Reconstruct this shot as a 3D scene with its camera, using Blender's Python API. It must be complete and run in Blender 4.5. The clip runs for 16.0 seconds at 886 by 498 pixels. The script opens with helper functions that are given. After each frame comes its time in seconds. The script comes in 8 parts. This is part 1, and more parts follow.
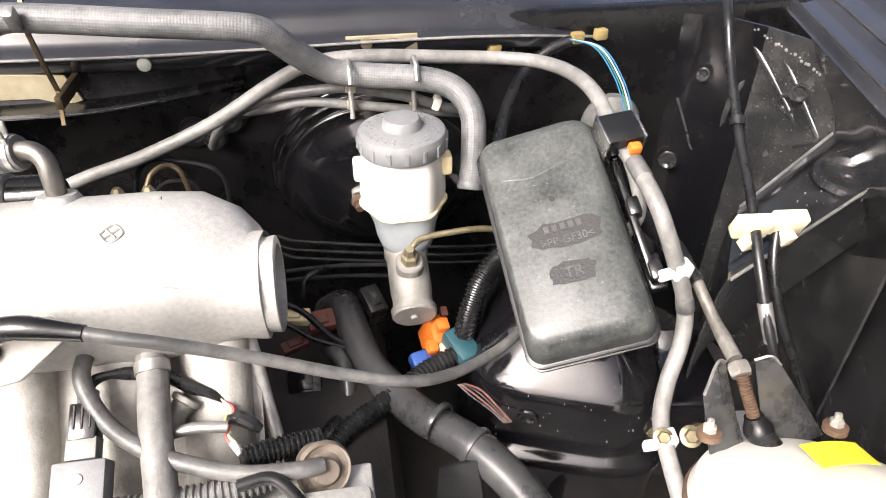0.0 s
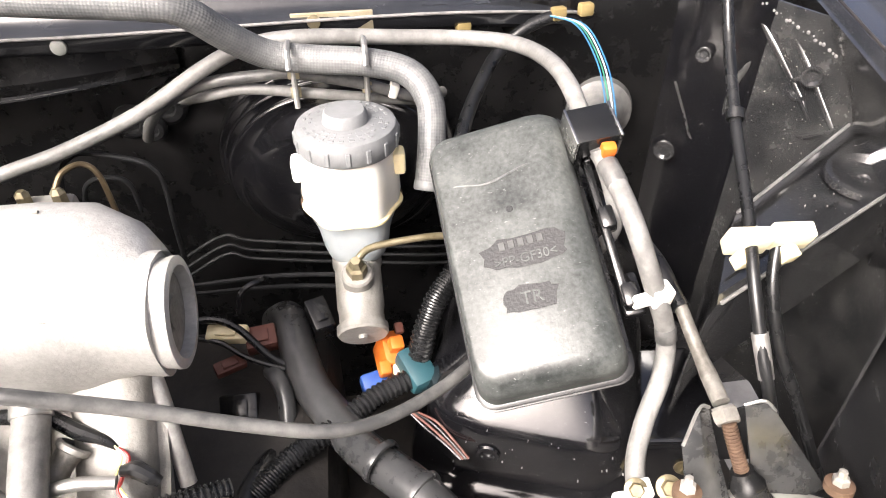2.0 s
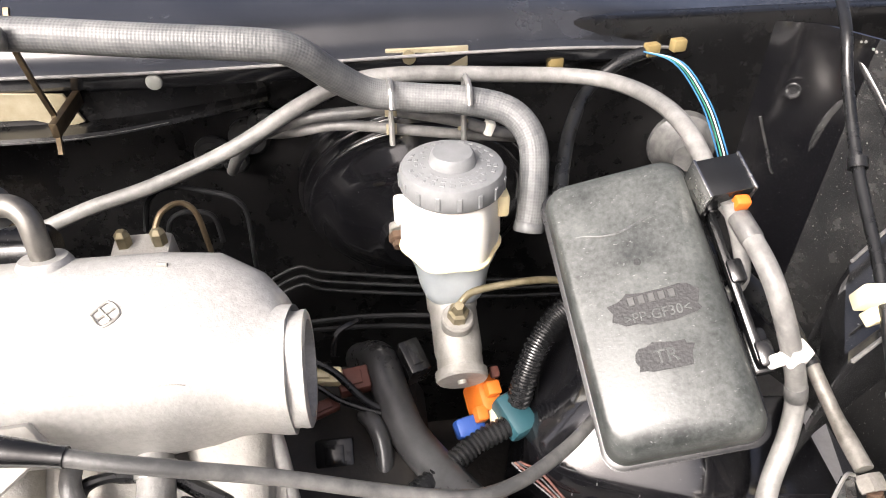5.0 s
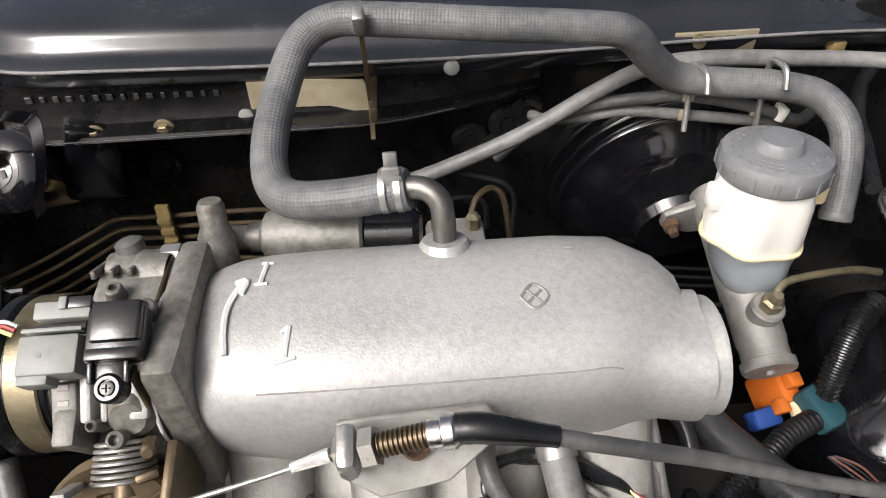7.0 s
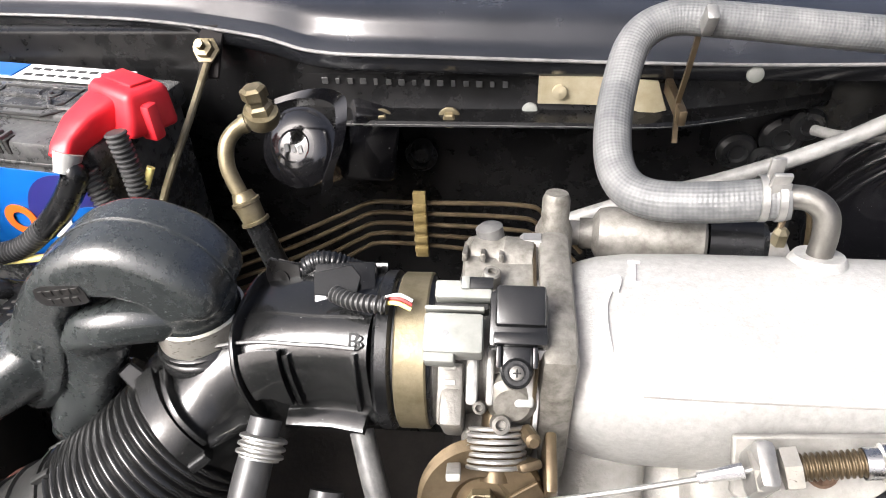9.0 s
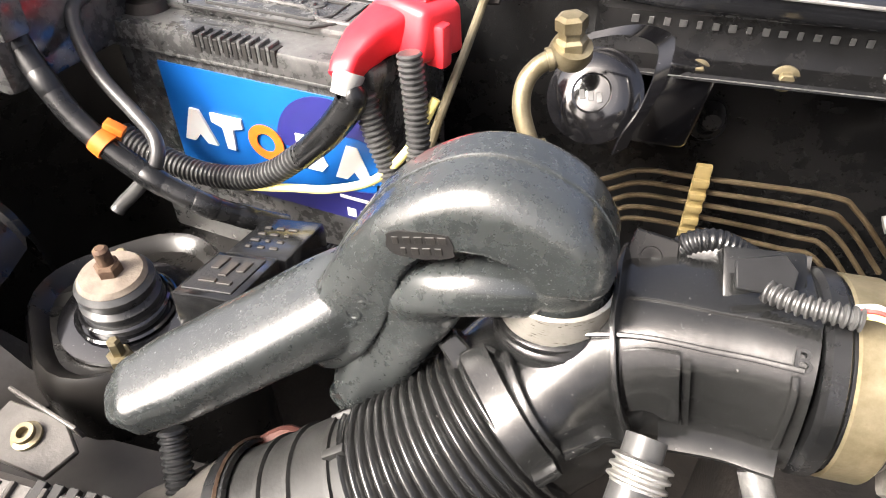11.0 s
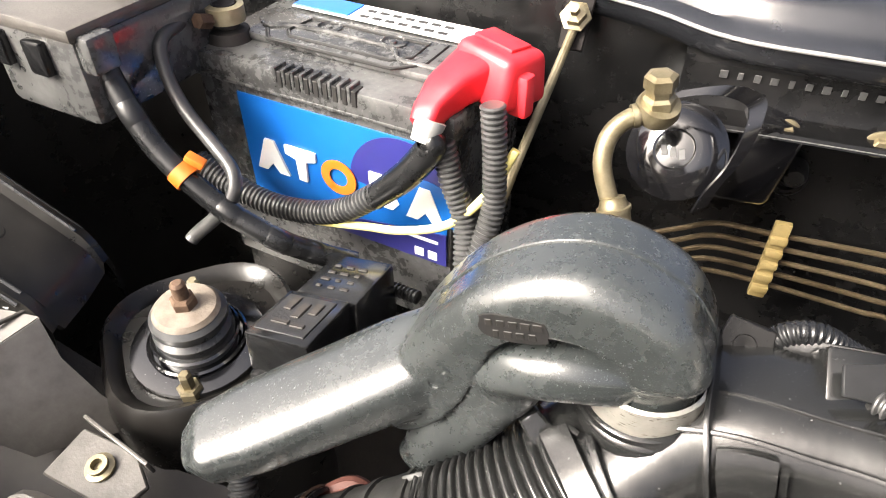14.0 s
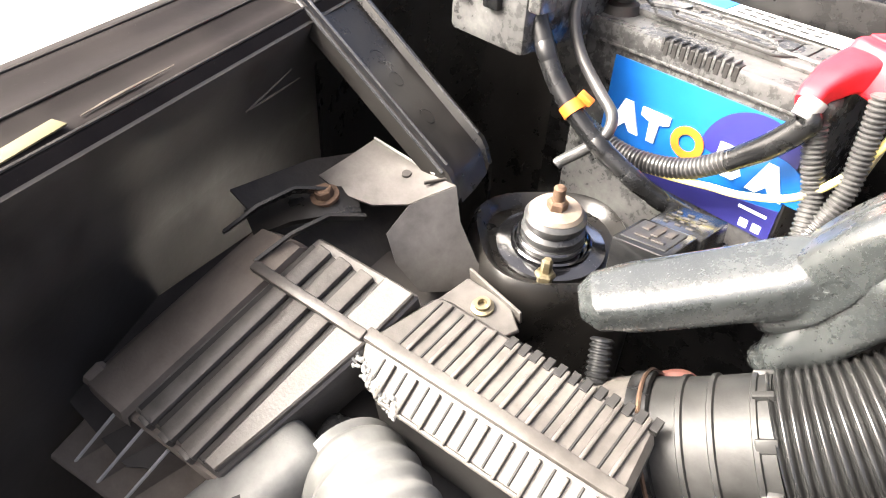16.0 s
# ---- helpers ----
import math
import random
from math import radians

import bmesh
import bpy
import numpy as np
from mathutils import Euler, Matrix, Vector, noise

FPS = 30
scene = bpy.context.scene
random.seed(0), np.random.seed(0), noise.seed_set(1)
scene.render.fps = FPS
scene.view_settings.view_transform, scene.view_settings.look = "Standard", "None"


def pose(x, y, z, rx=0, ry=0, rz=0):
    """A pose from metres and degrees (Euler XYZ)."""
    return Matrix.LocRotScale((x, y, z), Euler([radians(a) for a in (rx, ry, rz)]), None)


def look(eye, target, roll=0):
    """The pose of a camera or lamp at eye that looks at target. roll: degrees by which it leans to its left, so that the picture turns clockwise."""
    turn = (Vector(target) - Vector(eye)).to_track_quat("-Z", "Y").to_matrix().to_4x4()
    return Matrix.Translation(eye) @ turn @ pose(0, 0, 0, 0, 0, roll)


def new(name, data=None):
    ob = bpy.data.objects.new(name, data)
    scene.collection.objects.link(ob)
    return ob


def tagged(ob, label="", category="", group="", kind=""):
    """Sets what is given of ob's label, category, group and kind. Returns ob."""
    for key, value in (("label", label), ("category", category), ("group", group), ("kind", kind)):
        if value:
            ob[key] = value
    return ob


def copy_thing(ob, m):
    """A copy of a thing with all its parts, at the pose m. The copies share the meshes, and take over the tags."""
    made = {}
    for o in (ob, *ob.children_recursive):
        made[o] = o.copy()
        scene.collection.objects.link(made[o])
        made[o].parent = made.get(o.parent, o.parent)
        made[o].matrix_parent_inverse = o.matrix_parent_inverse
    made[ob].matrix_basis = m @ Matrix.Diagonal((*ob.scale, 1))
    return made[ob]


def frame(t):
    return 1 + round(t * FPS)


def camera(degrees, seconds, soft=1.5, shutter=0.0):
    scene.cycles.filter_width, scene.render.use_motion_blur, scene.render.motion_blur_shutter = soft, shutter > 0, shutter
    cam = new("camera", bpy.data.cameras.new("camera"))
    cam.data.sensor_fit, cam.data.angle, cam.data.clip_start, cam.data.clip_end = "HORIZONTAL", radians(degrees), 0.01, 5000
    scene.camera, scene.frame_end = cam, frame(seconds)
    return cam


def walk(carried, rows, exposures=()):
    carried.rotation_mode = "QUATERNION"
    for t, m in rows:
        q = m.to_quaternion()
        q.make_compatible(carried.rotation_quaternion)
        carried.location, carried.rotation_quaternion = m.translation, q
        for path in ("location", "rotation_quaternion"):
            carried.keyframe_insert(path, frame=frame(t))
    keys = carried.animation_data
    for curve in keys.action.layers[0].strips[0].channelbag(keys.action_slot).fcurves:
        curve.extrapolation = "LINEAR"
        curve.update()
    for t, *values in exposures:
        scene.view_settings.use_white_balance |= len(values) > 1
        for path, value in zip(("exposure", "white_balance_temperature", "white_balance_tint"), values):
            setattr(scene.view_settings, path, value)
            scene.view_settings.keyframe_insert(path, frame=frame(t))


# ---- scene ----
cam = camera(66.67, 16.0, soft=1.0, shutter=0.0)
PATH = [
    (0, (-0.002, 0.004, 1.202), (0.256, 1.596, 0.018), 0.1),
    (0.5, (0.015, 0.022, 1.195), (0.235, 1.604, -0.009), -1.3),
    (1, (0.025, 0.046, 1.187), (0.225, 1.61, -0.042), -1.6),
    (1.5, (0.039, 0.064, 1.185), (0.223, 1.618, -0.061), -1.3),
    (2, (0.061, 0.075, 1.181), (0.266, 1.625, -0.067), -0.7),
    (2.5, (0.067, 0.095, 1.18), (0.283, 1.64, -0.071), -1.4),
    (3, (0.063, 0.104, 1.18), (0.288, 1.65, -0.069), -1.4),
    (3.2, (0.058, 0.107, 1.18), (0.281, 1.652, -0.07), -1.3),
    (5.3, (-0.032, 0.114, 1.198), (0.145, 1.685, -0.027), 0.3),
    (5.5, (-0.047, 0.115, 1.193), (0.109, 1.693, -0.025), 0.4),
    (6, (-0.096, 0.119, 1.2), (0.042, 1.71, -0.005), 0.3),
    (6.5, (-0.183, 0.104, 1.202), (0.0, 1.657, -0.044), 0.8),
    (7, (-0.217, 0.133, 1.195), (-0.152, 1.693, -0.055), -2.4),
    (7.5, (-0.275, 0.141, 1.198), (-0.203, 1.692, -0.063), -2.4),
    (8, (-0.329, 0.139, 1.19), (-0.381, 1.691, -0.071), -3.1),
    (8.5, (-0.353, 0.137, 1.195), (-0.489, 1.697, -0.05), -3.1),
    (9, (-0.376, 0.137, 1.191), (-0.55, 1.704, -0.041), -2.3),
    (9.5, (-0.427, 0.138, 1.192), (-0.732, 1.688, -0.035), -3.1),
    (10, (-0.468, 0.147, 1.182), (-0.861, 1.655, -0.072), -3.2),
    (10.2, (-0.487, 0.15, 1.174), (-0.876, 1.651, -0.09), -1.6),
    (12.3, (-0.547, 0.244, 1.109), (-0.963, 1.603, -0.298), -1.3),
    (12.5, (-0.547, 0.251, 1.107), (-0.959, 1.594, -0.316), -1.9),
    (13, (-0.543, 0.258, 1.101), (-0.934, 1.581, -0.348), -1.0),
    (13.5, (-0.543, 0.244, 1.12), (-0.96, 1.598, -0.291), -1.4),
    (14, (-0.562, 0.194, 1.164), (-1.083, 1.623, -0.134), -0.1),
    (14.5, (-0.585, 0.126, 1.176), (-1.291, 1.512, -0.081), -0.6),
    (15, (-0.599, 0.088, 1.163), (-1.387, 1.411, -0.114), 0.1),
    (15.5, (-0.615, 0.048, 1.161), (-1.5, 1.341, -0.082), 2.3),
    (16, (-0.624, 0.022, 1.155), (-1.588, 1.257, -0.089), 3.4),
]
EXPOSURES = [(0.0, 1.2, 6400, 10), (1.5, 1.25, 6430, 10), (2.0, 1.53, 6450, 10), (3.0, 1.54, 6450, 10), (5.5, 1.05, 6400, 10), (6.5, 0.45, 6180, 9), (7.0, 0.15, 6150, 8), (8.0, 0.4, 6040, 8),
             (9.0, 1.16, 6150, 8), (10.0, 1.7, 6350, 8), (12.5, 2.0, 6780, 8), (13.5, 1.85, 6720, 8), (14.5, 2.13, 6600, 4), (15.5, 2.4, 6600, 4), (16.0, 2.82, 6720, 7)]
walk(cam, [(t, look(eye, target, roll)) for t, eye, target, roll in PATH], EXPOSURES)

# ---------------------------------------------------------------- world and light
world = bpy.data.worlds.new("sky")
scene.world = world
world.use_nodes = True
wn = world.node_tree.nodes
sky = wn.new("ShaderNodeTexSky")
sky.sky_type = "NISHITA"
sky.sun_disc = False
sky.sun_elevation = radians(42)
sky.sun_rotation = radians(226)
sky.dust_density = 10.0
sky.air_density = 0.25
sky.ozone_density = 0.3
world.node_tree.links.new(sky.outputs[0], wn["Background"].inputs[0])
wn["Background"].inputs[1].default_value = 0.15

sun = new("sun", bpy.data.lights.new("sun", "SUN"))
sun.data.energy = 2.6
sun.data.angle = radians(28)
sun.data.color = (1.0, 0.965, 0.93)
sun.matrix_world = look((-0.3 - 3.0 * 0.535, 0.4 - 3.0 * 0.516, 0.9 + 3.0 * 0.669), (-0.3, 0.4, 0.9))


# ---------------------------------------------------------------- materials
def material(name, color, rough=0.5, metal=0.0, color2=None, scale=60.0, bump=0.15, bump_scale=250.0, coat=0.0, blotch=12.0, mix=(0.4, 0.65), rough2=None, trans=0.0, sss=0.0, emit=None, scratch=None, spec=0.5, bump_dist=0.002):
    m = bpy.data.materials.new(name)
    m.use_nodes = True
    n, l = m.node_tree.nodes, m.node_tree.links
    b = n["Principled BSDF"]
    b.inputs["Roughness"].default_value = rough
    b.inputs["Metallic"].default_value = metal
    b.inputs["Coat Weight"].default_value = coat
    b.inputs["Coat Roughness"].default_value = 0.12
    b.inputs["Transmission Weight"].default_value = trans
    b.inputs["Specular IOR Level"].default_value = spec
    if sss:
        b.inputs["Subsurface Weight"].default_value = sss
        b.inputs["Subsurface Radius"].default_value = (0.01, 0.009, 0.007)
    geo = n.new("ShaderNodeTexCoord")
    big = n.new("ShaderNodeTexNoise")
    big.inputs["Scale"].default_value = blotch
    big.inputs["Detail"].default_value = 6
    fine = n.new("ShaderNodeTexNoise")
    fine.inputs["Scale"].default_value = scale
    fine.inputs["Detail"].default_value = 8
    fine.inputs["Roughness"].default_value = 0.65
    for t in (big, fine):
        l.new(geo.outputs["Object"], t.inputs["Vector"])
    add = n.new("ShaderNodeMath")
    add.operation = "ADD"
    l.new(big.outputs["Fac"], add.inputs[0])
    l.new(fine.outputs["Fac"], add.inputs[1])
    half = n.new("ShaderNodeMath")
    half.operation = "MULTIPLY"
    half.inputs[1].default_value = 0.5
    l.new(add.outputs[0], half.inputs[0])
    ramp = n.new("ShaderNodeValToRGB")
    ramp.color_ramp.elements[0].position, ramp.color_ramp.elements[1].position = mix
    ramp.color_ramp.elements[0].color = (*color, 1)
    ramp.color_ramp.elements[1].color = (*(color2 or tuple(c * 1.25 for c in color)), 1)
    l.new(half.outputs[0], ramp.inputs[0])
    if scratch:
        mp = n.new("ShaderNodeMapping")
        mp.inputs["Scale"].default_value = scratch[0]
        mp.inputs["Rotation"].default_value = (0.4, 0.5, 0.7)
        l.new(geo.outputs["Object"], mp.inputs["Vector"])
        sc = n.new("ShaderNodeTexNoise")
        sc.inputs["Scale"].default_value = 1.0
        sc.inputs["Detail"].default_value = 3
        sc.inputs["Distortion"].default_value = 0.6
        l.new(mp.outputs[0], sc.inputs["Vector"])
        cut = n.new("ShaderNodeMapRange")
        cut.inputs["From Min"].default_value, cut.inputs["From Max"].default_value = scratch[1], scratch[1] + 0.07
        l.new(sc.outputs["Fac"], cut.inputs["Value"])
        mx = n.new("ShaderNodeMix")
        mx.data_type = "RGBA"
        l.new(cut.outputs[0], mx.inputs["Factor"])
        l.new(ramp.outputs[0], mx.inputs["A"])
        mx.inputs["B"].default_value = (*scratch[2], 1)
        l.new(mx.outputs["Result"], b.inputs["Base Color"])
    else:
        l.new(ramp.outputs[0], b.inputs["Base Color"])
    rr = n.new("ShaderNodeMapRange")
    rr.inputs["From Min"].default_value, rr.inputs["From Max"].default_value = 0.35, 0.65
    rr.inputs["To Min"].default_value = rough
    rr.inputs["To Max"].default_value = rough2 if rough2 is not None else min(1.0, rough + 0.15)
    l.new(half.outputs[0], rr.inputs["Value"])
    l.new(rr.outputs[0], b.inputs["Roughness"])
    if bump:
        tex = n.new("ShaderNodeTexNoise")
        tex.inputs["Scale"].default_value = bump_scale
        tex.inputs["Detail"].default_value = 4
        l.new(geo.outputs["Object"], tex.inputs["Vector"])
        bp = n.new("ShaderNodeBump")
        bp.inputs["Strength"].default_value = bump
        bp.inputs["Distance"].default_value = bump_dist
        l.new(tex.outputs["Fac"], bp.inputs["Height"])
        l.new(bp.outputs[0], b.inputs["Normal"])
    if emit:
        b.inputs["Emission Color"].default_value = (*emit, 1)
        b.inputs["Emission Strength"].default_value = 1.0
    return m


PAINT = material("black_car_paint", (0.005, 0.005, 0.006), 0.05, 0, (0.014, 0.0135, 0.014), 40, 0.10, 28, coat=1.0, mix=(0.5, 0.78), rough2=0.20, spec=0.8, bump_dist=0.004, scratch=((620, 620, 620), 0.70, (0.20, 0.195, 0.19)))
DULLPAINT = material("dusty_black_car_paint", (0.014, 0.0143, 0.0155), 0.12, 0, (0.052, 0.0515, 0.0515), 30, 0.10, 22, coat=0.9, mix=(0.42, 0.76), rough2=0.30, spec=0.7, bump_dist=0.005, scratch=((520, 520, 520), 0.69, (0.17, 0.168, 0.16)))
MATT = material("matt_dusty_black_paint", (0.009, 0.0075, 0.0074), 0.48, 0, (0.020, 0.0172, 0.0166), 30, 0.08, 90, spec=0.08, rough2=0.75, scratch=((500, 500, 500), 0.72, (0.05, 0.045, 0.042)))
FWALL = material("black_painted_firewall", (0.004, 0.004, 0.0042), 0.16, 0, (0.011, 0.0105, 0.0105), 60, 0.10, 26, spec=0.35, mix=(0.45, 0.75), rough2=0.40, bump_dist=0.004, scratch=((700, 700, 700), 0.72, (0.09, 0.088, 0.085)))
SCUFF = material("scuffed_black_paint", (0.018, 0.0184, 0.0195), 0.12, 0, (0.075, 0.074, 0.072), 45, 0.12, 18, coat=0.9, mix=(0.42, 0.74), rough2=0.30, spec=0.7, bump_dist=0.006, scratch=((480, 480, 480), 0.67, (0.20, 0.195, 0.18)))
COWL = material("dusty_black_cowl_paint", (0.012, 0.0128, 0.015), 0.14, 0, (0.026, 0.027, 0.031), 25, 0.05, 30, coat=0.7, rough2=0.30, bump_dist=0.004, scratch=((900, 900, 900), 0.72, (0.12, 0.12, 0.12)))
DUSTY = material("dusty_black_apron", (0.024, 0.0215, 0.020), 0.38, 0, (0.048, 0.0435, 0.040), 40, 0.08, 120, rough2=0.55)
SATIN = material("satin_black_steel", (0.0060, 0.0056, 0.0052), 0.20, 0, (0.016, 0.0148, 0.0135), 40, 0.10, 40, spec=0.40, bump_dist=0.003, rough2=0.42, scratch=((600, 600, 600), 0.71, (0.10, 0.092, 0.082)))
DUSTBROWN = material("dusty_brown_washer", (0.11, 0.088, 0.068), 0.6, 0.1, (0.23, 0.195, 0.16), 70, 0.2, 400)
CONDUIT = material("dusty_black_conduit", (0.030, 0.030, 0.0305), 0.28, 0, (0.065, 0.065, 0.064), 80, 0.05, 400)
SEALANT = material("grey_seam_sealant", (0.11, 0.108, 0.105), 0.35, 0, (0.26, 0.252, 0.245), 150, 0.3, 300)
DARK = material("dark_grimy_metal", (0.01, 0.009, 0.008), 0.55, 0.0, (0.035, 0.03, 0.026), 50, 0.3, 180)
RUST = material("rusty_steel", (0.055, 0.030, 0.018), 0.7, 0.2, (0.15, 0.095, 0.06), 80, 0.4, 300)
RUBBER = material("black_rubber", (0.006, 0.0062, 0.0066), 0.20, 0, (0.016, 0.0163, 0.017), 60, 0.05, 300, rough2=0.36)
GREYRUB = material("dusty_grey_rubber", (0.055, 0.055, 0.0545), 0.36, 0, (0.145, 0.142, 0.136), 110, 0.18, 420, blotch=20)
PALEHOSE = material("pale_grey_rubber", (0.12, 0.118, 0.113), 0.40, 0, (0.24, 0.235, 0.226), 120, 0.18, 420, blotch=20)
CAST = material("cast_aluminium", (0.290, 0.285, 0.268), 0.36, 0.40, (0.455, 0.451, 0.434), 240, 0.30, 620, blotch=9, mix=(0.36, 0.62), rough2=0.50, bump_dist=0.0009)
CASTDARK = material("stained_cast_aluminium", (0.205, 0.197, 0.179), 0.5, 0.4, (0.40, 0.387, 0.36), 55, 0.22, 500)
PALEMARK = material("pale_worn_casting_mark", (0.72, 0.71, 0.69), 0.5, 0.1, (0.82, 0.81, 0.79), 200, 0.2, 600)
GRIMEPALE = material("dull_beige_cast_metal", (0.10, 0.092, 0.076), 0.42, 0.35, (0.29, 0.277, 0.249), 160, 0.25, 520, blotch=26, mix=(0.38, 0.62), bump_dist=0.001)
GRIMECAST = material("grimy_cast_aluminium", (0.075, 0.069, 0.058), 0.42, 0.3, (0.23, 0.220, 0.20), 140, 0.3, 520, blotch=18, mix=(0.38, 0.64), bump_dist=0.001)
HOSEBLACK = material("dusty_black_hose_rubber", (0.028, 0.0285, 0.0295), 0.24, 0, (0.062, 0.0625, 0.063), 90, 0.06, 300, rough2=0.40)
CHEEK = material("greasy_grey_steel", (0.028, 0.029, 0.030), 0.22, 0.3, (0.085, 0.085, 0.084), 60, 0.08, 200, coat=0.3)
STEEL = material("dull_steel", (0.30, 0.295, 0.28), 0.35, 0.8, (0.5, 0.49, 0.47), 90, 0.1, 500)
BANDSTEEL = material("brushed_band_steel", (0.13, 0.125, 0.115), 0.38, 0.85, (0.24, 0.23, 0.21), 90, 0.1, 500)
BANDWORN = material("worn_beige_band_steel", (0.34, 0.325, 0.285), 0.34, 0.7, (0.52, 0.50, 0.45), 90, 0.1, 500, scratch=((200, 200, 1600), 0.62, (0.14, 0.125, 0.10)))
CHROME = material("bright_steel", (0.6, 0.59, 0.57), 0.2, 1.0, (0.75, 0.74, 0.72), 90, 0.03, 500)
GOLD = material("yellow_zinc_plating", (0.165, 0.135, 0.077), 0.34, 0.7, (0.32, 0.28, 0.19), 80, 0.1, 500)
TANSTEEL = material("tan_zinc_plate", (0.29, 0.25, 0.155), 0.45, 0.45, (0.45, 0.40, 0.29), 60, 0.1, 400)
BRONZE = material("brown_plated_steel", (0.065, 0.046, 0.026), 0.32, 0.7, (0.17, 0.13, 0.08), 60, 0.08, 400)
CAPGREY = material("grey_cap_plastic", (0.14, 0.144, 0.148), 0.42, 0, (0.21, 0.214, 0.218), 80, 0.08, 600)
TANK = material("milky_plastic", (0.72, 0.70, 0.64), 0.32, 0, (0.80, 0.785, 0.74), 40, 0.04, 300, sss=0.35)
FLUID = material("milky_plastic_with_fluid", (0.24, 0.265, 0.275), 0.3, 0, (0.33, 0.35, 0.36), 40, 0.04, 300, sss=0.3)
YELLOWED = material("yellowed_plastic", (0.70, 0.60, 0.36), 0.4, 0, (0.78, 0.70, 0.48), 60, 0.05, 400, sss=0.2)
WORNBOX = material("worn_grey_plastic", (0.018, 0.0205, 0.0202), 0.30, 0, (0.090, 0.096, 0.092), 300, 0.12, 600, blotch=34, mix=(0.36, 0.66), rough2=0.50, scratch=((300, 900, 520), 0.67, (0.17, 0.175, 0.17)), bump_dist=0.001)
CLEANBOX = material("dark_unworn_plastic", (0.010, 0.010, 0.0105), 0.5, 0, (0.018, 0.018, 0.019), 130, 0.25, 500)
PLASTIC = material("black_plastic", (0.006, 0.0062, 0.0066), 0.13, 0, (0.016, 0.0163, 0.017), 60, 0.03, 300, rough2=0.26, spec=0.6)
# pale second colour is dust plus sky reflection painted into the base
DUSTSHEEN = material("dusty_black_plastic_with_sky_sheen", (0.020, 0.0203, 0.0208), 0.16, 0, (0.135, 0.135, 0.133), 110, 0.10, 160, blotch=16, mix=(0.38, 0.70), rough2=0.40, coat=0.3, scratch=((700, 700, 700), 0.68, (0.25, 0.248, 0.24)))
RESO = material("scuffed_blow_moulded_plastic", (0.022, 0.0250, 0.0253), 0.19, 0, (0.040, 0.0445, 0.0445), 200, 0.04, 420, blotch=22, mix=(0.36, 0.70), rough2=0.36, scratch=((1400, 500, 1800), 0.66, (0.13, 0.137, 0.132)), spec=1.0, coat=0.35)
DUSTBOX = material("brown_dust_coated_plastic", (0.085, 0.071, 0.059), 0.55, 0, (0.145, 0.124, 0.105), 60, 0.10, 400, blotch=10)
DUCTPALE = material("bleached_duct_plastic", (0.105, 0.107, 0.102), 0.42, 0, (0.17, 0.171, 0.165), 60, 0.08, 400, blotch=14)
AIRBOX = material("dusty_airbox_plastic", (0.052, 0.0475, 0.043), 0.34, 0, (0.096, 0.089, 0.081), 90, 0.10, 500, blotch=14)
# near-black stands in for shade inside slots, gaps and grooves; also bare plastic
AIRSLOT = material("slot_shade_and_bare_black", (0.006, 0.0055, 0.0055), 0.6, 0, (0.012, 0.011, 0.010), 60, 0.05, 500)
PALEPLASTIC = material("pale_grey_plastic", (0.30, 0.298, 0.285), 0.42, 0, (0.44, 0.435, 0.42), 60, 0.08, 400)
CONNGREY = material("connector_grey_plastic", (0.16, 0.165, 0.150), 0.42, 0, (0.27, 0.275, 0.255), 70, 0.06, 400)
RED = material("red_terminal_cover", (0.62, 0.012, 0.022), 0.34, 0, (0.74, 0.035, 0.05), 40, 0.05, 200, sss=0.05)
ORANGE = material("orange_plastic", (0.52, 0.115, 0.012), 0.4, 0, (0.62, 0.165, 0.02), 60, 0.05, 400)
TEAL = material("dark_teal_plastic", (0.012, 0.05, 0.065), 0.4, 0, (0.02, 0.07, 0.085), 60, 0.05, 400)
BLUEPL = material("blue_plastic", (0.02, 0.06, 0.26), 0.4, 0, (0.03, 0.09, 0.34), 60, 0.05, 400)
LABELBLUE = material("bright_blue_label", (0.005, 0.095, 0.38), 0.3, 0, (0.007, 0.12, 0.44), 20, 0.0)
LABELNAVY = material("navy_label", (0.02, 0.02, 0.13), 0.3, 0, (0.028, 0.028, 0.17), 20, 0.0)
LABELWHITE = material("white_print", (0.78, 0.78, 0.76), 0.4, 0, (0.84, 0.84, 0.82), 40, 0.0)
LABELORANGE = material("orange_print", (0.76, 0.12, 0.01), 0.4, 0, (0.80, 0.15, 0.015), 40, 0.0)
YELLOW = material("yellow_sticker", (0.78, 0.60, 0.03), 0.4, 0, (0.85, 0.68, 0.06), 40, 0.0)
FADED = material("faded_yellow_sticker", (0.075, 0.064, 0.030), 0.6, 0, (0.105, 0.091, 0.047), 60, 0.05, 300)
CREAM = material("cream_clip_plastic", (0.17, 0.122, 0.044), 0.45, 0, (0.245, 0.188, 0.082), 60, 0.05, 300)
CLIPPALE = material("pale_yellow_clip_plastic", (0.66, 0.60, 0.41), 0.45, 0, (0.74, 0.69, 0.52), 60, 0.05, 300)
WHITEPL = material("white_clip_plastic", (0.70, 0.69, 0.64), 0.45, 0, (0.80, 0.79, 0.75), 60, 0.05, 300)
WIREBLUE = material("blue_wire", (0.03, 0.13, 0.26), 0.4, 0, None, 60, 0.0)
WIREGREEN = material("green_wire", (0.03, 0.16, 0.10), 0.4, 0, None, 60, 0.0)
WIREWHITE = material("white_wire", (0.65, 0.65, 0.62), 0.4, 0, None, 60, 0.0)
WIREYELLOW = material("yellow_wire", (0.72, 0.62, 0.22), 0.4, 0, None, 60, 0.0)
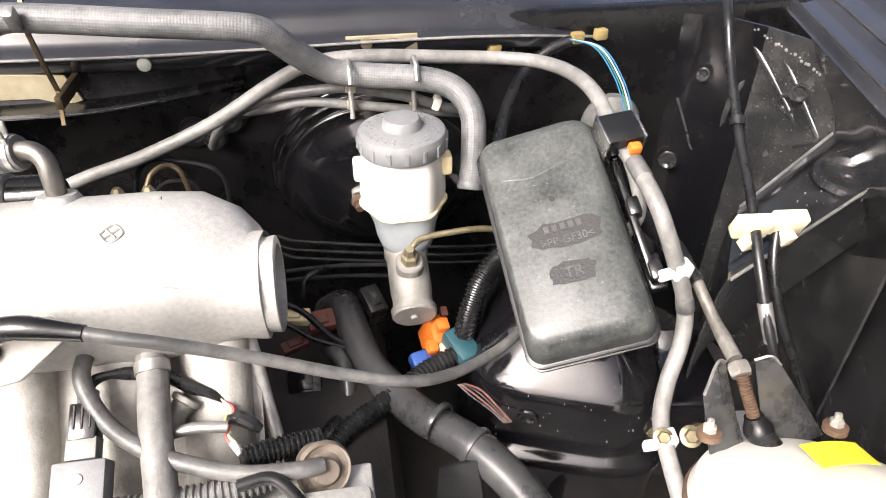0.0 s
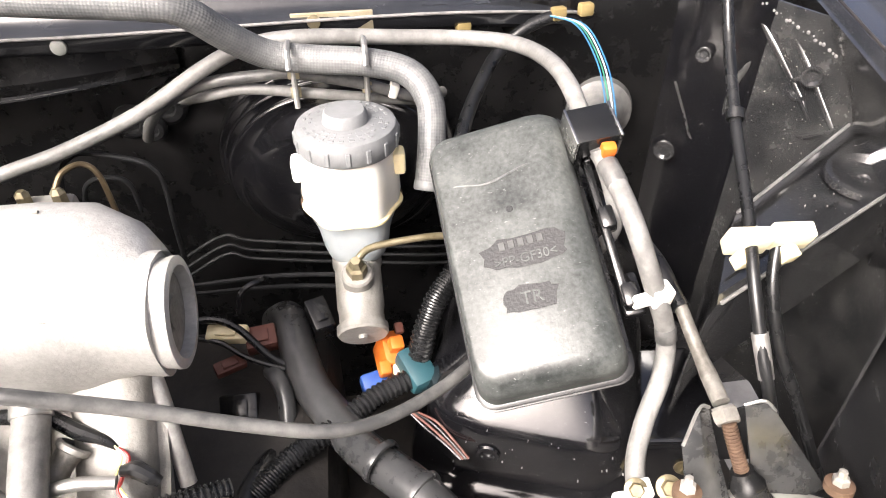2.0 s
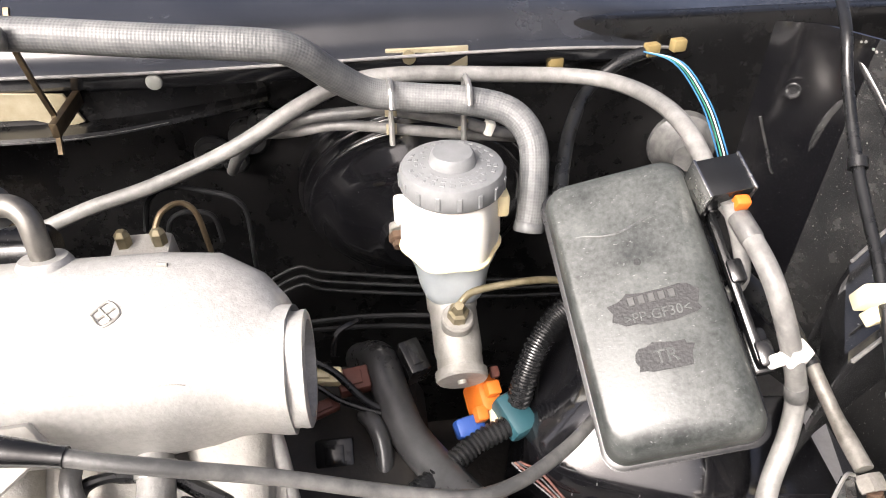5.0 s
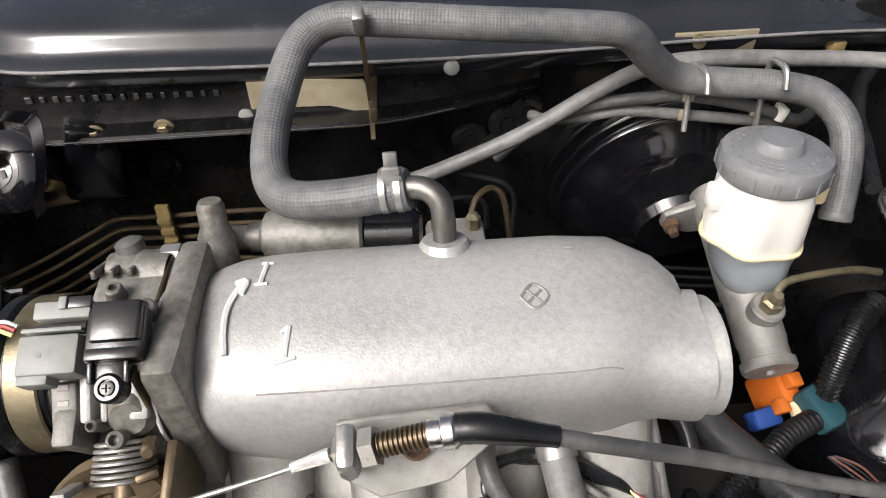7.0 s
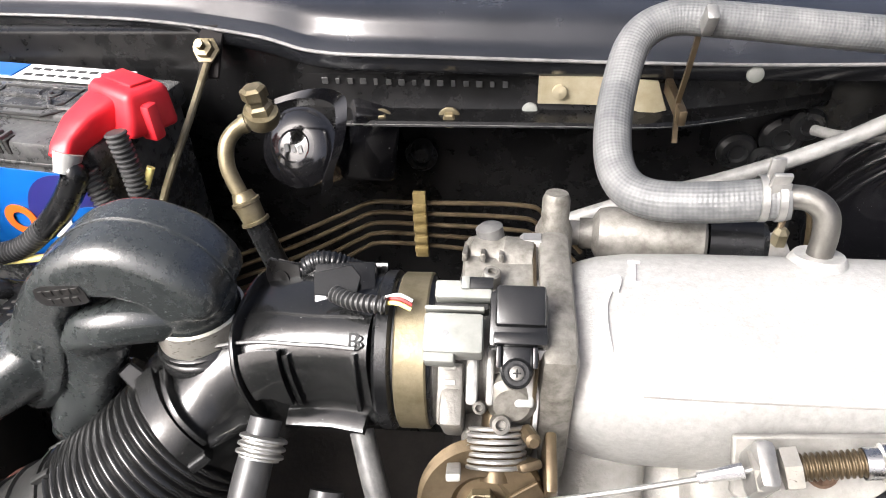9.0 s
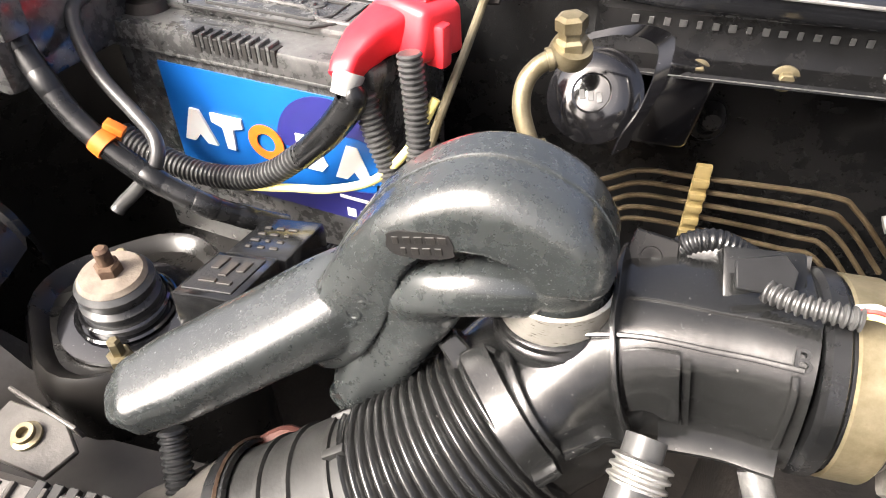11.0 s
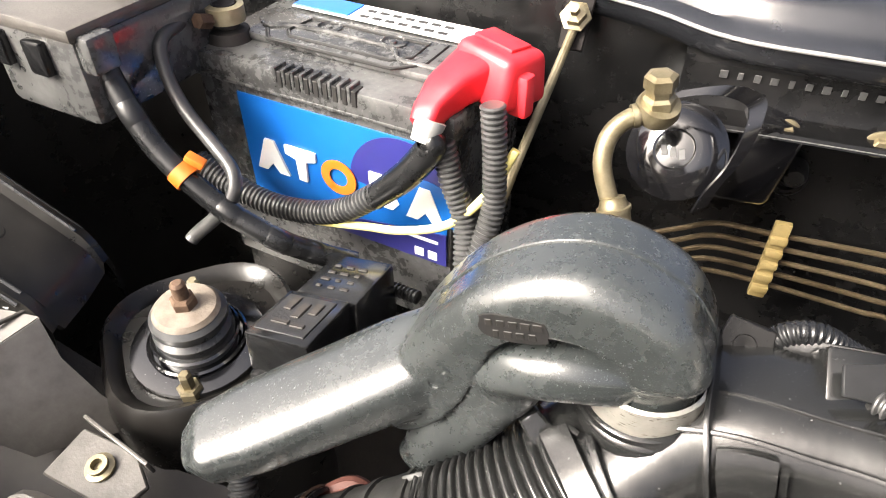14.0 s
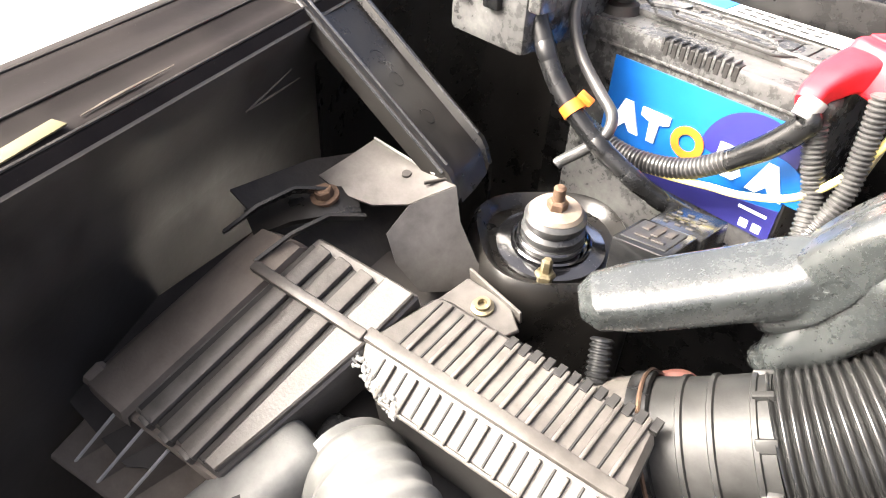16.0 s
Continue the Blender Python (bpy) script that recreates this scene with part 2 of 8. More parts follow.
WIRERED = material("red_wire", (0.34, 0.04, 0.035), 0.4, 0, None, 60, 0.0)
REDBROWN = material("faded_red_brown_plastic", (0.095, 0.032, 0.022), 0.5, 0, (0.16, 0.06, 0.045), 60, 0.1, 400)
FILTERW = material("painted_can", (0.62, 0.61, 0.56), 0.35, 0.1, (0.72, 0.71, 0.67), 40, 0.06, 200)
CONCRETE = material("concrete_floor", (0.26, 0.25, 0.235), 0.8, 0, (0.38, 0.37, 0.35), 30, 0.3, 60, blotch=2)
DUSTGREY = material("dusty_grey_steel", (0.060, 0.055, 0.051), 0.28, 0.30, (0.135, 0.126, 0.118), 40, 0.08, 200)
TUBEBLACK = material("dusty_black_intake_plastic", (0.009, 0.0092, 0.0092), 0.13, 0, (0.019, 0.0192, 0.0190), 140, 0.05, 300, blotch=18, mix=(0.42, 0.72), rough2=0.26, spec=0.60, scratch=((800, 800, 800), 0.70, (0.13, 0.13, 0.128)))
CUFF = material("dull_black_cuff_plastic", (0.014, 0.0142, 0.0138), 0.40, 0, (0.034, 0.034, 0.033), 90, 0.08, 300, spec=0.3, rough2=0.55)
DARKSTEEL = material("dark_bare_steel", (0.008, 0.0082, 0.0088), 0.35, 0, (0.020, 0.0203, 0.0212), 60, 0.06, 200, spec=0.22)
TAPE = material("pale_tape", (0.62, 0.60, 0.52), 0.6, 0, (0.72, 0.7, 0.64), 60, 0.1, 300)


def braided(name, a, b, pitch):
    """Woven hose cover: crossing threads in relief and tone, laid by length and girth."""
    m = material(name, a, 0.42, 0, b, 90, 0.0)
    n, l = m.node_tree.nodes, m.node_tree.links
    uv = n.new("ShaderNodeSeparateXYZ")
    l.new(n["Texture Coordinate"].outputs["UV"], uv.inputs[0])
    def math_node(op, p, q):
        k = n.new("ShaderNodeMath")
        k.operation = op
        for i, v in enumerate((p, q)):
            if isinstance(v, (int, float)):
                k.inputs[i].default_value = v
            elif v is not None:
                l.new(v, k.inputs[i])
        return k.outputs[0]
    f = 2 * math.pi / pitch
    plus = math_node("SINE", math_node("MULTIPLY", math_node("ADD", uv.outputs[0], uv.outputs[1]), f), None)
    minus = math_node("SINE", math_node("MULTIPLY", math_node("SUBTRACT", uv.outputs[0], uv.outputs[1]), f), None)
    weave = math_node("MULTIPLY_ADD", math_node("MULTIPLY", plus, minus), 0.5)
    weave.node.inputs[2].default_value = 0.5
    base = n["Principled BSDF"].inputs["Base Color"].links[0].from_socket
    mx = n.new("ShaderNodeMix")
    mx.data_type, mx.blend_type = "RGBA", "MULTIPLY"
    mx.inputs["Factor"].default_value = 1.0
    tone = n.new("ShaderNodeValToRGB")
    tone.color_ramp.elements[0].color, tone.color_ramp.elements[1].color = (0.80, 0.80, 0.80, 1), (1.08, 1.08, 1.08, 1)
    l.new(weave, tone.inputs[0])
    l.new(base, mx.inputs["A"])
    l.new(tone.outputs[0], mx.inputs["B"])
    l.new(mx.outputs["Result"], n["Principled BSDF"].inputs["Base Color"])
    bp = n.new("ShaderNodeBump")
    bp.inputs["Strength"].default_value = 0.4
    bp.inputs["Distance"].default_value = 0.0006
    l.new(weave, bp.inputs["Height"])
    l.new(bp.outputs[0], n["Principled BSDF"].inputs["Normal"])
    return m


BRAID = braided("braided_grey_hose", (0.085, 0.088, 0.090), (0.19, 0.19, 0.188), 0.0050)


# ---------------------------------------------------------------- mesh helpers
def finish(name, bm, mat, smooth=True, angle=35):
    bmesh.ops.recalc_face_normals(bm, faces=bm.faces[:])
    me = bpy.data.meshes.new(name)
    bm.to_mesh(me)
    bm.free()
    if mat:
        me.materials.append(mat)
    if smooth:
        me.polygons.foreach_set("use_smooth", [True] * len(me.polygons))
        me.set_sharp_from_angle(angle=radians(angle))
    return new(name, me)


def solo(name, bm, mat, label, category, group="", kind="", smooth=True):
    return tagged(finish(name, bm, mat, smooth), label, category, group, kind)


def thing(name, at, label, category, group="", kind=""):
    ob = new(name)
    ob.location = at
    ob.empty_display_size = 0.02
    return tagged(ob, label, category, group, kind)


def part(name, bm, mat, parent, label="", smooth=True):
    """A mesh in world places under a thing or a part."""
    ob = finish(name, bm, mat, smooth)
    ob.parent = parent
    root = parent
    while root.parent:
        root = root.parent
    ob.matrix_parent_inverse = root.matrix_basis.inverted() if parent is root else Matrix.Identity(4)
    if label:
        ob["label"] = label
    return ob


def catmull(pts, n=6):
    p = [Vector(q) for q in pts]
    p = [p[0] * 2 - p[1], *p, p[-1] * 2 - p[-2]]
    out = []
    for i in range(1, len(p) - 2):
        a, b, c, d = p[i - 1 : i + 3]
        for k in range(n):
            t = k / n
            out.append(0.5 * (2 * b + (c - a) * t + (2 * a - 5 * b + 4 * c - d) * t * t + (3 * b - a - 3 * c + d) * t ** 3))
    out.append(p[-2].copy())
    return out


def resample(line, step):
    out, left = [line[0].copy()], step
    for a, b in zip(line, line[1:]):
        d = (b - a).length
        while d >= left and d > 0:
            a = a.lerp(b, left / d)
            out.append(a.copy())
            d, left = (b - a).length, step
        left -= d
    return out


def sweep(bm, line, radii, seg=14, shape=None, up=None, cap=True):
    """Rings along a line; shape(k) gives ring points (u, v) for unit radius, radii a number, a list, or pairs."""
    n = len(line)
    tangents = [(line[min(i + 1, n - 1)] - line[max(i - 1, 0)]).normalized() for i in range(n)]
    ref = Vector((0, 0, 1))
    if abs(ref.dot(tangents[0])) > 0.95:
        ref = Vector((1, 0, 0))
    u = (ref - tangents[0] * ref.dot(tangents[0])).normalized()
    rings = []
    for i in range(n):
        if up:
            ref = Vector(up[i] if hasattr(up[0], "__len__") else up)
            u = (ref - tangents[i] * ref.dot(tangents[i])).normalized()
        else:
            u = (u - tangents[i] * u.dot(tangents[i])).normalized()
        v = tangents[i].cross(u)
        r = radii[i] if hasattr(radii, "__len__") else radii
        ru, rv = r if hasattr(r, "__len__") else (r, r)
        ring = []
        for k in range(seg):
            a = 2 * math.pi * k / seg
            cu, cv = shape(a) if shape else (math.cos(a), math.sin(a))
            ring.append(bm.verts.new(line[i] + u * cu * ru + v * cv * rv))
        rings.append(ring)
    uv = bm.loops.layers.uv.verify()
    far = 0.0
    for i, (a, b) in enumerate(zip(rings, rings[1:])):
        r = radii[i] if hasattr(radii, "__len__") else radii
        girth = 2 * math.pi * (r[0] if hasattr(r, "__len__") else r) / seg
        on = far + (line[i + 1] - line[i]).length
        for k in range(seg):
            f = bm.faces.new((a[k], a[(k + 1) % seg], b[(k + 1) % seg], b[k]))
            for lp, w in zip(f.loops, ((far, k), (far, k + 1), (on, k + 1), (on, k))):
                lp[uv].uv = (w[0], w[1] * girth)
        far = on
    if cap:
        bm.faces.new(rings[0][::-1])
        bm.faces.new(rings[-1])
    return rings


def squarish(p):
    def f(a):
        c, s = math.cos(a), math.sin(a)
        return math.copysign(abs(c) ** (2 / p), c), math.copysign(abs(s) ** (2 / p), s)
    return f


def interp_list(vals, n):
    out = []
    for i in range(n):
        t = i / max(n - 1, 1) * (len(vals) - 1)
        k = min(int(t), len(vals) - 2)
        f = t - k
        f = f * f * (3 - 2 * f)
        a, b = vals[k], vals[k + 1]
        if hasattr(a, "__len__"):
            out.append(tuple(x + (y - x) * f for x, y in zip(a, b)))
        else:
            out.append(a + (b - a) * f)
    return out


def tube_bm(pts, r, seg=12, n=6, bm=None):
    bm = bm or bmesh.new()
    line = catmull(pts, n)
    sweep(bm, line, interp_list(r, len(line)) if hasattr(r, "__len__") else r, seg)
    return bm


def ribbed_bm(pts, r, pitch=0.0045, depth=0.0014, seg=14):
    """Corrugated conduit: rings swelling and shrinking along the line."""
    bm = bmesh.new()
    line = resample(catmull(pts, 8), pitch / 4)
    sweep(bm, line, [r + depth * (0.5 if i % 4 in (1, 2) else -0.5) for i in range(len(line))], seg)
    return bm


def rbox_bm(m, sx, sy, sz, bevel=0.003, taper=(1, 1), seg=2, bm=None):
    """Rounded box with centre at pose m; the top may be smaller by taper."""
    own = bmesh.new()
    bmesh.ops.create_cube(own, size=1)
    for v in own.verts:
        k = taper if v.co.z > 0 else (1, 1)
        v.co = Vector((v.co.x * sx * k[0], v.co.y * sy * k[1], v.co.z * sz))
    if bevel:
        bmesh.ops.bevel(own, geom=own.edges[:], offset=min(bevel, 0.49 * min(sx, sy, sz)), segments=seg, affect="EDGES", profile=0.5)
    own.transform(m)
    if bm is None:
        return own
    join(bm, own)
    return bm


def join(bm, other):
    me = bpy.data.meshes.new("tmp")
    other.to_mesh(me)
    other.free()
    bm.from_mesh(me)
    bpy.data.meshes.remove(me)


def lathe_bm(m, profile, seg=28, bm=None, cap=True, wobble=None):
    """Profile of (radius, height) turned about the pose's z axis."""
    own = bmesh.new()
    rings = []
    for r, h in profile:
        ring = []
        for k in range(seg):
            a = 2 * math.pi * k / seg
            q = r * (wobble(a, h) if wobble else 1)
            ring.append(own.verts.new((q * math.cos(a), q * math.sin(a), h)))
        rings.append(ring)
    for a, b in zip(rings, rings[1:]):
        for k in range(seg):
            own.faces.new((a[k], a[(k + 1) % seg], b[(k + 1) % seg], b[k]))
    if cap:
        own.faces.new(rings[0][::-1])
        own.faces.new(rings[-1])
    own.transform(m)
    if bm is None:
        return own
    join(bm, own)
    return bm


def aim(at, axis, spin=0):
    """A pose at a place whose z points along axis."""
    return Matrix.Translation(at) @ Vector(axis).to_track_quat("Z", "Y").to_matrix().to_4x4() @ pose(0, 0, 0, 0, 0, spin)


def sheet_bm(grid, thick=0.002):
    """A sheet from rows of points, given thickness."""
    bm = bmesh.new()
    vs = [[bm.verts.new(p) for p in row] for row in grid]
    for a, b in zip(vs, vs[1:]):
        for k in range(len(a) - 1):
            bm.faces.new((a[k], a[k + 1], b[k + 1], b[k]))
    bmesh.ops.recalc_face_normals(bm, faces=bm.faces[:])
    bmesh.ops.solidify(bm, geom=bm.faces[:], thickness=thick)
    return bm


def plate_bm(m, outline, thick, bevel=0.0):
    """A flat plate: outline of (x, y) in the pose's plane, thickened along z."""
    bm = bmesh.new()
    f = bm.faces.new([bm.verts.new((x, y, 0)) for x, y in outline])
    r = bmesh.ops.extrude_face_region(bm, geom=[f])
    for v in r["geom"]:
        if isinstance(v, bmesh.types.BMVert):
            v.co.z += thick
    if bevel:
        bmesh.ops.bevel(bm, geom=bm.edges[:], offset=bevel, segments=1, affect="EDGES")
    bm.transform(m)
    return bm


def text_bm(s, size, m, depth=0.0004, fat=0.0):
    """Letters as a mesh, centred at the pose."""
    cu = bpy.data.curves.new("letters", "FONT")
    cu.body, cu.size, cu.extrude, cu.offset, cu.align_x, cu.align_y = s, size, depth, fat, "CENTER", "CENTER"
    ob = bpy.data.objects.new("letters", cu)
    scene.collection.objects.link(ob)
    me = bpy.data.meshes.new_from_object(ob.evaluated_get(bpy.context.evaluated_depsgraph_get()))
    bm = bmesh.new()
    bm.from_mesh(me)
    bpy.data.objects.remove(ob)
    bpy.data.curves.remove(cu)
    bpy.data.meshes.remove(me)
    bm.transform(m)
    return bm


def hose(name, pts, r, mat, label, category="hose", group="", seg=14):
    return solo(name, tube_bm(pts, r, seg), mat, label, category, group)


# ---------------------------------------------------------------- bolts, built once and copied
def bolt_master():
    b = thing("hex_bolt", (0, 0, -5), "yellow zinc-plated hex bolt with washer in the engine bay", "bolt", "hex bolts")
    bm = lathe_bm(pose(0, 0, 0), [(0.0095, 0), (0.0095, 0.0015), (0.0085, 0.002), (0.0, 0.002)], 20, cap=False)
    w = finish("washer", bm, GOLD)
    bm = lathe_bm(pose(0, 0, 0), [(0.0062, 0.002), (0.0062, 0.0068), (0.0052, 0.0078), (0.0, 0.0078)], 6, cap=False)
    h = finish("head", bm, GOLD, smooth=False)
    for o in (w, h):
        o.parent = b
    return b


BOLT = bolt_master()
BOLT.location = (-0.423, 0.650, 0.929)
BOLT.rotation_euler = (radians(90), 0, 0)


def bolt(at, axis, size=1.0):
    m = aim(at, axis)
    c = copy_thing(BOLT, m)
    c.scale = (size, size, size)
    return c


# ================================================================= THE SHELL OF THE BAY
CX = -0.31  # middle of the car
solo("ground", sheet_bm([[(-30, -30, 0), (30, -30, 0)], [(-30, 30, 0), (30, 30, 0)]], 0.05), CONCRETE, "grey concrete ground under the car", "ground", kind="structure")

# cowl: section swept along the lip line
LIP = [(-1.30, 0.765, 0.985), (-1.05, 0.755, 0.985), (-0.75, 0.735, 0.985), (-0.60, 0.690, 0.986), (-0.53, 0.652, 0.986), (-0.443, 0.645, 0.985), (-0.185, 0.655, 0.975), (0.12, 0.676, 0.970), (0.30, 0.715, 0.948), (0.43, 0.755, 0.925), (0.72, 0.80, 0.925)]
SECTION = [(0.012, -0.020), (0.004, -0.014), (0.0, -0.002), (0.004, 0.001), (0.014, 0.002), (0.020, 0.0035), (0.024, 0.008), (0.0265, 0.014), (0.030, 0.0185), (0.036, 0.0215), (0.046, 0.0235), (0.08, 0.027), (0.14, 0.034), (0.19, 0.048), (0.26, 0.08), (0.40, 0.12)]
solo("cowl_panel", sheet_bm([[(p.x, p.y + a, p.z + b) for a, b in SECTION] for p in catmull(LIP, 5)], 0.003), COWL, "glossy black painted cowl panel above the firewall", "cowl panel", kind="structure")
# worn seam edge; its pale grey also carries the reflected light along the lip
solo("cowl_lip_glint", tube_bm([(p[0], p[1] - 0.0012, p[2] - 0.0005) for p in LIP], 0.0015, 8), SEALANT, "pale worn edge with painted highlight along the cowl panel", "cowl edge", kind="structure")
solo("wall_firewall", rbox_bm(pose(CX, 0.722, 0.66), 1.90, 0.02, 0.64, 0.004), FWALL, "black painted sheet-metal firewall", "firewall", kind="structure")
# raised band with a lower ledge on the firewall
bm = sheet_bm([[(x, y + (0.70 - y) * max(0.0, min(1.0, (x + 0.26) / 0.17)) ** 1.5, z) for y, z in ((0.71, 0.966), (0.662, 0.962), (0.660, 0.945), (0.656, 0.934), (0.640, 0.930), (0.638, 0.926), (0.660, 0.921), (0.712, 0.917))] for x in np.linspace(-0.555, -0.10, 12)], 0.002)
# thin grey tube paints the highlight that runs along the ledge edge
solo("ledge_glint", tube_bm([(x, 0.6372 + (0.70 - 0.6372) * max(0.0, min(1.0, (x + 0.26) / 0.17)) ** 1.5, 0.9282) for x in (-0.555, -0.45, -0.35, -0.26, -0.22, -0.18)], 0.0005, 6), GREYRUB, "painted highlight line along the edge of the firewall ledge", "ledge edge", kind="structure")
solo("firewall_ledge", bm, FWALL, "black pressed ledge across the firewall", "firewall ledge", kind="structure")


def half_width(y):
    return 0.668 + (y - 0.2) * 0.30


OUT, LOW = {-1: 0.022, 1: 0.0}, {-1: 0.016, 1: 0.0}  # the battery-side fender stands further out and lower


DULLFENDER = [(-0.004, 0.972), (0.0, 0.979), (0.006, 0.9815), (0.016, 0.9815), (0.028, 0.982), (0.034, 0.985), (0.040, 0.986), (0.050, 0.985), (0.068, 0.9855), (0.076, 0.988), (0.084, 0.9885), (0.094, 0.987), (0.12, 0.978), (0.15, 0.85)]
FENDER = [(0.09, 0.45), (0.075, 0.62), (0.06, 0.75), (0.040, 0.86), (0.036, 0.864), (0.025, 0.91), (0.010, 0.944), (0.0, 0.960), (-0.004, 0.972), (0.0, 0.980), (0.004, 0.981), (0.008, 0.976), (0.030, 0.978), (0.036, 0.986), (0.042, 0.986), (0.047, 0.980), (0.075, 0.984), (0.081, 0.993), (0.090, 0.994), (0.12, 0.980), (0.15, 0.85)]
for side, nm in ((-1, "wall_fender_passenger"), (1, "wall_fender_driver")):
    rows_ = [[(CX + side * (half_width(y) + OUT[side] + a), y, z - LOW[side]) for a, z in FENDER[:9]] for y in np.linspace(-0.35, 0.78, 14)]
    solo(nm, sheet_bm(rows_, 0.003), DUSTY if side < 0 else DULLPAINT, "black inner fender panel", "inner fender", kind="structure")
    rows_ = [[(CX + side * (half_width(y) + OUT[side] + a), y, z - LOW[side]) for a, z in (FENDER[8:] if side > 0 else DULLFENDER)] for y in np.linspace(-0.35, 0.78, 14)]
    solo("fender_flange", sheet_bm(rows_, 0.003), MATT if side < 0 else DULLPAINT, "black folded flange along the fender top", "fender flange", kind="structure")
    for a, z, r_ in ((0.002, 0.9808, 0.0012), (0.039, 0.9866, 0.0010), (0.085, 0.994 if side > 0 else 0.989, 0.0010)):
        solo("fender_edge", tube_bm([(CX + side * (half_width(y) + OUT[side] + a), y, z - LOW[side]) for y in (-0.3, 0.1, 0.4, 0.76)], r_, 6), DUSTY, "worn edge of the fender flange", "flange edge", kind="structure")
for p, q in (((-1.0545, 0.3022, 0.897), (-1.0646, 0.3588, 0.9124)), ((-1.0555, 0.3070, 0.8970), (-1.0781, 0.3775, 0.8945))):
    p, q = Vector(p), Vector(q)
    solo("panel_scratch", tube_bm([p.lerp(q, f) + Vector((0.0045, 0, 0.002)) for f in (0, 0.3, 0.6, 1)], [0.0006, 0.0012, 0.0010, 0.0004], 6), DUSTBROWN, "scratch through the fender paint", "scratch", "fender scratches")
solo("fender_scuff", tube_bm([(-0.998, 0.160, 0.9668), (-1.008, 0.19, 0.9670), (-1.022, 0.235, 0.9672)], [0.0005, 0.0012, 0.0004], 6), DUSTBROWN, "long pale scuff along the fender flange", "scuff")
solo("yellow_sticker", rbox_bm(pose(-0.9870, 0.118, 0.9668, 0, 3, -73), 0.062, 0.0115, 0.0012, 0.0004), FADED, "faded yellow strip sticker on the fender flange", "sticker")
solo("bay_underside", rbox_bm(pose(CX, 0.2, 0.40), 1.6, 1.1, 0.03, 0.004), DARK, "grimy dark underside of the engine bay", "underside", kind="structure")
solo("wall_front", rbox_bm(pose(CX, -0.36, 0.62), 1.6, 0.03, 0.5, 0.004), DARK, "dark front panel closing the bay", "front panel", kind="structure")


# diagonal upper frame rails running from the strut towers out to the fenders
def frame_rail(a0, a1, b0, b1, holes):
    a0, a1, b0, b1 = (Vector(v) for v in (a0, a1, b0, b1))
    t = thing("frame_rail", a0.lerp(a1, 0.5), "black painted box-section rail beside the strut tower", "frame rail", "frame rails", "structure")
    grid = []
    for k in (-0.06, -0.03, 0.0, 0.12, 0.25, 0.4, 0.55, 0.7, 0.85, 1.0):
        p, q = a0.lerp(b0, k), a1.lerp(b1, k)
        row = []
        ends = ((-0.03, -0.016), (-0.02, -0.011)) if a0.x < 0 else ((-0.03, -0.06), (-0.02, -0.03))
        for f, dz in (*ends, (0.0, -0.006), (0.03, 0.004), (0.12, 0.005), (0.16, -0.002), (0.5, -0.004), (0.84, -0.002), (0.88, 0.005), (0.97, 0.004), (1.0, -0.006), (1.02, -0.02), (1.03, -0.04 if a0.x < 0 else -0.10)):
            v = p.lerp(q, f)
            row.append((v.x, v.y, v.z + dz - (0.0 if k >= 0 else (0.008 if k > -0.05 else 0.03) * (0.5 if a0.x < 0 else 1.0))))
        grid.append(row)
    part("rail_panel", sheet_bm(grid, 0.003), SATIN if a0.x < 0 else DULLPAINT, t)
    if a0.x > 0:
        # the pale outer ridges paint highlight lines along the rail edges
        for f, r_ in ((0.02, 0.0016), (0.30, 0.0012), (0.86, 0.0014), (0.99, 0.0016)):
            part("rail_glint_ridge", tube_bm([a0.lerp(b0, k).lerp(a1.lerp(b1, k), f) + Vector((0, 0, 0.0035 if f < 0.9 and f > 0.1 else 0.004)) - Vector((0, 0, 0.0055 if 0.2 < f < 0.5 else 0)) for k in (0.02, 0.35, 0.7, 1.0)], r_, 6), SEALANT if f > 0.9 or f < 0.1 else DULLPAINT, t)
    else:
        for f, r_ in ((0.015, 0.0018), (0.10, 0.0016), (0.90, 0.0018), (0.985, 0.0016)):
            part("rail_bead", tube_bm([a0.lerp(b0, k).lerp(a1.lerp(b1, k), f) + Vector((0, 0, 0.0042 if 0.05 < f < 0.95 else 0.0005)) for k in (0.03, 0.35, 0.7, 1.0)], r_, 8), DULLPAINT, t)
    for k in holes:
        c = a0.lerp(b0, k).lerp(a1.lerp(b1, k), 0.5)
        n_ = (b0 - a0).cross(a1 - a0).normalized()
        n_ = n_ if n_.z > 0 else -n_
        part("rail_hole", lathe_bm(aim(c - n_ * 0.004, n_), [(0.0085, 0.0), (0.0078, 0.0010), (0.0068, 0.0011), (0.0060, -0.002), (0.0, -0.002)], 20, cap=False), FWALL, t)
    return t


frame_rail((-0.902, 0.378, 0.866), (-0.923, 0.456, 0.863), (-1.080, 0.371, 0.980), (-1.095, 0.453, 0.972), (0.24, 0.44, 0.56, 0.90))
frame_rail((0.285, 0.375, 0.862), (0.345, 0.470, 0.866), (0.505, 0.480, 0.882), (0.525, 0.578, 0.892), ())
for side in (-1, 1):
    for nm, cols, mt in (("wall_corner_fold", ((0.660, 0.722), (0.700, 0.714), (0.735, 0.700), (0.765, 0.655)), PAINT), ("wall_corner_panel", ((0.765, 0.655), (0.785, 0.61), (0.805, 0.55), (0.80, 0.47), (0.77, 0.40)), SCUFF)):
        rows_ = [[(CX + side * a, y, z) for z in (0.55, 0.75, 0.85, 0.90, 0.945, 0.97)] for a, y in cols]
        solo(nm, sheet_bm(rows_, 0.003), mt if side > 0 else SATIN, "black pressed panel between firewall and fender", "inner panel", kind="structure")
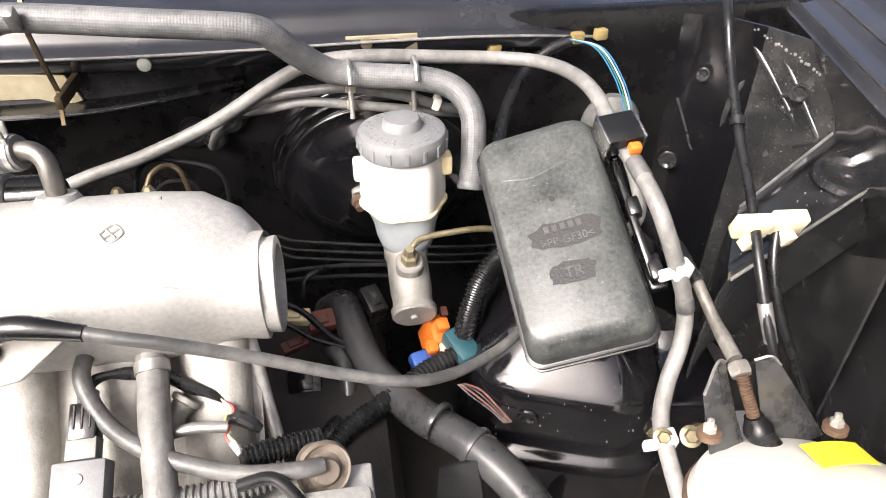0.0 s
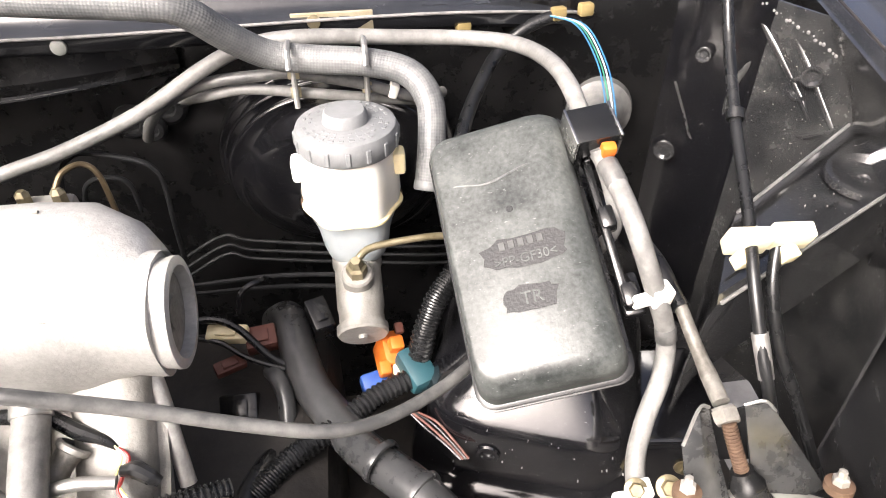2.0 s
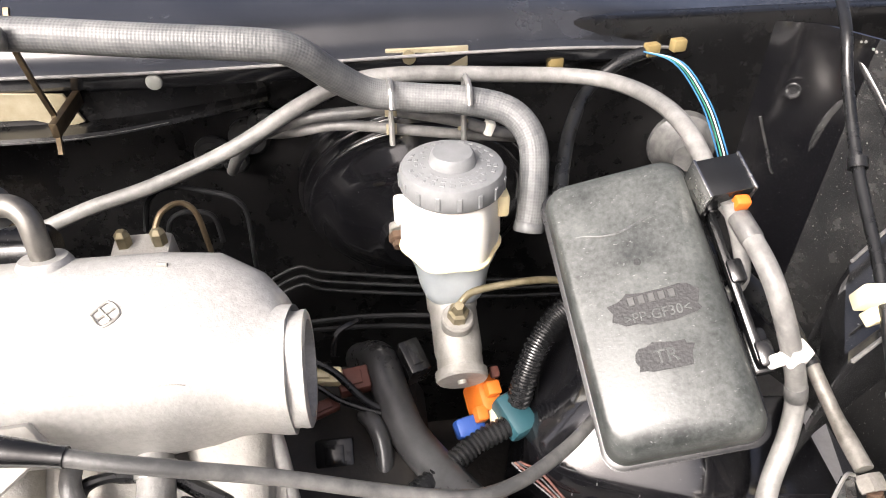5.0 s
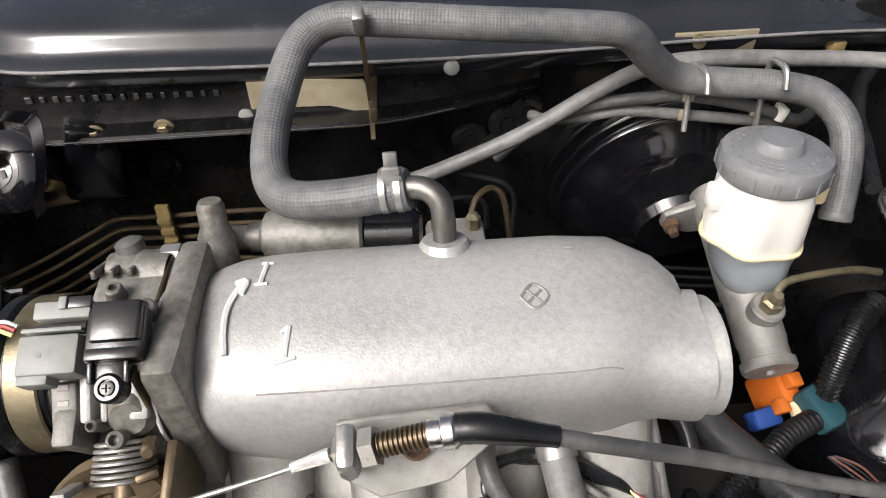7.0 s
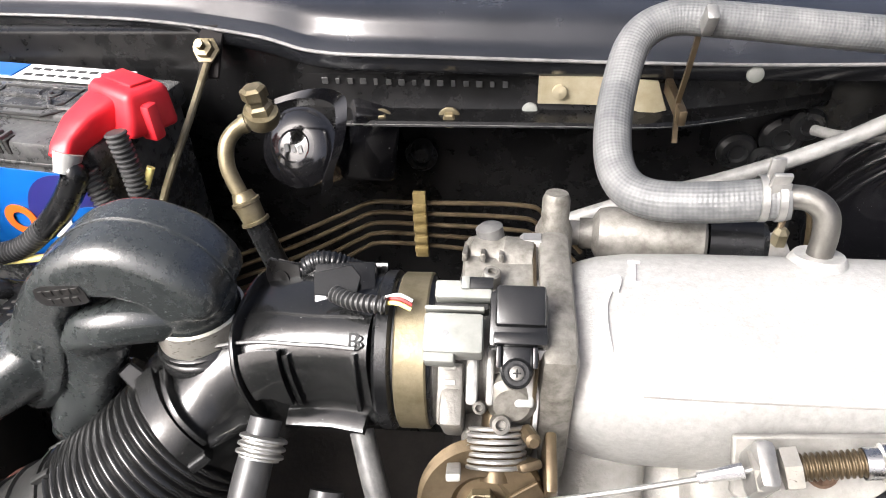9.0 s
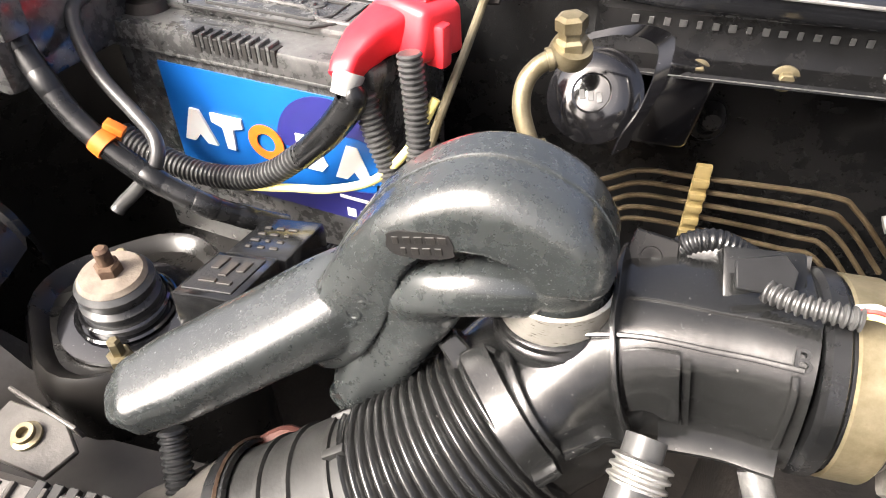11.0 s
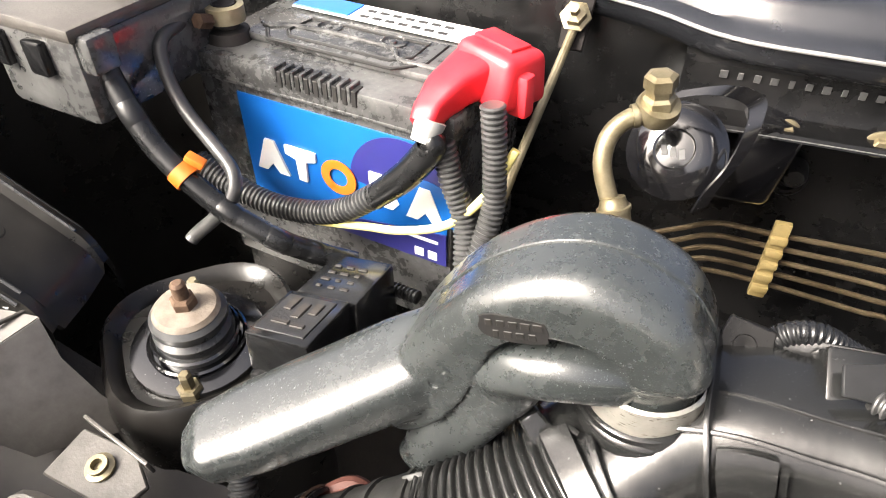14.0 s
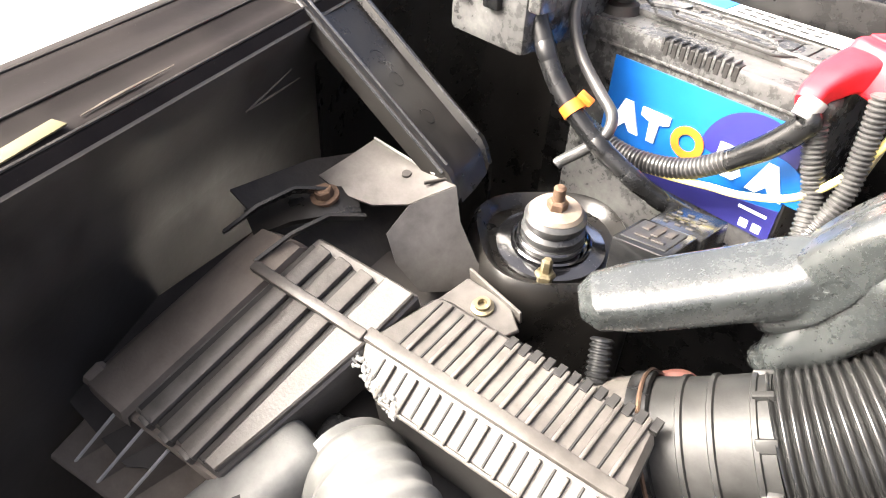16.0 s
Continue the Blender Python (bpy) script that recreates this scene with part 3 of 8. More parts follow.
solo("panel_hole", lathe_bm(aim((0.471, 0.612, 0.900), (-0.85, -0.5, 0.1)), [(0.012, 0), (0.011, 0.0015), (0.008, 0.0015), (0.007, -0.001), (0, -0.001)], 24, cap=False), SCUFF, "round pressed hole in the inner panel", "panel hole")
for p, r_ in (((0.4143, 0.694, 0.9044), 0.008), ((0.3974, 0.700, 0.7904), 0.012), ((0.470, 0.598, 0.919), 0.010)):
    solo("spot_dimple", lathe_bm(aim(p, (-0.6, -0.8, 0.05)), [(r_, 0.000), (r_ * 0.95, 0.003), (r_ * 0.75, 0.003), (r_ * 0.5, 0.0005), (0, 0.0005)], 22, cap=False), DULLPAINT, "round weld dimple in the inner panel", "dimple", "dimples")
solo("rail_dish", lathe_bm(aim((0.462, 0.488, 0.8825), (-0.05, -0.1, 1)), [(0.032, -0.002), (0.030, 0.003), (0.026, 0.004), (0.020, -0.001), (0.006, -0.002), (0.005, -0.004), (0, -0.004)], 36, cap=False), DULLPAINT, "pressed round dish with a drain hole in the rail", "pressed dish")
# sealed weld seam between corner panel and fender flange
rnd = random.Random(5)
def corner_x(y):
    return CX + float(np.interp(y, [0.40, 0.47, 0.55, 0.61, 0.655, 0.70], [0.77, 0.80, 0.805, 0.785, 0.765, 0.735])) - 0.003
bm = bmesh.new()
for k in range(34):
    s = k / 33 + rnd.uniform(-0.01, 0.01)
    y = 0.52 + 0.15 * s
    q = rnd.uniform(0.0008, 0.0024)
    join(bm, lathe_bm(aim((corner_x(y), y, 0.926 + 0.040 * s + rnd.uniform(-0.003, 0.001)), (-0.8, -0.5, rnd.uniform(-0.2, 0.3))), [(q, -0.003), (q * 0.9, 0.0), (q * 0.5, q * 0.4), (0, q * 0.5)], 8, cap=False))
solo("seam_sealant", bm, SEALANT, "lumpy grey sealant along the panel seam", "seam sealant", kind="stuff")
for pts in ([(0.535, 0.905), (0.56, 0.885), (0.59, 0.862), (0.61, 0.852)], [(0.672, 0.955), (0.64, 0.922), (0.61, 0.892), (0.575, 0.857)], [(0.652, 0.965), (0.615, 0.925), (0.58, 0.888), (0.556, 0.866)], [(0.66, 0.92), (0.672, 0.88), (0.676, 0.83)]):
    solo("panel_crease", tube_bm([(corner_x(y) + 0.0042, y, z) for y, z in pts], [0.003, 0.0055, 0.0055, 0.003], 12), SCUFF, "pressed crease in the corner panel", "panel crease", "panel creases")
solo("panel_crease", tube_bm([(0.397, 0.7085, 0.870), (0.412, 0.703, 0.835), (0.425, 0.697, 0.805), (0.430, 0.690, 0.828), (0.440, 0.676, 0.800), (0.450, 0.660, 0.772)], 0.0018, 8, 4), SCUFF, "pressed crease in the corner panel", "panel crease", "panel creases")


rnd = random.Random(11)
bm = bmesh.new()
for k in range(70):
    y = rnd.uniform(0.650, 0.697)
    z = rnd.uniform(0.80, 0.955)
    ln = rnd.uniform(0.006, 0.022)
    dy = rnd.uniform(-0.35, 0.35)
    pts = [(corner_x(y + dy * ln * f) + 0.0012, y + dy * ln * f, z - ln * f) for f in (0, 0.5, 1)]
    join(bm, tube_bm(pts, rnd.choice((0.0005, 0.0007, 0.0011)), 5, 2))
solo("paint_scuffs", bm, SEALANT, "pale scratches through the black corner paint", "paint scuffs", kind="stuff")


# strut towers
def strut_tower(x, y, z, label):
    t = thing("strut_tower", (x, y, z - 0.25), label, "strut tower", "strut towers", "structure")
    def wob(a, h):
        return 1.0 + 0.06 * math.cos(4 * a)
    prof = [(0.078, -0.36), (0.077, -0.10), (0.0765, -0.045), (0.075, -0.018), (0.072, -0.005), (0.068, 0.0), (0.063, -0.003), (0.058, -0.010), (0.040, -0.012), (0.0, -0.012)]
    part("tower_shell", lathe_bm(pose(x, y, z), prof, 40, cap=False, wobble=wob), SATIN, t)
    return t


strut_tower(-0.832, 0.440, 0.815, "glossy black sheet-metal strut tower with dished top")


def square_tower():
    t = thing("strut_tower", (0.195, 0.462, 0.55), "glossy black strut tower under the fuse box", "strut tower", "strut towers", "structure")
    m = pose(0.195, 0.462, 0.800, 0, 0, -20)
    shape = squarish(4.2)
    prof = [(0.060, 0.000), (0.045, -0.001), (0.037, -0.004), (0.026, -0.013), (0.015, -0.025), (0.007, -0.034), (0.002, -0.041), (0.0, -0.048), (0.0, -0.085), (-0.002, -0.096), (-0.007, -0.104), (-0.013, -0.110), (-0.015, -0.118), (-0.013, -0.135), (-0.010, -0.30)]
    bm = bmesh.new()
    rings = []
    for inset, dz in prof:
        ring = []
        for k in range(72):
            cu, cv = shape(2 * math.pi * k / 72)
            dent = 0.0012 * math.sin(3.1 * k / 72 * 6.283 + 40 * dz)
            ring.append(bm.verts.new(m @ Vector(((0.087 - inset + dent) * cu, (0.1025 - inset + dent) * cv, dz))))
        rings.append(ring)
    for p, q in zip(rings, rings[1:]):
        for k in range(72):
            bm.faces.new((p[k], p[(k + 1) % 72], q[(k + 1) % 72], q[k]))
    bm.faces.new(rings[0])
    bmesh.ops.recalc_face_normals(bm, faces=bm.faces[:])
    part("tower_shell", bm, PAINT, t)
    part("tower_hole", lathe_bm(aim(m @ Vector((-0.028, -0.1030, -0.066)), (-0.34, -0.94, 0)), [(0.0095, 0), (0.0085, 0.0018), (0.006, 0.0018), (0.0055, -0.001), (0, -0.001)], 24, cap=False), PAINT, t)
    # flat wing with two bolts
    w = pose(0.272, 0.402, 0.700, 0, 0, -6)
    part("tower_wing", rbox_bm(w, 0.095, 0.100, 0.100, 0.006, seg=3), PAINT, t)
    part("wing_dimple", lathe_bm(w @ pose(0.006, 0.010, 0.0498), [(0.0075, 0), (0.007, 0.0012), (0.0055, 0.0012), (0.005, 0.0), (0, 0.0)], 20, cap=False), PAINT, t)
    part("sealant_lump", lathe_bm(m @ pose(0.052, -0.046, -0.001, -20), [(0.010, -0.002), (0.008, 0.0012), (0.003, 0.002), (0, 0.002)], 9, cap=False), PALEMARK, t)
    return t


square_tower()
bolt((0.246, 0.3545, 0.718), (-0.1, -1, 0.15), 0.75)
bolt((0.283, 0.3505, 0.721), (-0.1, -1, 0.15), 0.75)
rnd = random.Random(21)
bm = bmesh.new()
for k in range(70):
    u, v = rnd.random(), rnd.random()
    p = Vector((0.285, 0.375, 0.862)).lerp(Vector((0.505, 0.480, 0.882)), u).lerp(Vector((0.345, 0.470, 0.866)).lerp(Vector((0.525, 0.578, 0.892)), u), v)
    q = rnd.uniform(0.0003, 0.0008)
    join(bm, lathe_bm(aim(p + Vector((0, 0, -0.003)), (0, 0, 1)), [(q, -0.002), (q, 0.0006), (0, 0.0008)], 5, cap=False))
m = pose(0.195, 0.462, 0.800, 0, 0, -20)
for k in range(26):
    q = rnd.uniform(0.0003, 0.0006)
    u, h = rnd.uniform(-0.06, 0.075), rnd.choice((-0.041, -0.060, -0.080, -0.098)) + rnd.uniform(-0.006, 0.006)
    join(bm, lathe_bm(aim(m @ Vector((u, -0.1022, h)), (-0.34, -0.94, 0.15)), [(q, -0.0015), (q * 0.9, 0.0005), (0, 0.0008)], 6, cap=False))
solo("paint_chips", bm, SEALANT, "pale chips in the black paint of tower and rail", "paint chips", kind="stuff")


def strut_mount():
    x, y, z = -0.8305, 0.433, 0.808
    ax = Vector((0.03, -0.06, 1)).normalized()
    t = thing("strut_mount", (x, y, z), "rubber strut mount with rusty top nut on the tower", "strut mount")
    at = Vector((x, y, z))
    part("flange", lathe_bm(aim(at, ax), [(0.046, 0), (0.046, 0.003), (0.034, 0.005), (0.0, 0.005)], 28, cap=False), PAINT, t)
    part("rubber_bush", lathe_bm(aim(at + ax * 0.004, ax), [(0.026, 0), (0.027, 0.005), (0.0245, 0.009), (0.0265, 0.013), (0.0265, 0.017), (0.023, 0.020), (0.0255, 0.024), (0.0255, 0.029), (0.022, 0.033), (0.0, 0.033)], 32, cap=False), HOSEBLACK, t)
    part("cup_washer", lathe_bm(aim(at + ax * 0.036, ax), [(0.0215, -0.005), (0.0225, 0.001), (0.020, 0.004), (0.012, 0.005), (0.0, 0.005)], 32, cap=False), DUSTBROWN, t, "dusty pale brown cup washer")
    for r_, h in ((0.034, 0.006), (0.030, 0.012)):
        part("ring_lip", lathe_bm(aim(at + ax * h, ax), [(r_ - 0.0015, 0), (r_, 0.0012), (r_ - 0.0015, 0.0024), (r_ - 0.003, 0.0012)], 32, cap=False), PAINT, t)
    nut = part("nut", lathe_bm(aim(at + ax * 0.040, ax), [(0.0085, 0), (0.0085, 0.007), (0.007, 0.009), (0.0, 0.009)], 6, cap=False), RUST, t, smooth=False)
    part("rod_end", lathe_bm(aim(at + ax * 0.049, ax), [(0.005, 0), (0.005, 0.011), (0.003, 0.013), (0.0, 0.013)], 12, cap=False), RUST, nut)
    for dx, dy in ((0.0185, -0.036), (-0.030, 0.040)):
        p = at + Vector((dx, dy, -0.010))
        part("stud_nut", lathe_bm(aim(p, ax), [(0.012, 0), (0.012, 0.003), (0.0085, 0.004), (0.0085, 0.013), (0.007, 0.015), (0.0045, 0.015), (0.0045, 0.026), (0.003, 0.028), (0, 0.028)], 6, cap=False), GOLD, t, "yellow zinc nut", smooth=False)
    return t


strut_mount()


# ================================================================= INTAKE PLENUM
def plenum():
    t = thing("intake_plenum", (-0.21, 0.41, 0.86), "silver cast aluminium intake plenum with textured skin", "intake plenum")
    xs = [-0.338, -0.332, -0.322, -0.305, -0.27, -0.20, -0.14, -0.115, -0.098, -0.085, -0.078, -0.067, -0.0665, -0.066]
    ry = [0.047, 0.050, 0.053, 0.0555, 0.0565, 0.0565, 0.0560, 0.0545, 0.049, 0.040, 0.034, 0.0345, 0.0345, 0.032]
    rz = [0.046, 0.048, 0.050, 0.0510, 0.0515, 0.0515, 0.0515, 0.050, 0.046, 0.040, 0.035, 0.0345, 0.0345, 0.032]
    yc = [0.411, 0.411, 0.411, 0.411, 0.411, 0.411, 0.411, 0.410, 0.402, 0.396, 0.391, 0.389, 0.389, 0.389]
    zc = [0.9000] * 8 + [0.899, 0.899, 0.899, 0.899, 0.899, 0.899]
    bm = bmesh.new()
    line = [Vector((x, y, z)) for x, y, z in zip(xs, yc, zc)]
    sh = squarish(2.9)
    rings = sweep(bm, line, list(zip(rz, ry)), 56, sh, up=(0, -0.24, 0.97), cap=True)
    seam_pts = [rings[i][7].co.lerp(rings[i][8].co, 0.1) for i in range(3, 9)]
    body = part("plenum_body", bm, CAST, t)
    part("end_ring", lathe_bm(aim((-0.062, 0.389, 0.899), (1, 0, 0)), [(0.0325, -0.008), (0.0338, -0.006), (0.0338, 0.0), (0.0344, 0.002), (0.0344, 0.005), (0.0325, 0.006), (0.0285, 0.006), (0.0278, -0.003), (0.0278, -0.0035), (0, -0.0035)], 40, cap=False), CAST, t)
    part("end_plate", lathe_bm(aim((-0.0640, 0.389, 0.899), (1, 0, 0)), [(0.0268, -0.001), (0.0262, 0.0012), (0.012, 0.0012), (0.010, 0.003), (0, 0.003)], 36, cap=False), GRIMECAST, t)
    # parting seam along the front
    part("parting_seam", tube_bm(seam_pts, 0.00045, 6), CASTDARK, t)
    # boss that carries the elbow
    part("elbow_boss", lathe_bm(aim((-0.203, 0.436, 0.934), (0, 0.25, 1)), [(0.022, 0), (0.0175, 0.008), (0.0155, 0.018), (0.013, 0.022), (0, 0.022)], 28, cap=False), CAST, t)
    # mounting flange towards the throttle
    bm = rbox_bm(pose(-0.347, 0.405, 0.905, 4), 0.019, 0.098, 0.108, 0.006)
    part("throttle_flange", bm, GRIMEPALE, t)
    part("gasket", rbox_bm(pose(-0.358, 0.405, 0.905, 4), 0.002, 0.096, 0.104, 0.0005), BRONZE, t)
    # stud and vacuum port standing at the rear of the flange
    port = part("vacuum_port", lathe_bm(aim((-0.345, 0.470, 0.905), (0.02, 0.18, 1)), [(0.013, 0), (0.012, 0.015), (0.0115, 0.038), (0.0085, 0.045), (0.0085, 0.058), (0.0068, 0.062), (0, 0.062)], 24, cap=False), GRIMEPALE, t)
    part("port_foot", rbox_bm(pose(-0.342, 0.462, 0.905), 0.032, 0.028, 0.03, 0.008), GRIMEPALE, t)
    # cast marks: arrow, strokes and a diamond
    def mark(pts, r=0.0011, mat=LABELWHITE):
        part("cast_mark", tube_bm(pts, r, 6, 4), mat, t)
    def skin(x, y):
        a = 0.051
        for _ in range(12):
            b = (0.411 - y - 0.24 * a) / 0.97
            a = 0.0515 * max(0.0, 1 - abs(b / 0.0565) ** 2.9) ** (1 / 2.9)
        drop = max(0.0, (-0.312 - x) / 0.02) * 0.0012
        return (x, y, 0.900 + 0.97 * a - 0.24 * b + 0.0003 - drop)
    for pts, r in (([(-0.321, 0.3745), (-0.3225, 0.388), (-0.322, 0.400), (-0.3185, 0.410), (-0.314, 0.417)], 0.0017), ([(-0.3195, 0.4165), (-0.3135, 0.4175), (-0.3155, 0.4085)], 0.0016), ([(-0.306, 0.4145), (-0.304, 0.431)], 0.0014), ([(-0.309, 0.4145), (-0.302, 0.4145)], 0.0009), ([(-0.307, 0.431), (-0.3005, 0.431)], 0.0009), ([(-0.2905, 0.3695), (-0.2885, 0.387)], 0.0016), ([(-0.2955, 0.3690), (-0.2845, 0.3710)], 0.0011), ([(-0.2885, 0.387), (-0.2925, 0.3835)], 0.0011)):
        mark([skin(*q) for q in pts], r, PALEMARK)
    for pts in ([(-0.166, 0.3945), (-0.158, 0.402), (-0.151, 0.394), (-0.159, 0.387), (-0.166, 0.3945)], [(-0.162, 0.391), (-0.154, 0.398)], [(-0.162, 0.398), (-0.155, 0.3905)]):
        mark([skin(*q) for q in pts], 0.0009, CASTDARK)
    mark([skin(-0.137, 0.427), skin(-0.131, 0.426)], 0.0012, CASTDARK)
    # runners down to the head
    for x in (-0.315, -0.245, -0.175, -0.11):
        bm = bmesh.new()
        line = catmull([(x, 0.395, 0.868), (x, 0.365, 0.83), (x, 0.325, 0.79), (x, 0.28, 0.76)], 5)
        sweep(bm, line, interp_list([(0.020, 0.027), (0.019, 0.024), (0.02, 0.024), (0.021, 0.025)], len(line)), 20, squarish(2.6))
        part("runner", bm, CASTDARK, t)
    part("casting_wall", sheet_bm([[(x, y - 0.004 * math.cos((x + 0.315) * 89.8), z) for x in np.linspace(-0.345, -0.080, 34)] for y, z in ((0.402, 0.880), (0.392, 0.862), (0.372, 0.838), (0.345, 0.807), (0.300, 0.772), (0.27, 0.752))], 0.004), CASTDARK, t)
    part("wall_rib", tube_bm([(-0.0925, 0.395, 0.868), (-0.0845, 0.380, 0.845), (-0.0785, 0.362, 0.812), (-0.0730, 0.345, 0.787)], [0.0075, 0.0060, 0.0055, 0.0055], 14), CAST, t)
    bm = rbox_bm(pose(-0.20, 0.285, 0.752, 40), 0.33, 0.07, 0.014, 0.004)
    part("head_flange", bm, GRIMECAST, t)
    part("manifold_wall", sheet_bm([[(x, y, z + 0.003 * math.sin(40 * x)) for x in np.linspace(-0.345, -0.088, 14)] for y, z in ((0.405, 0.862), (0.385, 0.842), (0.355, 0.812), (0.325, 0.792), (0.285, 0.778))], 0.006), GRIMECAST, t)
    # flat web between plenum and head at the closed end
    part("end_web", plate_bm(Matrix(((0, 0, 1, -0.098), (1, 0, 0, 0), (0, 1, 0, 0), (0, 0, 0, 1))), [(0.42, 0.87), (0.44, 0.87), (0.345, 0.74), (0.26, 0.74)], 0.008, 0.002), CAST, t)
    return t


plenum()


# hose elbow on the plenum
bm = tube_bm([(-0.203, 0.441, 0.952), (-0.203, 0.443, 0.968), (-0.205, 0.447, 0.979), (-0.213, 0.452, 0.984), (-0.226, 0.456, 0.983), (-0.24, 0.459, 0.981)], 0.0068, 18)
solo("pipe_elbow", bm, BANDSTEEL, "dull dark steel elbow pipe on the plenum", "pipe")
bh = thing("breather_hose", (-0.1, 0.58, 1.0), "thick braided grey rubber hose along the firewall", "hose")
BH = [(-0.222, 0.456, 0.982), (-0.262, 0.462, 0.974), (-0.292, 0.474, 0.968), (-0.306, 0.492, 0.970), (-0.309, 0.520, 0.982), (-0.302, 0.558, 1.002), (-0.290, 0.588, 1.020), (-0.268, 0.598, 1.030), (-0.235, 0.593, 1.031), (-0.16, 0.586, 1.026), (-0.085, 0.583, 1.020), (-0.060, 0.588, 1.012), (-0.035, 0.603, 0.986), (-0.008, 0.617, 0.964), (0.03, 0.615, 0.958), (0.07, 0.608, 0.956), (0.103, 0.598, 0.949), (0.118, 0.580, 0.932), (0.117, 0.560, 0.905), (0.111, 0.542, 0.870)]
part("hose_wall", tube_bm(BH, 0.0118, 20), BRAID, bh)
for p, q in ((BH[0], BH[1]), (BH[-1], BH[-2])):
    d = (Vector(q) - Vector(p)).normalized()
    part("end_cuff", lathe_bm(aim(Vector(p) + d * 0.0002, d), [(0.0085, -0.001), (0.0118, -0.0006), (0.0124, 0.001), (0.0124, 0.006), (0.0119, 0.007)], 24, cap=False), BRAID, bh)


def spring_clamp(at, axis):
    t = thing("hose_clamp", at, "bare steel spring clamp on the braided hose", "hose clamp")
    part("band", lathe_bm(aim(at, axis), [(0.0122, -0.0065), (0.0131, -0.0063), (0.0131, -0.0025), (0.0122, -0.0022)], 26, cap=False), STEEL, t)
    part("band", lathe_bm(aim(at, axis), [(0.0122, 0.0022), (0.0131, 0.0025), (0.0131, 0.0063), (0.0122, 0.0065)], 26, cap=False), STEEL, t)
    part("cross_strip", rbox_bm(aim(Vector(at) + Vector((0.001, -0.007, 0.0108)), axis), 0.0014, 0.006, 0.010, 0.0004), STEEL, t)
    p = Vector(at) + Vector((0.0, 0.0, 0.014))
    part("tab", rbox_bm(pose(p.x, p.y - 0.006, p.z, 15), 0.010, 0.003, 0.012, 0.001), STEEL, t)
    part("tab", rbox_bm(pose(p.x, p.y + 0.003, p.z, -5), 0.008, 0.003, 0.018, 0.001), STEEL, t)


spring_clamp((-0.231, 0.457, 0.981), (1, -0.1, 0.1))


# cold-start valve lying behind the plenum
def idle_valve():
    t = thing("idle_valve", (-0.28, 0.488, 0.92), "cylindrical aluminium idle valve behind the plenum", "valve")
    part("valve_body", lathe_bm(aim((-0.315, 0.489, 0.930), (1, -0.10, 0.03)), [(0.010, -0.012), (0.010, -0.004), (0.0165, 0.0), (0.018, 0.006), (0.018, 0.062), (0.016, 0.064), (0.0, 0.064)], 30, cap=False), GRIMECAST, t)
    part("neck", lathe_bm(aim((-0.332, 0.490, 0.930), (1, -0.10, 0.03)), [(0.008, -0.012), (0.008, 0.02)], 16), CASTDARK, t)
    part("rubber_end", lathe_bm(aim((-0.250, 0.4825, 0.932), (1, -0.10, 0.03)), [(0.0165, 0), (0.0165, 0.03), (0.013, 0.034), (0, 0.034)], 26, cap=False), RUBBER, t)
    return t


idle_valve()


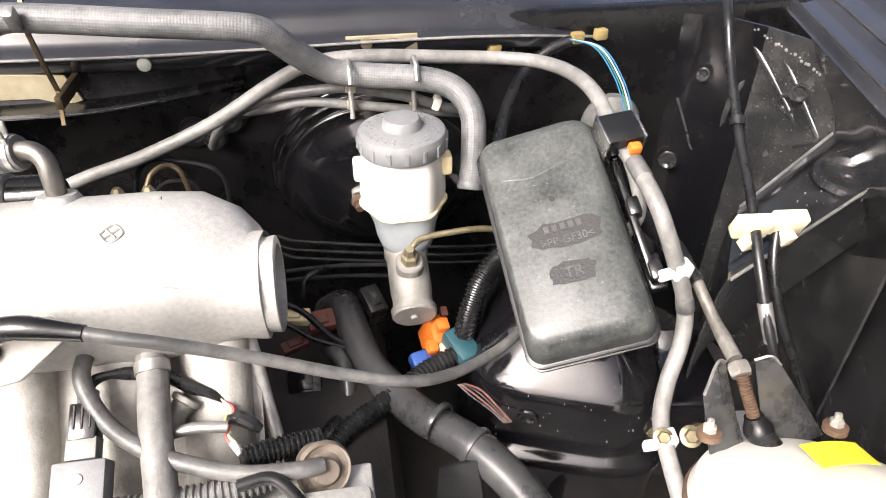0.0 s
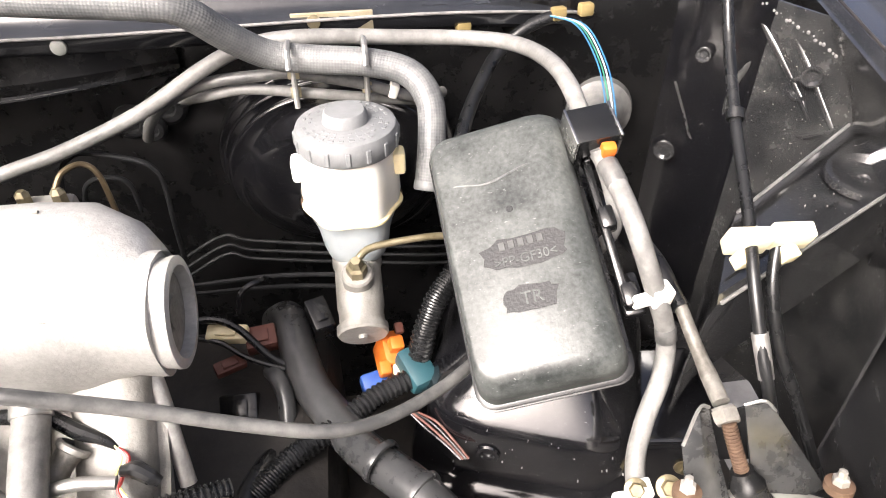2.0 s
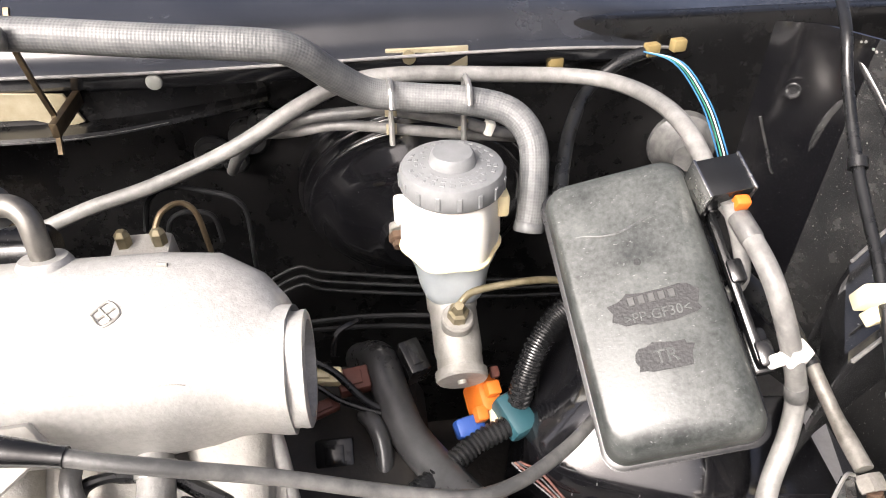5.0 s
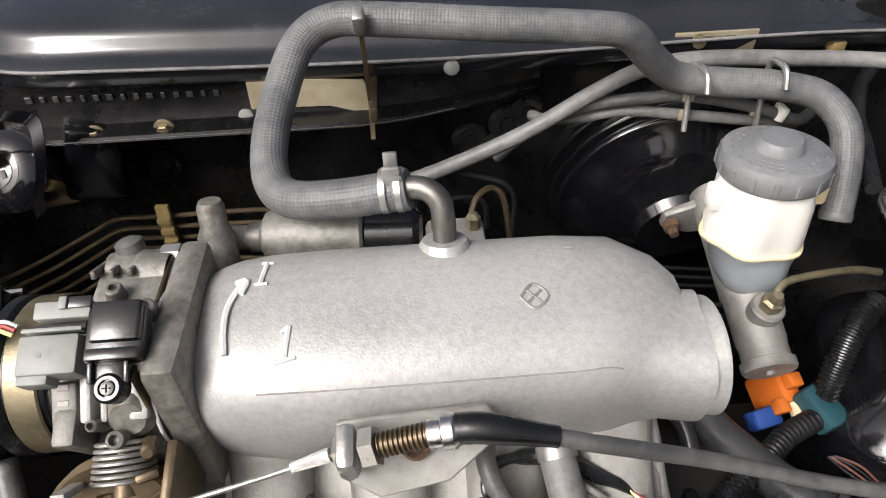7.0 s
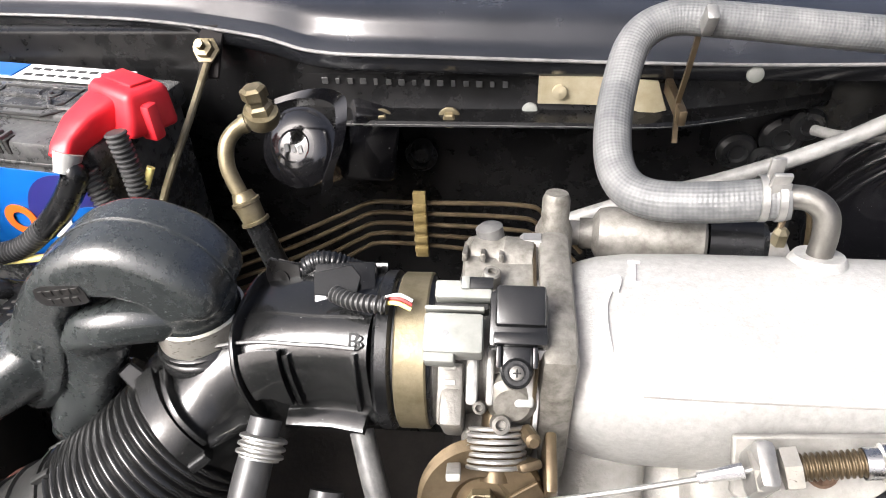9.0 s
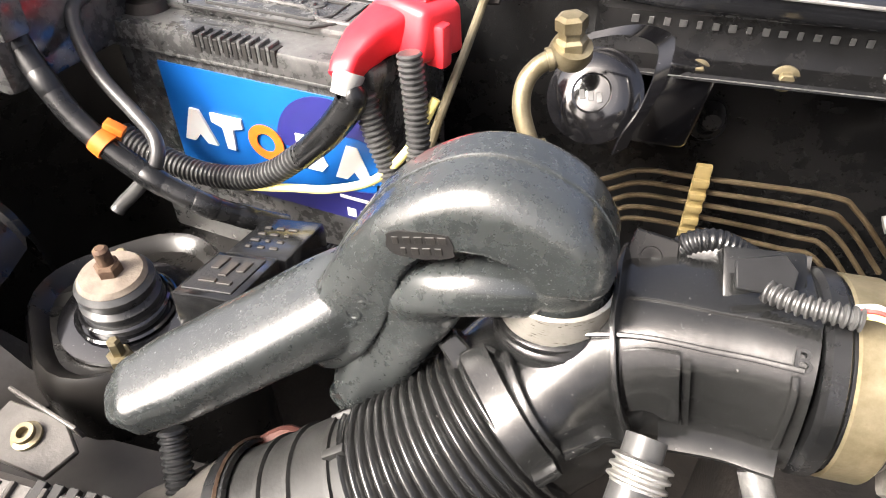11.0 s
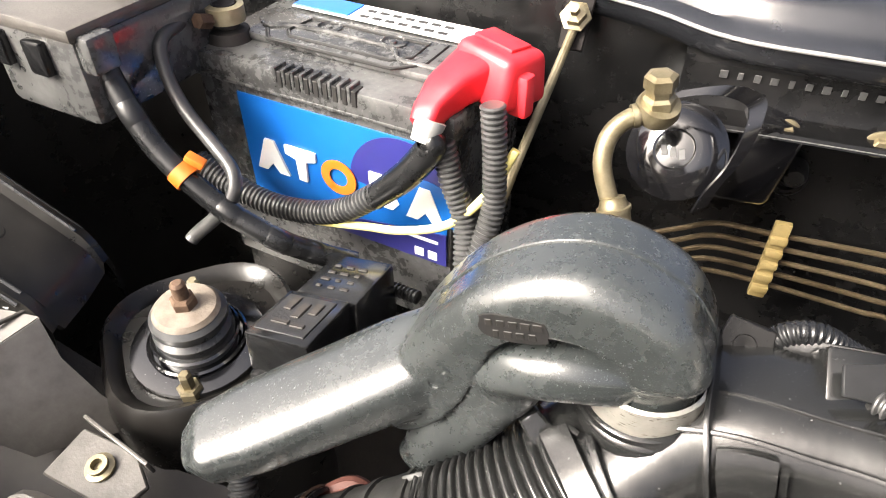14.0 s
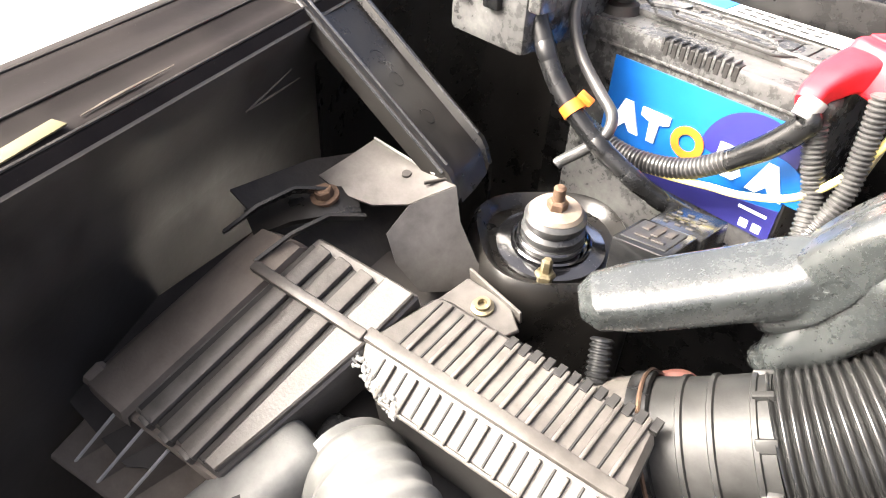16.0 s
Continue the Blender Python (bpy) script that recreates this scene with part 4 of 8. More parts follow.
# ================================================================= THROTTLE BODY
def throttle_body():
    t = thing("throttle_unit", (-0.39, 0.395, 0.86), "cast aluminium throttle body with sensor and cable cam", "throttle body")
    part("bore_housing", lathe_bm(aim((-0.358, 0.402, 0.908), (-1, 0, 0)), [(0.043, 0), (0.043, 0.012), (0.038, 0.016), (0.037, 0.05), (0.040, 0.054), (0.040, 0.062), (0, 0.062)], 36, cap=False), GRIMECAST, t)
    part("upper_casting", rbox_bm(pose(-0.378, 0.425, 0.938, 10), 0.045, 0.055, 0.030, 0.006), GRIMEPALE, t)
    part("rear_port", lathe_bm(aim((-0.378, 0.438, 0.945), (-1, 0.1, 0.05)), [(0.014, -0.016), (0.015, 0.0), (0.0125, 0.004), (0.012, 0.018), (0.009, 0.020), (0, 0.020)], 22, cap=False), GRIMEPALE, t)
    part("plug", lathe_bm(aim((-0.385, 0.448, 0.953), (-0.2, 0.2, 1)), [(0.008, 0), (0.008, 0.008), (0.005, 0.010), (0, 0.010)], 14, cap=False), GREYRUB, t)
    part("front_boss", lathe_bm(aim((-0.372, 0.372, 0.915), (0, -0.9, 0.3)), [(0.014, 0), (0.013, 0.014), (0.009, 0.018), (0, 0.018)], 20, cap=False), GRIMEPALE, t)
    part("side_rib", rbox_bm(pose(-0.402, 0.362, 0.905, 30), 0.012, 0.020, 0.040, 0.003), GRIMECAST, t)
    part("lower_casting", rbox_bm(pose(-0.378, 0.375, 0.885, 10), 0.040, 0.04, 0.035, 0.007), GRIMECAST, t)
    for p in ((-0.361, 0.368, 0.948), (-0.361, 0.358, 0.872), (-0.361, 0.445, 0.952)):
        part("flange_screw", lathe_bm(aim(p, (-1, 0, 0)), [(0.007, -0.004), (0.007, 0.006), (0.005, 0.008), (0, 0.008)], 6, cap=False), STEEL, t, smooth=False)
    # sensor with plug
    s = part("sensor", rbox_bm(pose(-0.3700, 0.3760, 0.9580, 30), 0.028, 0.028, 0.012, 0.002), PLASTIC, t, "black plastic pressure sensor")
    part("sensor_cap", rbox_bm(pose(-0.3690, 0.3785, 0.9655, 30), 0.0255, 0.0215, 0.008, 0.0015, taper=(0.92, 0.92)), PLASTIC, s)
    part("cap_step", rbox_bm(pose(-0.3690, 0.3640, 0.9575, 30), 0.0255, 0.0060, 0.009, 0.0012), PLASTIC, s)
    part("sensor_foot", rbox_bm(pose(-0.3705, 0.3580, 0.9490, 42), 0.016, 0.016, 0.009, 0.003), PLASTIC, s)
    part("sensor_eye", lathe_bm(aim((-0.3705, 0.3525, 0.9470), (0, -0.6, 0.8)), [(0.0072, -0.006), (0.0072, 0.003), (0.0058, 0.0045), (0.0042, 0.0045), (0.004, 0.002), (0.0, 0.002)], 28, cap=False), PLASTIC, s)
    part("screw", lathe_bm(aim((-0.3705, 0.3515, 0.9484), (0, -0.6, 0.8)), [(0.0034, 0), (0.0033, 0.0026), (0.002, 0.0031), (0, 0.0031)], 18, cap=False), BANDSTEEL, s)
    for rz in (0, 90):
        part("screw_slot", rbox_bm(aim((-0.3705, 0.3494, 0.9510), (0, -0.6, 0.8), rz), 0.0040, 0.0007, 0.0006, 0.0002, seg=1), AIRSLOT, s)
    for dx in (-0.0085, 0.0085):
        part("sensor_clip", rbox_bm(pose(-0.3705 + dx, 0.3570, 0.9535, 42), 0.0024, 0.010, 0.004, 0.0006), PLASTIC, s)
    c = part("grey_plug", rbox_bm(pose(-0.4010, 0.3700, 0.9525, 30), 0.029, 0.020, 0.016, 0.002), CONNGREY, t, "grey plastic connector plug")
    part("plug_shroud", rbox_bm(pose(-0.3970, 0.3890, 0.9640, 30), 0.028, 0.0095, 0.013, 0.0016), CONNGREY, c)
    part("plug_latch", rbox_bm(pose(-0.3905, 0.3885, 0.9712, 30), 0.016, 0.0060, 0.0022, 0.0006), PLASTIC, c)
    part("plug_bridge", rbox_bm(pose(-0.3960, 0.3875, 0.9722, 30), 0.0040, 0.0065, 0.0020, 0.0006), CONNGREY, c)
    part("plug_gap", rbox_bm(pose(-0.3975, 0.3815, 0.9600, 30), 0.026, 0.0030, 0.011, 0.0006), AIRSLOT, c)
    part("plug_rail", rbox_bm(pose(-0.4010, 0.3790, 0.9620, 30), 0.029, 0.0022, 0.006, 0.0006), CONNGREY, c)
    part("plug_step", rbox_bm(pose(-0.4075, 0.3605, 0.9475, 30), 0.015, 0.007, 0.012, 0.0014), CONNGREY, c)
    part("plug_dot", lathe_bm(aim((-0.4045, 0.3660, 0.9590), (0, -0.5, 0.86)), [(0.0015, 0), (0.0014, 0.0006), (0, 0.0006)], 12, cap=False), CAPGREY, c)
    # ridged casting behind the plug, gasket edge and fixing bosses
    part("gasket_edge", lathe_bm(aim((-0.3585, 0.402, 0.908), (-1, 0, 0)), [(0.0445, 0), (0.0452, 0.0006), (0.0452, 0.0018), (0.0445, 0.0024)], 48, cap=False, wobble=None), PALEMARK, t)
    for x, y, z, r in ((-0.392, 0.402, 0.949, 0.0055), (-0.364, 0.396, 0.955, 0.0065), (-0.384, 0.412, 0.956, 0.0048), (-0.396, 0.424, 0.944, 0.0050)):
        part("cast_boss", lathe_bm(aim((x, y, z), (0.1, -0.15, 1)), [(r * 1.25, -0.010), (r, 0.003), (r * 0.8, 0.004), (r * 0.5, 0.004), (r * 0.45, 0.001), (0, 0.001)], 16, cap=False), GRIMECAST, t)
    for k in range(3):
        part("cast_rib", rbox_bm(pose(-0.399 + 0.010 * k, 0.436, 0.9535, -22), 0.0030, 0.026, 0.005, 0.001), GRIMECAST, t)
    # cable cam with spring
    part("spring_core", lathe_bm(aim((-0.379, 0.360, 0.902), (0, -0.62, -0.55)), [(0.008, -0.01), (0.008, 0.03)], 16), BRONZE, t)
    axis = Vector((0.0, -0.62, -0.55)).normalized()
    side = Vector((1, 0, 0))
    fwd = axis.cross(side)
    coil = [Vector((-0.379, 0.356, 0.903)) + axis * (0.0031 * a / 6.283) + (0.0135 + 0.0003 * a / 6.283) * (side * math.cos(a) + fwd * math.sin(a)) for a in (float(q) for q in np.linspace(0, 6.283 * 7, 110))]
    bm = bmesh.new()
    sweep(bm, coil, 0.0012, 6)
    part("return_spring", bm, STEEL, t)
    cam_at, cam_ax = Vector((-0.386, 0.332, 0.872)), Vector((0.05, -0.66, 0.40))
    cam = part("cam_disc", lathe_bm(aim(cam_at, cam_ax), [(0.030, -0.004), (0.033, -0.003), (0.030, 0.0), (0.030, 0.003), (0.033, 0.005), (0.031, 0.007), (0.026, 0.006), (0.016, 0.006), (0.013, 0.002), (0, 0.002)], 40, cap=False), BRONZE, t, "brown plated cable cam")
    part("cam_nut", lathe_bm(aim(cam_at, cam_ax), [(0.009, 0.002), (0.009, 0.009), (0.005, 0.011), (0, 0.011)], 6, cap=False), GOLD, cam, smooth=False)
    part("cam_lever", rbox_bm(pose(-0.400, 0.338, 0.893, 48, 0, 4), 0.007, 0.004, 0.046, 0.001), CASTDARK, t)
    part("cam_lever", rbox_bm(pose(-0.366, 0.345, 0.888, 40, 0, 20), 0.012, 0.005, 0.040, 0.002), BRONZE, t)
    part("cam_arm", plate_bm(aim(cam_at + cam_ax * 0.012, cam_ax), [(-0.004, -0.006), (0.026, -0.010), (0.034, 0.004), (0.028, 0.016), (0.010, 0.006), (-0.004, 0.008)], 0.003, 0.0006), BRONZE, t)
    part("brass_screw", lathe_bm(aim((-0.372, 0.322, 0.885), (0, -0.5, 0.8)), [(0.004, -0.006), (0.004, 0.004), (0, 0.005)], 6, cap=False), GOLD, t, smooth=False)
    part("bracket", rbox_bm(pose(-0.352, 0.345, 0.880, 20), 0.006, 0.03, 0.05, 0.002), BRONZE, t)
    # cast ribs, lettered pad and cavities of the housing
    part("lettered_pad", rbox_bm(pose(-0.403, 0.360, 0.922, 48), 0.013, 0.032, 0.006, 0.002), GRIMECAST, t)
    for k in range(4):
        part("pad_letter", rbox_bm(pose(-0.403, 0.3515 + 0.0052 * k, 0.9165 + 0.0058 * k, 48), 0.006, 0.0032, 0.0014, 0.0004, seg=1), CASTDARK, t)
    for x, w in ((-0.392, 0.006), (-0.383, 0.004), (-0.366, 0.010)):
        part("cast_rib", rbox_bm(pose(x, 0.368, 0.928, 46), w, 0.030, 0.012, 0.002), CAST, t)
    for x, y, z, r in ((-0.388, 0.355, 0.918, 0.003), (-0.377, 0.350, 0.912, 0.0045)):
        part("cast_boss", lathe_bm(aim((x, y, z), (0, -0.65, 0.75)), [(r * 1.3, -0.006), (r, 0.006), (r * 0.6, 0.007), (r * 0.5, 0.003), (0, 0.003)], 16, cap=False), GRIMECAST, t)
    part("idle_screw", lathe_bm(aim((-0.364, 0.352, 0.905), (0.2, -0.7, 0.4)), [(0.004, 0), (0.004, 0.012), (0.0025, 0.014), (0, 0.014)], 10, cap=False), BRONZE, t)
    t.location += Vector((0.003, -0.002, 0.003))
    return t


throttle_body()


# throttle cable bracket and cable
def cable_bracket():
    t = thing("cable_bracket", (-0.22, 0.335, 0.89), "cast bracket holding the threaded throttle cable end", "bracket")
    part("bracket_plate", plate_bm(pose(-0.22, 0.336, 0.905, 55), [(-0.045, 0.018), (0.03, 0.022), (0.04, 0.008), (0.01, -0.016), (-0.025, -0.022), (-0.045, -0.010)], 0.005, 0.001), CASTDARK, t)
    part("bracket_ear", rbox_bm(pose(-0.258, 0.325, 0.922, 20), 0.010, 0.022, 0.026, 0.004), STEEL, t)
    part("lock_nut", lathe_bm(aim((-0.262, 0.323, 0.923), (1, -0.02, 0.29)), [(0.010, 0), (0.010, 0.007)], 6), BANDWORN, t, smooth=False)
    part("lock_nut", lathe_bm(aim((-0.250, 0.323, 0.9265), (1, -0.02, 0.29)), [(0.010, 0), (0.010, 0.007)], 6), BANDWORN, t, smooth=False)
    part("threaded_sleeve", ribbed_bm([(-0.243, 0.3228, 0.9285), (-0.230, 0.3225, 0.932), (-0.218, 0.322, 0.9355)], 0.0056, 0.0024, 0.0012), BRONZE, t)
    part("sleeve_collar", lathe_bm(aim((-0.219, 0.322, 0.935), (1, -0.05, 0.2)), [(0.007, 0), (0.007, 0.006), (0.0085, 0.007), (0.0085, 0.012), (0.007, 0.014), (0, 0.014)], 18, cap=False), CHROME, t)
    part("bolt_ring", lathe_bm(aim((-0.226, 0.3335, 0.912), (0, -0.8, 0.6)), [(0.0075, -0.002), (0.0075, 0.003), (0.006, 0.0035), (0.004, 0.001), (0, 0.001)], 18, cap=False), RUST, t)
    return t


cable_bracket()
solo("throttle_cable_sleeve", tube_bm([(-0.207, 0.3218, 0.938), (-0.192, 0.320, 0.939), (-0.160, 0.316, 0.934)], [0.0074, 0.0074, 0.0052], 16), RUBBER, "black rubber boot on the throttle cable", "cable boot")
hose("throttle_cable", [(-0.165, 0.3165, 0.935), (-0.144, 0.314, 0.930), (-0.115, 0.313, 0.921), (-0.070, 0.317, 0.899), (-0.019, 0.318, 0.875), (0.026, 0.318, 0.860), (0.059, 0.330, 0.850), (0.094, 0.355, 0.840), (0.117, 0.375, 0.836), (0.14, 0.40, 0.828)], 0.0042, GREYRUB, "grey sheathed throttle cable sagging across the bay", "cable")
hose("throttle_wire", [(-0.262, 0.323, 0.925), (-0.31, 0.320, 0.910), (-0.365, 0.318, 0.893)], 0.0014, STEEL, "thin bare steel throttle wire", "cable")
solo("wire_ferrule", tube_bm([(-0.285, 0.3215, 0.918), (-0.266, 0.323, 0.924)], [0.0026, 0.0036], 10), CHROME, "small steel ferrule on the throttle wire", "ferrule")


# ================================================================= INTAKE TUBE
def intake_tube():
    t = thing("intake_tube", (-0.50, 0.385, 0.87), "black plastic air intake tube with bellows", "air intake tube")
    part("cuff_clamp", lathe_bm(aim((-0.412, 0.399, 0.913), (-1, 0, -0.02)), [(0.0425, 0), (0.0435, 0.001), (0.0435, 0.016), (0.0425, 0.017)], 44, cap=False), GOLD, t, "dull yellowed zinc clamp band")
    part("cuff", lathe_bm(aim((-0.410, 0.399, 0.913), (-1, 0, -0.02)), [(0.0405, 0), (0.0418, 0.002), (0.0418, 0.020), (0.0445, 0.022), (0.0445, 0.028), (0.042, 0.030), (0, 0.030)], 44, cap=False), RUBBER, t)
    bm = bmesh.new()
    line = catmull([(-0.436, 0.400, 0.912), (-0.466, 0.404, 0.909), (-0.500, 0.406, 0.901), (-0.526, 0.400, 0.886), (-0.544, 0.389, 0.871), (-0.558, 0.378, 0.860)], 6)
    sweep(bm, line, interp_list([0.0395, 0.0378, 0.0385, 0.0415, 0.0435, 0.0425], len(line)), 56, squarish(2.9), up=(0, 0.08, 1))
    part("rigid_tube", bm, TUBEBLACK, t)
    radii = interp_list([0.0395, 0.0378, 0.0385, 0.0415, 0.0435, 0.0425], len(line))

    def skin(q, f, lift=0.0):
        """A point on the tube: q along it, f degrees from the top towards the front; and the way out."""
        n = len(line) - 1
        x = min(max(q, 0.0), 1.0) * n
        k = min(int(x), n - 1)
        w = x - k
        ta = (line[k + 1] - line[max(k - 1, 0)]).normalized()
        tb = (line[min(k + 2, n)] - line[k]).normalized()
        tg = ta.lerp(tb, w).normalized()
        u = Vector((0, 0.08, 1))
        u = (u - tg * u.dot(tg)).normalized()
        v = tg.cross(u)
        v = v if v.y < 0 else -v
        cu, cv = squarish(2.9)(radians(f))
        p = line[k].lerp(line[k + 1], w)
        out = u * cu + v * cv
        return p + out * (radii[k] + (radii[k + 1] - radii[k]) * w) + out.normalized() * lift, out.normalized()

    def ridge(name, qf, wide, high):
        """A moulded rib standing on the tube along (q, f) points."""
        pts = [skin(p.x, p.y * 100, high * 0.3) for p in catmull([(q, f / 100, 0) for q, f in qf], 6)]
        bm = bmesh.new()
        sweep(bm, [p for p, _ in pts], [(high * 0.8, wide / 2)] * len(pts), 12, squarish(4.5), up=[tuple(o) for _, o in pts])
        part(name, bm, TUBEBLACK, t)

    def plate(name, corners, lift, thick=0.004):
        """A flat moulded pad between four (q, f) corners."""
        c = [Vector((q, f)) for q, f in corners]
        grid = [[skin(*(c[0].lerp(c[1], i / 7).lerp(c[3].lerp(c[2], i / 7), k / 7)), lift)[0] for k in range(8)] for i in range(8)]
        bm = sheet_bm(grid, thick)
        part(name, bm, TUBEBLACK, t)

    ridge("seam_ridge", [(0.50, 27), (0.46, 33), (0.37, 44), (0.25, 51), (0.12, 53), (0.03, 53)], 0.0024, 0.0042)
    ridge("seam_ridge", [(0.94, -6), (0.86, -4), (0.78, 1)], 0.0028, 0.0040)
    ridge("seam_line", [(0.40, 10), (0.29, 18), (0.17, 22), (0.03, 22)], 0.0012, 0.0010)
    ridge("cross_rib", [(0.40, -30), (0.405, -8), (0.412, 8), (0.425, 28), (0.435, 48), (0.452, 64), (0.475, 80), (0.50, 92)], 0.0030, 0.0062)
    ridge("back_ridge", [(0.40, -30), (0.25, -27), (0.03, -26)], 0.0032, 0.0050)
    plate("pad", [(0.415, 51), (0.290, 57), (0.290, 92), (0.445, 86)], 0.0062)
    plate("pad_step", [(0.285, 61), (0.268, 61), (0.268, 95), (0.285, 95)], 0.0030)
    ridge("panel_edge", [(0.045, 58), (0.04, 75), (0.045, 96)], 0.0030, 0.0030)
    ridge("lower_lip", [(0.03, 106), (0.15, 107), (0.30, 106), (0.36, 104)], 0.0050, 0.0090)
    ridge("lower_lip", [(0.80, 73), (0.73, 78), (0.66, 84), (0.58, 89), (0.52, 93)], 0.0055, 0.0070)
    ridge("elbow_rib", [(0.745, 4), (0.768, 18), (0.79, 34), (0.805, 52), (0.815, 70)], 0.0040, 0.0055)
    plate("elbow_band", [(0.955, -6), (0.815, -2), (0.87, 74), (1.0, 74)], 0.0052, 0.006)
    ridge("elbow_foot", [(0.99, 74), (0.93, 75), (0.87, 76)], 0.0060, 0.0085)
    # faceted lug between the bellows and the branch
    part("elbow_lug", rbox_bm(aim(skin(0.95, -16, 0.004)[0], skin(0.95, -16)[1], 35), 0.017, 0.013, 0.014, 0.0012, taper=(0.55, 0.8), seg=1), TUBEBLACK, t)
    # bellows
    bm = bmesh.new()
    bl = resample(catmull([(-0.553, 0.381, 0.863), (-0.572, 0.368, 0.848), (-0.591, 0.357, 0.834), (-0.611, 0.348, 0.821)], 10), 0.00065)
    sweep(bm, bl, [0.0436 + 0.0034 * abs(math.sin(math.pi * i / 9.0)) ** 0.8 for i in range(len(bl))], 56)
    part("bellows", bm, TUBEBLACK, t)
    bm = bmesh.new()
    line = catmull([(-0.609, 0.349, 0.822), (-0.641, 0.338, 0.802), (-0.677, 0.326, 0.783)], 4)
    sweep(bm, line, 0.0455, 36)
    part("straight_cuff", bm, CUFF, t)
    for k in range(5):
        a = radians(20 + 36 * k)
        ax = Vector((-0.87, -0.33, -0.42)).normalized()
        u = Vector((0, 0, 1)) - ax * ax.z
        u.normalize()
        v = ax.cross(u)
        c = Vector((-0.616, 0.346, 0.817)) + (u * math.sin(a) + v * math.cos(a)) * 0.0452
        part("lug", rbox_bm(aim(c, ax, math.degrees(a)), 0.008, 0.005, 0.012, 0.001), CUFF, t)
    for d_, r_ in ((0.0, 0.0475), (0.024, 0.0468), (0.042, 0.0468)):
        c = Vector((-0.618, 0.3455, 0.816)) + Vector((-0.83, -0.29, -0.47)).normalized() * d_
        part("cuff_rib", lathe_bm(aim(c, (-0.83, -0.29, -0.47)), [(0.0450, -0.0022), (r_, -0.0014), (r_, 0.0014), (0.0450, 0.0022)], 40, cap=False), CUFF, t)
    part("box_clamp", lathe_bm(aim((-0.668, 0.329, 0.788), (-0.83, -0.29, -0.47)), [(0.047, 0), (0.0495, 0.001), (0.0495, 0.005), (0.050, 0.006), (0.050, 0.014), (0.047, 0.015)], 40, cap=False), RUBBER, t)
    part("clamp_wire", lathe_bm(aim((-0.671, 0.328, 0.7865), (-0.83, -0.29, -0.47)), [(0.050, 0), (0.0515, 0.001), (0.050, 0.003)], 40, cap=False), RUST, t, "rusty wire clamp")
    # upright branch for the resonator
    bm = bmesh.new()
    line = catmull([(-0.531, 0.394, 0.890), (-0.539, 0.396, 0.915), (-0.543, 0.3975, 0.940)], 4)
    sweep(bm, line, [0.037, 0.0355, 0.033, 0.030, 0.0275, 0.0255, 0.0228, 0.0215, 0.021][: len(line)], 32)
    part("branch", bm, TUBEBLACK, t)
    part("branch_collar", lathe_bm(aim((-0.542, 0.397, 0.917), (-0.08, 0.03, 1)), [(0.0275, -0.006), (0.0286, -0.0045), (0.0286, 0.001), (0.0275, 0.003), (0.0268, 0.0034), (0.0268, 0.0062), (0.0255, 0.0072), (0.0235, 0.0075)], 40, cap=False), TUBEBLACK, t)
    part("moulded_letter", text_bm("B", 0.013, pose(-0.449, 0.3700, 0.9462, 46), 0.0005), CLEANBOX, t, smooth=False)
    # top tab with a hole, and the wiring block
    ring = [(-0.012, -0.010), (0.014, -0.008), (0.012, 0.010), (-0.008, 0.012)]
    part("top_tab", plate_bm(pose(-0.505, 0.432, 0.934, 62, 0, -6), ring, 0.004, 0.0008), SATIN, t)
    part("tab_hole", lathe_bm(pose(-0.504, 0.432, 0.9345, 62, 0, -6) @ pose(0, 0, 0.0042), [(0.005, 0), (0.0048, 0.001), (0.003, 0.001), (0, 0.0005)], 18, cap=False), SATIN, t)
    part("socket_block", rbox_bm(pose(-0.461, 0.412, 0.942, 34, 0, 6), 0.034, 0.030, 0.020, 0.002), TUBEBLACK, t)
    part("block_hole", lathe_bm(pose(-0.458, 0.401, 0.946, 64, 0, 6), [(0.0055, 0.002), (0.005, 0.004), (0.003, 0.004), (0, 0.003)], 18, cap=False), AIRSLOT, t)
    return t


intake_tube()


